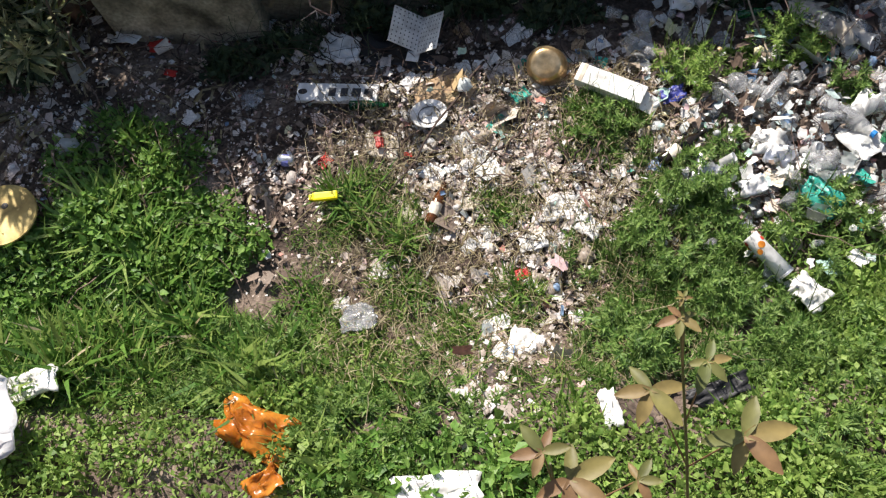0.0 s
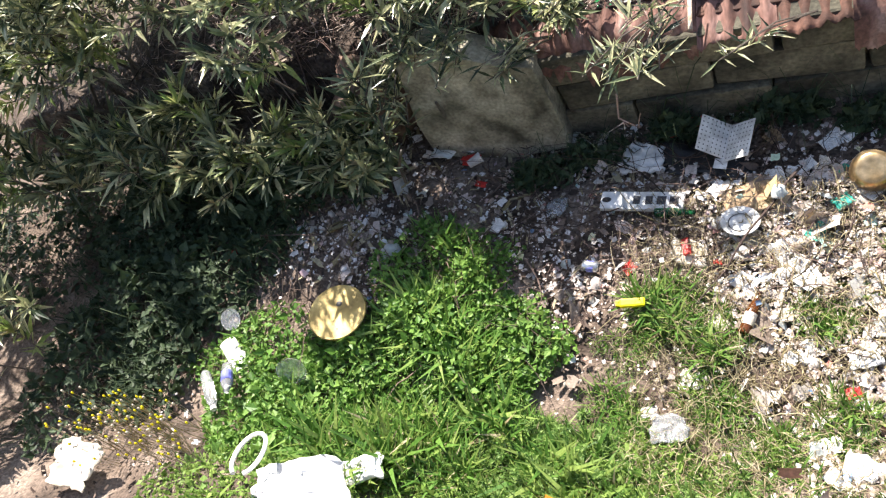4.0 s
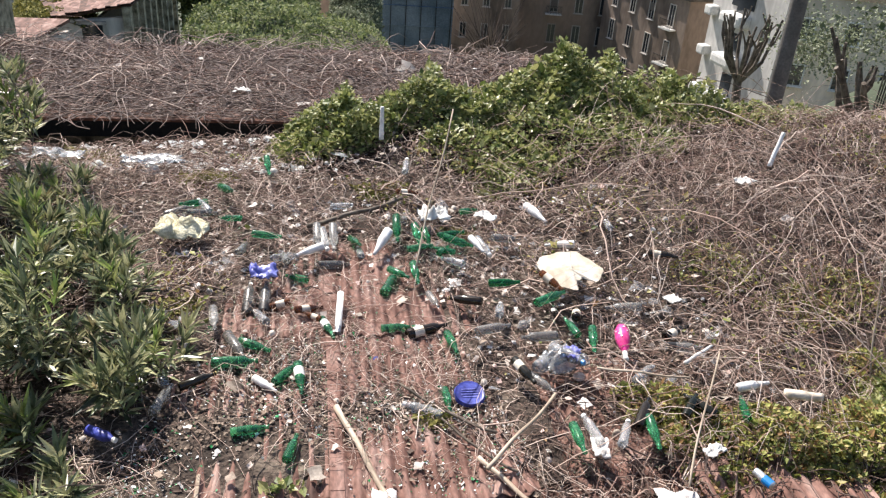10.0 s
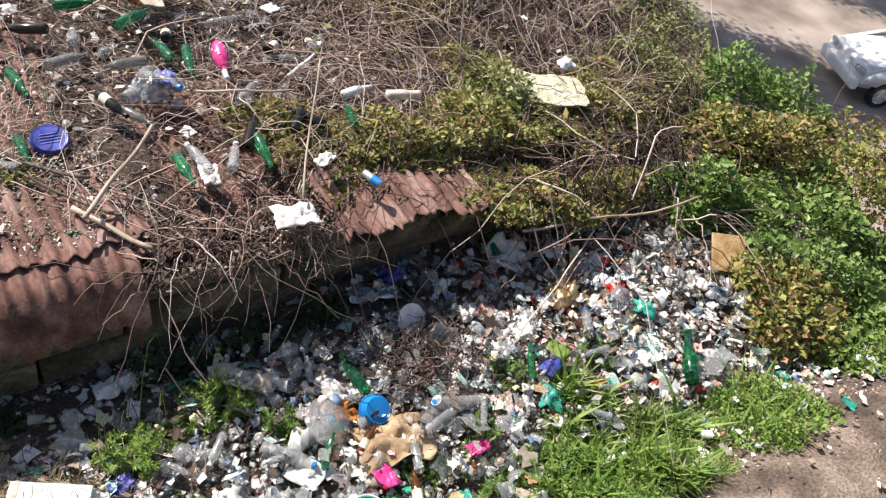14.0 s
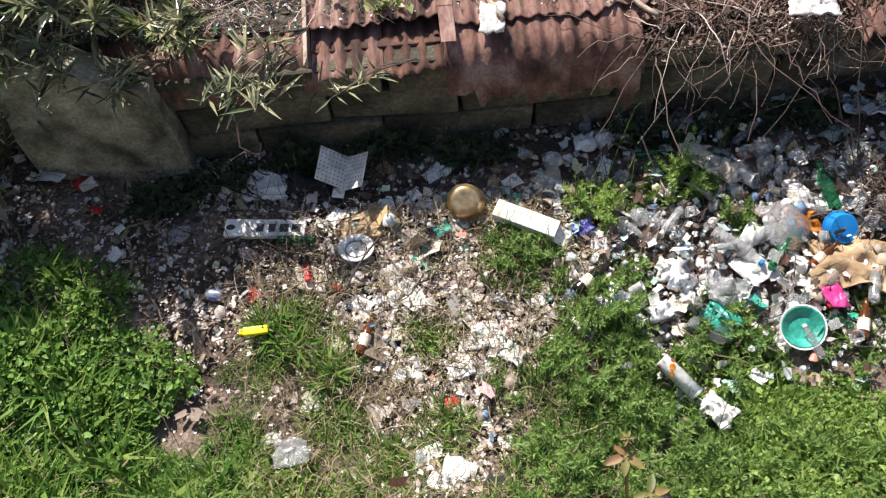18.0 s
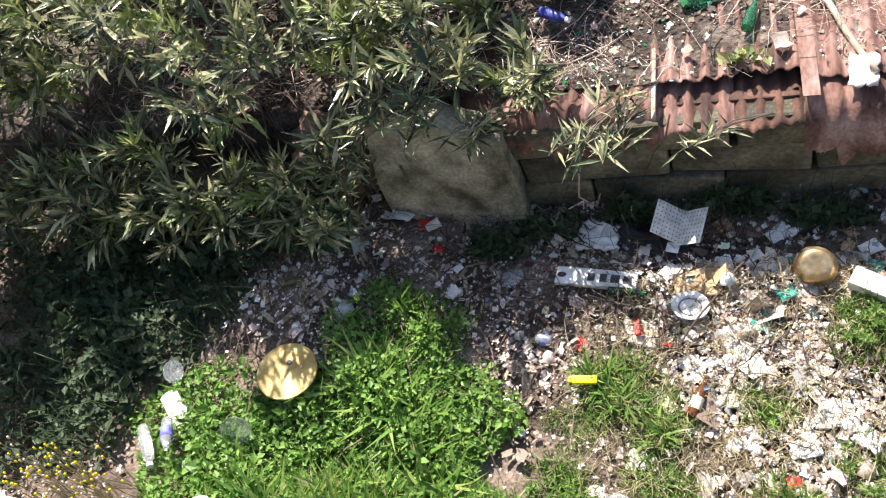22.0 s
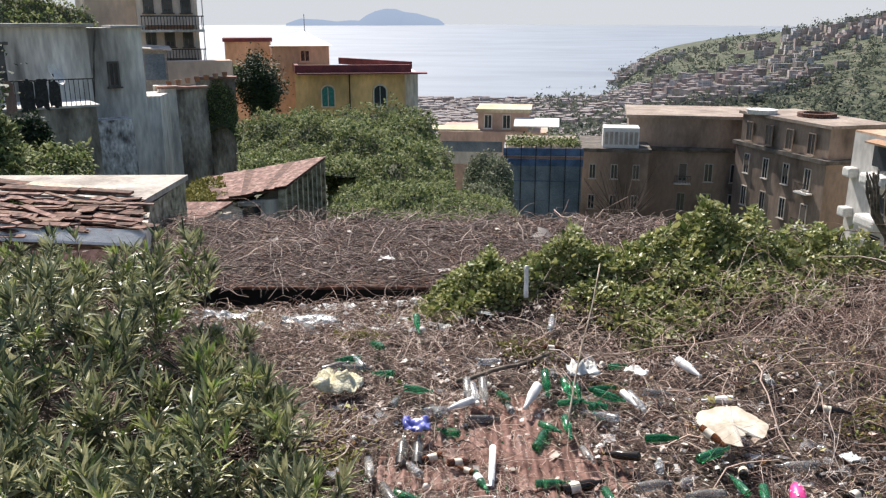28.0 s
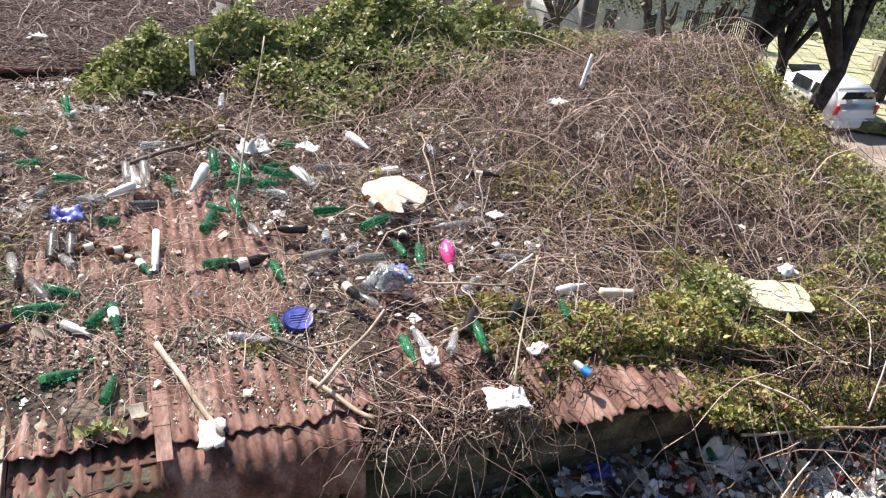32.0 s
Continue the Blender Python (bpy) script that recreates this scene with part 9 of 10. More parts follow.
# the folded box with dots
o = tagged(new("dotted_box"), "folded white card box with rows of small dark dots", "box")
o.matrix_world = lay(-0.53, 2.74, -14, 0.05, 14, 0, lot_z)
SIDES = ((pose(0, 0, 0, 0, 46, 0) @ pose(-0.092, 0.13, 0.0), 0.185, 0.2), (pose(0, 0, 0, 0, -42, 0) @ pose(0.098, 0.12, 0.0), 0.195, 0.21), (pose(-0.01, 0.0, 0.01, -8, 0, 0), 0.07, 0.06))
dot = None
for k, (m, w, h) in enumerate(SIDES):
    f = part("flap", box(w, h, 0.004, None, 0.001), PAPER, o)
    f.matrix_basis = m
    if k < 2:
        for i in range(7):
            for j in range(8):
                mm = pose((i - 3) * 0.026, (j - 3.5) * 0.025, 0.0035)
                if dot is None:
                    b2 = bmesh.new()
                    bmesh.ops.create_circle(b2, cap_ends=True, segments=6, radius=0.0045)
                    dot = part("dot", b2, INK, f)
                    dot.matrix_basis = mm
                else:
                    again("dot", dot, mm, f)
# the long white box
o = tagged(new("white_carton"), "long white carton with a torn end lying in the weeds", "box")
o.matrix_world = lay(0.5, 2.45, -28, 0.1, 8, 3, lot_z)
part("body", box(0.36, 0.1, 0.075, None, 0.004), PAPER, o)
part("flap", box(0.09, 0.1, 0.004, pose(0.215, -0.01, -0.02, 0, 25, 0), 0.001), PAPER, o)
part("tape", box(0.02, 0.102, 0.002, pose(-0.15, 0, 0.0385)), CREAM, o)
# the printed tube
o = tagged(new("snack_tube"), "white snack tube with orange fruit prints", "tube")
o.matrix_world = lie(1.13, 1.47, 128, 0.13, 8, lot_z)
part("body", lathe([(0.002, -0.12), (0.037, -0.12), (0.038, 0.1), (0.039, 0.11), (0.036, 0.112), (0.002, 0.105)], 20), PAPER, o, smooth=True)
part("rim", lathe([(0.0385, -0.122), (0.04, -0.12), (0.04, -0.112), (0.0385, -0.11)], 20), SILVER, o)
for k in range(9):
    b2 = bmesh.new()
    bmesh.ops.create_circle(b2, cap_ends=True, segments=12, radius=0.0105 + 0.003 * (k % 3))
    s = part("fruit_print", b2, ORANGE if k % 3 else RED, o)
    s.matrix_basis = pose(0, 0, 0.03 + 0.021 * (k % 4), 0, 0, -30 + k * 41) @ pose(0.0395, 0, 0) @ pose(0, 0, 0, 0, 90, 0)
film("crushed_cup", "crushed white paper cup at the end of the tube", "cup", 1.27, 1.27, 0.16, 0.13, 0.08, PAPER, -45, 60, lift=0.1, bump=0.04)
# small single things
o = tagged(new("yellow_lighter_case"), "bright yellow plastic case lying on the soil", "case")
o.matrix_world = lay(-0.99, 1.93, 4, 0.13, 4, 3, lot_z)
part("body", box(0.13, 0.045, 0.03, None, 0.01), YELLOW, o)
part("end", box(0.02, 0.03, 0.022, pose(-0.073, 0, 0), 0.005), YELLOW, o)
o = tagged(new("drink_can"), "crushed silver and blue drink can", "can")
o.matrix_world = lie(-1.22, 2.16, -10, 0.04, 0, lot_z)
part("body", lathe([(0.002, -0.045), (0.024, -0.045), (0.03, -0.037), (0.03, 0.035), (0.025, 0.045), (0.002, 0.043)], 14, 0.05), SILVER, o, smooth=True)
part("print", lathe([(0.0306, -0.02), (0.0306, 0.02)], 14, 0.05), BLUEVIO, o)
o = tagged(new("energy_can"), "blue and silver drink can on the edge of the roof", "can")
o.matrix_world = lie(2.65, 3.3, -70, 0.06, 0, roof_z)
part("body", lathe([(0.002, -0.07), (0.022, -0.07), (0.027, -0.06), (0.027, 0.06), (0.023, 0.07), (0.002, 0.068)], 14), SILVER, o, smooth=True)
part("print", lathe([(0.0275, 0.0), (0.0275, 0.058)], 14), BLUE, o)
o = tagged(new("blue_drink_bottle"), "small dark blue bottle at the edge of the oleander", "bottle")
o.matrix_world = lie(-1.19, 3.93, -31, 0.07, 0, roof_z)
part("body", lathe([(0.002, -0.1), (0.03, -0.1), (0.032, 0.03), (0.014, 0.07), (0.014, 0.09), (0.002, 0.092)], 14, 0.03), NAVY, o, smooth=True)
part("cap", lathe([(0.016, 0.078), (0.016, 0.1), (0.002, 0.1)], 10), WHITE, o)
o = tagged(new("water_bottle"), "plastic bottle with a blue label standing in the weeds", "bottle")
o.matrix_world = lie(-3.2, 1.4, -57, 0.16, 20, lot_z)
part("body", lathe([(0.002, -0.12), (0.03, -0.12), (0.033, 0.04), (0.015, 0.09), (0.014, 0.11), (0.002, 0.112)], 14, 0.02), CLEAR, o, smooth=True)
part("label", lathe([(0.034, -0.05), (0.034, 0.03)], 14, 0.02), BLUEVIO, o)
o = tagged(new("pink_bottle"), "magenta dotted bottle with a white neck in the brambles", "bottle")
o.matrix_world = lie(2.29, 4.75, -100, 0.14, -14, roof_z)
part("body", lathe([(0.002, -0.14), (0.03, -0.135), (0.05, -0.09), (0.052, -0.02), (0.038, 0.05), (0.018, 0.1)], 18), PINK, o, smooth=True)
part("neck", lathe([(0.018, 0.1), (0.016, 0.15), (0.02, 0.155), (0.02, 0.175), (0.002, 0.176)], 12), WHITE, o, smooth=True)
for k in range(16):
    b2 = bmesh.new()
    bmesh.ops.create_circle(b2, cap_ends=True, segments=8, radius=0.007)
    s = part("dot", b2, WHITE, o)
    s.matrix_basis = pose(0, 0, -0.09 + 0.028 * (k % 4), 0, 0, k * 67) @ pose(0.0535, 0, 0) @ pose(0, 0, 0, 0, 90, 0)
o = tagged(new("white_tube"), "long white plastic tube with a pale blue end on the sheets", "tube")
o.matrix_world = lie(0.22, 5.18, -95, 0.08, -14, roof_z)
part("body", lathe([(0.002, -0.21), (0.025, -0.21), (0.026, 0.13), (0.024, 0.14)], 14), WHITE, o, smooth=True)
part("end", lathe([(0.0245, 0.14), (0.0245, 0.2), (0.002, 0.205)], 14), SILVER, o)
o = tagged(new("blue_disc"), "small blue plastic cap on the sheets", "cap")
o.matrix_world = lay(0.45, 4.58, 0, 0.02, 20, 0, roof_z)
part("body", lathe([(0.002, 0), (0.02, 0), (0.021, 0.02), (0.002, 0.022)], 12), NAVY, o)
# the torn cream board, like a round fan
o = tagged(new("torn_round_board"), "torn round cream board lying on the brambles", "board")
o.matrix_world = lay(2.17, 5.77, -6, 0.13, 14, 0, roof_z)
bm = bmesh.new()
ol = []
for k in range(40):
    a = 2 * math.pi * k / 40
    rr_ = 1 + 0.06 * math.sin(5 * a + 1) + 0.03 * math.sin(11 * a)
    if 4.9 < a < 5.5:
        rr_ *= 0.5
    ol.append((0.26 * rr_ * math.cos(a), 0.22 * rr_ * math.sin(a)))
up_ = [bm.verts.new((x, y, 0.012 + 0.025 * noise.noise(Vector((x * 6, y * 6, 1))))) for x, y in ol]
dn_ = [bm.verts.new((v.co.x, v.co.y, v.co.z - 0.008)) for v in up_]
c1, c2 = bm.verts.new((0, 0, 0.03)), bm.verts.new((0, 0, 0.022))
for k in range(40):
    q = (k + 1) % 40
    bm.faces.new((up_[k], up_[q], c1))
    bm.faces.new((dn_[q], dn_[k], c2))
    bm.faces.new((up_[k], dn_[k], dn_[q], up_[q]))
part("board", bm, CREAM, o)
# the pale board at the end of the mound
o = tagged(new("pale_board"), "broken cream foam board lying on the creeper", "board")
o.matrix_world = lay(4.98, 4.22, -18, 0.15, 6, 4, roof_z)
bm = crumple(0.68, 0.42, 0.02, 12, 71, 0, 0.03)
part("board", bm, FOAM, o)
for k in range(6):
    part("crack", box(0.1 + 0.02 * (k % 3), 0.006, 0.004, pose(-0.24 + 0.1 * k, 0.1 - 0.05 * (k % 4), 0.03, 0, 0, 60 - 31 * k)), INK, o)
o = tagged(new("orange_board"), "square of stained orange-brown board leaning on the brambles", "board")
o.matrix_world = lay(5.34, 2.24, -30, 0.2, 35, 0, lot_z)
part("board", box(0.27, 0.28, 0.015, None, 0.003), mat("stained_board", [(0.4, 0.22, 0.08), (0.55, 0.36, 0.16), (0.62, 0.45, 0.25)], 0.8, scale=7, bump=0.3), o)


def stick(name, text, x, y, L, yaw, rad, mt, lift=0.06, tilt=0.0, surf=roof_z, bend=0.03, n=7):
    ob = tagged(new(name), text, "stick")
    ob.matrix_world = lie(x, y, yaw, lift, tilt, surf)
    pts = [(bend * L * math.sin(t * 3.1) + 0.01 * L * math.sin(t * 11), bend * 0.5 * L * math.sin(t * 5), (t - 0.5) * L) for t in np.linspace(0, 1, 9)]
    part("wood", tube(pts, rad, n, 0.8), mt, ob, smooth=True)
    return ob


stick("wooden_stick", "pale weathered stick lying down the rusty sheets", 0.31, 3.67, 0.88, -71, 0.02, WOOD, 0.06, -2, bend=0.01)
stick("branch", "forked dry branch on the roof", 1.31, 3.83, 0.78, 47, 0.013, WOOD, 0.1, 4)
stick("branch", "forked dry branch on the roof", 1.12, 3.38, 0.5, -57, 0.016, WOOD, 0.07, 0)
stick("branch", "dark thin branch on the roof", 0.86, 4.05, 0.72, 140, 0.011, BARK, 0.08, 2)
stick("branch", "dark thin branch on the roof", 1.0, 3.7, 0.6, 130, 0.009, BARK, 0.08, 2)
stick("dark_pipe", "dark rotten pole in the brambles", 0.43, 6.87, 1.0, 30, 0.022, BARK, 0.1, 2, bend=0.01)
stick("thin_rod", "thin pale rod lying over the canes", 2.3, 4.36, 0.6, -14, 0.009, WOOD, 0.14, 0, bend=0.0)
stick("thin_cane", "tall thin cane leaning in the brambles", 1.25, 7.5, 1.5, 70, 0.008, WOOD, 0.55, 42, bend=0.02)
stick("thin_cane", "tall thin cane leaning over the mound", 2.55, 3.9, 0.9, 60, 0.007, WOOD, 0.3, 25, bend=0.02)
stick("thin_cane", "tall thin cane standing in the brambles", 4.9, 5.4, 1.0, 80, 0.006, WOOD, 0.5, 68, bend=0.02)
stick("white_stick", "white stick standing up from the brambles", 4.98, 7.65, 0.36, 40, 0.024, WHITE, 0.2, 62, bend=0.0)
stick("white_post", "short white post in the hedge", 0.83, 9.0, 0.34, 90, 0.026, WHITE, 0.3, 84, bend=0.0)
stick("cream_pipe", "short cream pipe in the creeper", 3.4, 4.12, 0.24, -14, 0.035, CREAM, 0.12, 0, bend=0.0, n=12)
stick("white_strip", "white strip of plastic in the brambles", 2.8, 4.56, 0.34, 34, 0.014, WHITE, 0.1, 0, bend=0.0)
stick("white_twig", "pale bent stick in the litter", 1.28, 2.72, 0.4, 110, 0.006, WOOD, 0.12, 20, lot_z)
stick("long_cane", "long pale cane lying over the end of the mound", 4.75, 2.95, 1.5, -8, 0.01, WOOD, 0.45, 3, lot_z, 0.05)
film("white_blob", "white plastic cup in the brambles", "plastic", 5.38, 4.45, 0.14, 0.12, 0.07, WHITE, 0, 72, roof_z, 0.14, bump=0.05, n=7)

# foreground bramble sprig
def bramble_sprig(x, y, z0, z1, seed, text, whorls=(), base=(0.0, 0.0)):
    r = random.Random(seed)
    ob = tagged(new("bramble_sprig"), text, "bramble")
    pts = [(x + base[0] * (1 - t) + 0.01 * math.sin(t * 4), y + base[1] * (1 - t) + 0.008 * math.cos(t * 5), z0 + (z1 - z0) * t) for t in np.linspace(0, 1, 8)]
    part("stem", tube(pts, 0.006, 6, 0.5), BRAMBLE, ob)
    for k, (wx, wy, wz, size) in enumerate(whorls):
        t = min(max((wz - 0.06 - z0) / (z1 - z0), 0), 1)
        p = Vector(pts[min(int(t * 7), 7)])
        q = Vector((wx, wy, wz))
        a = math.atan2(wy - y, wx - x)
        bm = tube([p, p.lerp(q, 0.6) + Vector((0, 0, 0.02)), q], 0.0025, 5)
        st = part("leaf_stalk", bm, BRAMBLE, ob)
        for j in range(5):
            b = a + (j - 2) * 1.05
            L = size * r.uniform(0.8, 1.15) * (0.85 if abs(j - 2) == 2 else 1.0)
            d = Vector((math.cos(b), math.sin(b), r.uniform(-0.1, 0.35))).normalized()
            s = d.cross(Vector((0, 0, 1))).normalized()
            lb = bmesh.new()
            rows = []
            for i in range(6):
                u = i / 5
                w = 0.2 * L * math.sin(math.pi * (0.08 + 0.9 * u)) ** 0.8
                c = q + d * L * u + Vector((0, 0, -0.2 * L * u * u))
                zz = Vector((0, 0, 0.3 * w + 0.004 * (i % 2)))
                rows.append([lb.verts.new(c - s * w + zz), lb.verts.new(c), lb.verts.new(c + s * w + zz)])
            for i in range(5):
                for v in range(2):
                    lb.faces.new((rows[i][v], rows[i][v + 1], rows[i + 1][v + 1], rows[i + 1][v]))
            part("leaflet", lb, BRAMBLE, st, smooth=True)
    return ob


# weeds with yellow flowers on the bank
def flower_weed(x, y, z, h, seed):
    r = random.Random(seed)
    ob = tagged(new("yellow_flower_weed"), "straggling weed with small yellow flower heads", "weed", group="flowering weeds on the bank")
    bm, hb_ = bmesh.new(), []
    for k in range(9):
        a, s = r.uniform(0, 6.28), r.uniform(0.02, 0.12)
        t = Vector((x + math.cos(a) * s, y + math.sin(a) * s, z + h * r.uniform(0.6, 1.05)))
        b = Vector((x + r.uniform(-0.02, 0.02), y + r.uniform(-0.02, 0.02), z))
        tube([b, b.lerp(t, 0.5) + Vector((math.cos(a) * 0.02, math.sin(a) * 0.02, 0)), t], 0.0018, 4, 0.6, bm)
        hb_.append(t)
    part("stem_tuft", bm, DRYGRASS, ob)
    for t in hb_:
        part("flower_head", lathe([(0.001, 0), (0.005, 0.003), (0.006, 0.012), (0.0045, 0.018), (0.001, 0.02)], 8), YELLOW if r.random() < 0.6 else CREAM, ob).matrix_basis = Matrix.Translation(t)
    return ob
# ---- the bank right below the eye ----
bramble_sprig(0.413, 0.625, 0.5, 2.0, 1, "young bramble shoot with bronze five-part leaves",
              ((0.407, 0.601, 1.98, 0.052), (0.41, 0.63, 2.02, 0.022), (0.478, 0.543, 1.82, 0.07), (0.369, 0.526, 1.62, 0.105), (0.582, 0.409, 1.6, 0.115)), (0.12, -0.58))
bramble_sprig(0.12, 0.33, 0.6, 1.78, 2, "low bramble shoot with wide bronze-green leaves",
              ((0.095, 0.363, 1.75, 0.075), (0.156, 0.304, 1.7, 0.105), (0.32, 0.311, 1.6, 0.065)), (0.02, -0.3))
for k in range(16):
    flower_weed(-3.1 - 0.13 * (k % 6), 0.88 + 0.07 * (k % 4), 0.4, 0.45 + 0.03 * (k % 3), 20 + k)

# ---- street things beyond the mound ----
p = at(32.05, 13.0)
o = tagged(new("utility_pole"), "tall grey concrete utility pole beside the road", "pole")
part("shaft", tube([(p.x + 0.05, p.y, -3.9), (p.x, p.y, 2.0), (p.x - 0.06, p.y, 7.5)], 0.135, 14, 0.72), mat("pole_concrete", [(0.1, 0.095, 0.085), (0.17, 0.16, 0.145)], 0.85, scale=2, fine=30, bump=0.3), o, smooth=True)
part("strap", lathe([(0.15, 0), (0.155, 0.0), (0.155, 0.05), (0.15, 0.05)], 14), IRON, o).matrix_basis = pose(p.x + 0.03, p.y, 3.2)
for k, (ax, ay, az_, s) in enumerate(((3.0, 1.5, 4.6, 0.5), (-9, 8, 6.6, 0.4))):
    a = Vector((p.x + 0.05, p.y, 3.6 + k * 1.4))
    b = a + Vector((ax, ay, az_ - 3.6))
    pts = [a.lerp(b, t) + Vector((0, 0, -s * math.sin(math.pi * t))) for t in np.linspace(0, 1, 12)]
    part("cable", tube(pts, 0.012, 5), IRON, o)


def car(m, text, seed=0):
    """A small white hatchback: x across, y forwards."""
    ob = tagged(new("parked_car"), text, "car")
    ob.matrix_world = m
    paint = CARWHITE
    prof = [(-1.95, 0.35), (-1.98, 0.75), (-1.9, 0.98), (-1.72, 1.42), (-1.2, 1.5), (-0.1, 1.46), (0.75, 1.0), (1.7, 0.86), (1.95, 0.68), (1.98, 0.38)]
    bm = bmesh.new()
    left, right = [], []
    for y, z in prof:
        tuck = 0.16 * max(0.0, (z - 0.95) / 0.5)
        left.append(bm.verts.new((-0.86 + tuck, y, z)))
        right.append(bm.verts.new((0.86 - tuck, y, z)))
    bm.faces.new(left)
    bm.faces.new(right[::-1])
    for k in range(len(prof)):
        q = (k + 1) % len(prof)
        bm.faces.new((left[k], right[k], right[q], left[q]))
    bmesh.ops.bevel(bm, geom=list(bm.edges), offset=0.11, segments=4, affect="EDGES")
    part("body", bm, paint, ob, smooth=True)
    part("rear_window", box(1.16, 0.02, 0.44, pose(0, -1.84, 1.2, 22, 0, 0), 0.006), CARGLASS, ob)
    part("windscreen", box(1.2, 0.02, 0.66, pose(0, 0.36, 1.24, -61, 0, 0), 0.006), CARGLASS, ob)
    for s in (-1, 1):
        for y, w in ((-1.15, 0.62), (-0.35, 0.72)):
            part("side_window", box(0.02, w, 0.34, pose(s * 0.79, y, 1.2, 0, s * -16, 0), 0.006), CARGLASS, ob)
        part("tail_light", box(0.14, 0.06, 0.3, pose(s * 0.72, -1.93, 0.86, 8, 0, 0), 0.02), RED, ob)
        part("headlight", box(0.3, 0.1, 0.14, pose(s * 0.62, 1.9, 0.72, -30, 0, s * -14), 0.03), CLEAR, ob)
        part("mirror", box(0.16, 0.08, 0.1, pose(s * 0.93, 0.35, 1.02), 0.03), CARWHITE, ob)
        for y in (-1.25, 1.25):
            wh = new("wheel")
            wh.parent = ob
            wh.matrix_basis = pose(s * 0.79, y, 0.3, 0, 90, 0)
            part("tyre", lathe([(0.19, -0.09), (0.28, -0.1), (0.3, -0.05), (0.3, 0.05), (0.28, 0.1), (0.19, 0.09)], 22), BLACK, wh, smooth=True)
            part("rim", lathe([(0.01, s * 0.06), (0.17, s * 0.07), (0.2, s * 0.09), (0.2, s * 0.0)], 16), SILVER, wh)
    part("bumper", box(1.6, 0.16, 0.26, pose(0, -1.95, 0.46), 0.05), CARWHITE, ob)
    part("bumper", box(1.6, 0.16, 0.26, pose(0, 1.95, 0.44), 0.05), CARWHITE, ob)
    part("plate", box(0.5, 0.01, 0.11, pose(0, -2.036, 0.5)), FRAMEWHITE, ob)
    return ob


CARWHITE = mat("car_paint", [(0.74, 0.74, 0.74), (0.8, 0.8, 0.8)], 0.25, scale=1, bump=0.0, grain=0.03, var=0.05)
CARGLASS = mat("car_glass", [(0.015, 0.018, 0.02), (0.03, 0.033, 0.036)], 0.06, bump=0.0, spec=0.7)
car(pose(19.9, 18.6, -3.95, 0, 0, -2), "white hatchback parked under the trees")
car(pose(19.9, 6.7, -3.8, 0, 0, 62), "white car parked beside the road")
# railings and lawn beyond the road
fe = tagged(new("street_railing"), "dark iron railing beyond the road", "fence")
a, b = at(38.0, 31), at(43.5, 32)
for k in range(40):
    v = a.lerp(b, k / 39)
    part("bar", box(0.04, 0.04, 1.4, pose(v.x, v.y, -2.9)), IRON, fe)
for z in (-2.25, -3.5):
    part("rail", tube([(a.x, a.y, z), (b.x, b.y, z)], 0.03, 6), IRON, fe)
MOSSJOINT = mat("mossy_joint", [(0.05, 0.06, 0.025), (0.11, 0.13, 0.05), (0.2, 0.2, 0.09)], 0.95, scale=2.5, fine=20, bump=0.4)
PAVER = mat("pale_paver", [(0.32, 0.31, 0.2), (0.44, 0.42, 0.28), (0.38, 0.38, 0.23)], 0.9, by="object", fine=18, bump=0.3)
mp_ = pose(25.2, 20.3, -3.42, 0, 0, -28)
pav = tagged(new("paving"), "pale square slabs with mossy joints beyond the road", "paving", kind="structure")
part("bed", box(11.4, 11.4, 0.3, mp_ @ pose(0, 0, -0.13)), MOSSJOINT, pav)
slab_one = None
for i_ in range(17):
    for j_ in range(17):
        m_ = mp_ @ pose(-5.3 + 0.66 * i_, -5.3 + 0.66 * j_, 0.045 + 0.012 * math.sin(i_ * 2.3 + j_ * 4.1), 0, 0, 1.5 * math.sin(i_ + 3.0 * j_))
        if slab_one is None:
            slab_one = part("slab", box(0.6, 0.6, 0.07, None, 0.015), PAVER, pav)
            slab_one.matrix_basis = m_
        else:
            again("slab", slab_one, m_, pav)
hill_patch(6000, 47, 62, 40, 45, -11.0, -7.0, 0.14, HILLLEAF, 181, "street_shrubs")
hill_patch(3000, 43.5, 48, 34, 36, -13.2, -11.0, 0.12, HILLLEAF, 182, "street_shrubs")
pl = tagged(new("stone_planter"), "curved low stone planter with shrubs beside the paving", "planter")
for k in range(11):
    th = radians(150 + 11 * k)
    part("stone", box(0.5, 0.3, 0.55, pose(27.6 + 3.0 * math.cos(th), 19.4 + 3.0 * math.sin(th), -3.05, 0, 0, math.degrees(th) + 90), 0.03), CONCRETE, pl)
r = np.random.default_rng(88)
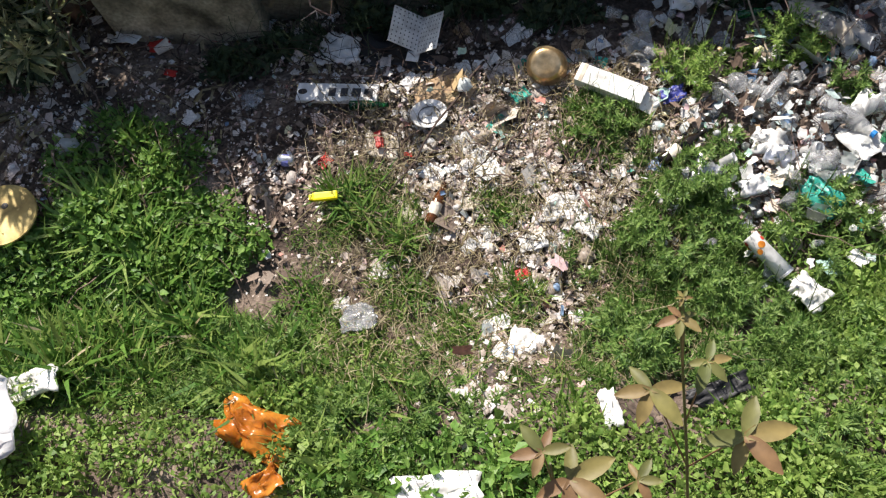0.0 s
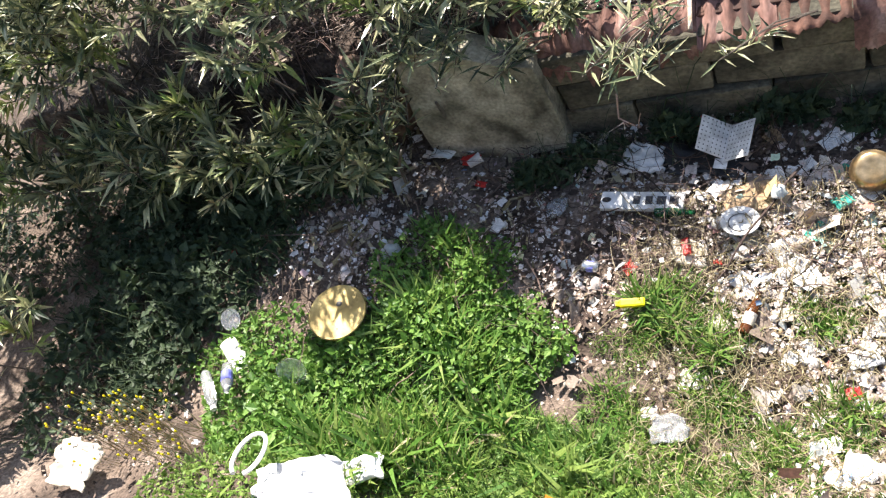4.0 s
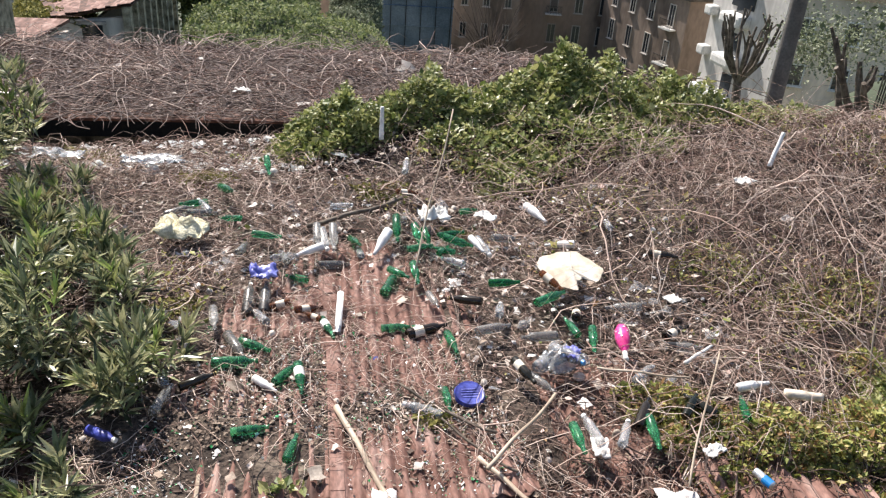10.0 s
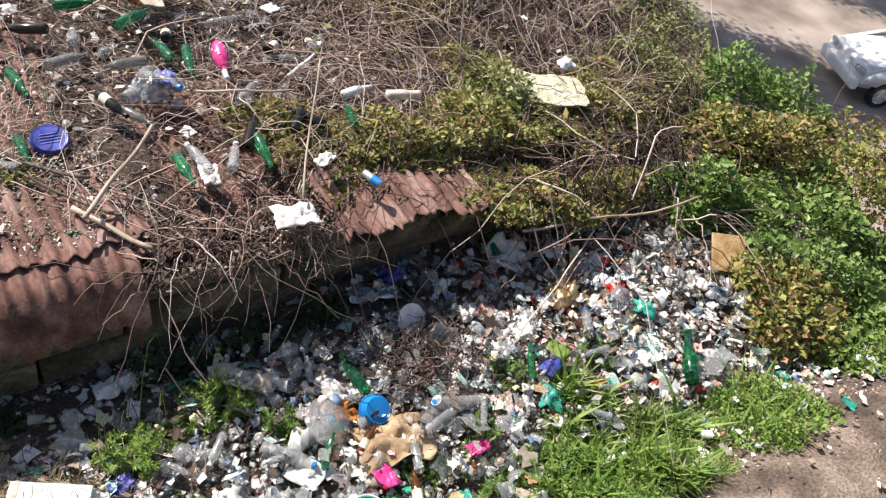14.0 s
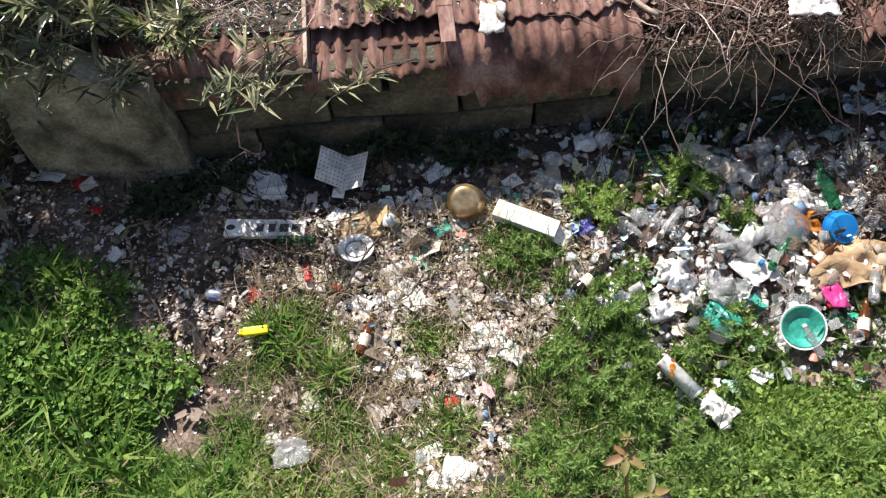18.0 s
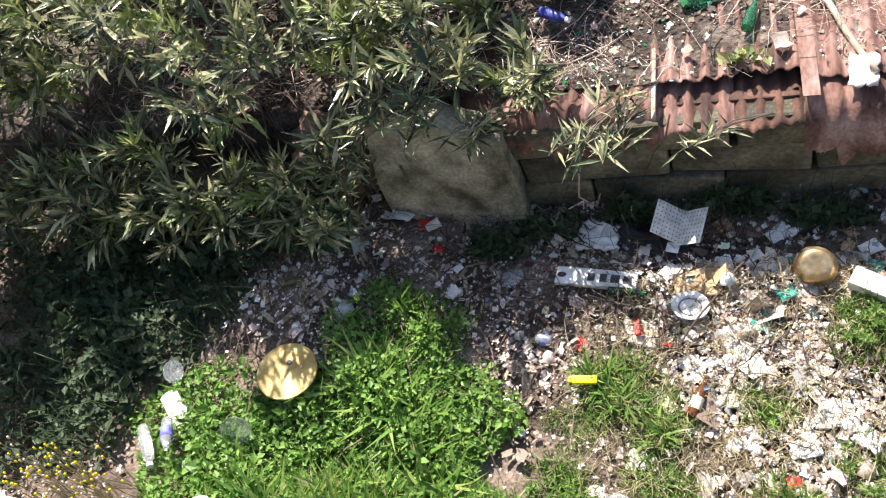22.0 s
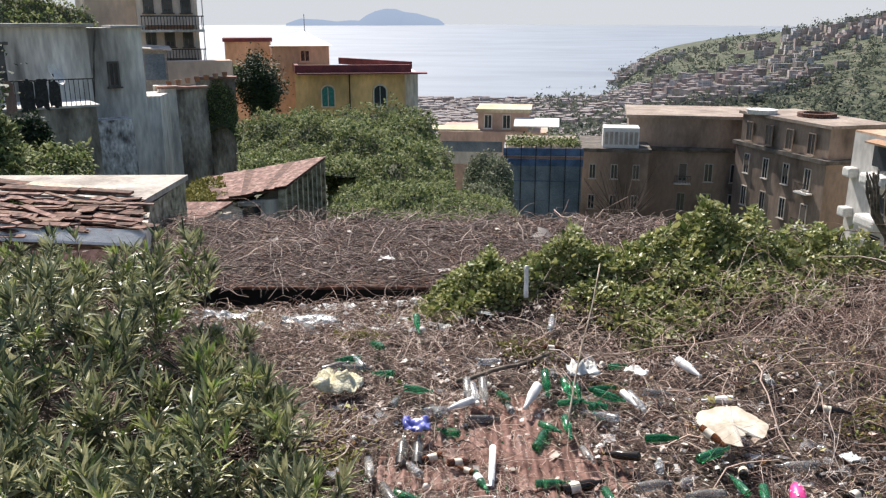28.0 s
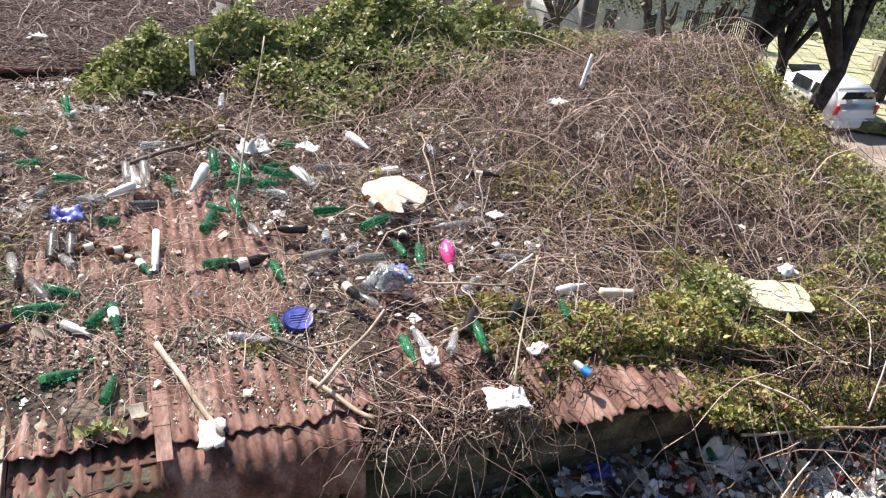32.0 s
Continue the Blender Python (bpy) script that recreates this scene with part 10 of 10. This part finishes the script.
P = np.array([27.6, 19.4, -2.6]) + r.normal(0, 1, (2600, 3)) * (1.0, 1.0, 0.22)
tagged(leaf_cloud("planter_shrub", P, 0.1, HILLLEAF, r=r, shape="flake"), "low green shrub filling the planter", "shrub")

# ---- single scraps that can be told apart ----
PIECES = []
for k in range(10):
    bm = crumple(1.0, 0.7, 0.22, 5, 500 + k, 0, 0.02)
    ob = part("paper_scrap", bm, (PAPER, CREAM, PAPER, WHITE, CREAM, PAPER, SILVER, RED, TEAL, KRAFT)[k])
    ob.matrix_world = pose(0, 0, -30)
    PIECES.append(ob)
WORDS = ("torn white paper scrap trodden into the soil", "torn cream card scrap in the litter", "crumpled white paper scrap in the litter", "white plastic fragment in the litter",
         "cream packaging scrap in the litter", "creased white napkin scrap on the soil", "silver foil scrap in the litter", "red plastic fragment in the litter",
         "teal plastic fragment in the litter", "brown card scrap in the litter")
rs = random.Random(91)
count = 0
while count < 290:
    x, y = rs.uniform(-1.2, 5.0), rs.uniform(0.8, 3.0)
    p_ = float(max(trail(np.array([x]), np.array([y]))[0], tip(np.array([x]), np.array([y]))[0]))
    if rs.random() > p_ or rs.random() < 0.9 * float(green_at(np.array([x]), np.array([y]))[0]):
        continue
    q = rs.choice((0, 0, 1, 2, 2, 3, 4, 5, 5, 6, 7, 8, 9))
    c = PIECES[q] if count == q else new("paper_scrap", PIECES[q].data)
    c.matrix_world = pose(x, y, float(lot_z(x, y)) + 0.012 + rs.uniform(0, 0.05) * float(tip(np.array([x]), np.array([y]))[0]), rs.uniform(-20, 20), rs.uniform(-20, 20), rs.uniform(0, 360)) @ Matrix.Scale(rs.uniform(0.045, 0.13), 4)
    tagged(c, WORDS[q], "scrap", "scraps in the lot")
    count += 1
for k, ob in enumerate(PIECES):
    if ob.matrix_world.translation.z < -20:
        ob.matrix_world = pose(0.3 + 0.25 * k, 2.0 + 0.03 * k, float(lot_z(0.3 + 0.25 * k, 2.0)) + 0.02, 8, 5, 40 * k) @ Matrix.Scale(0.07, 4)
        tagged(ob, WORDS[k], "scrap", "scraps in the lot")
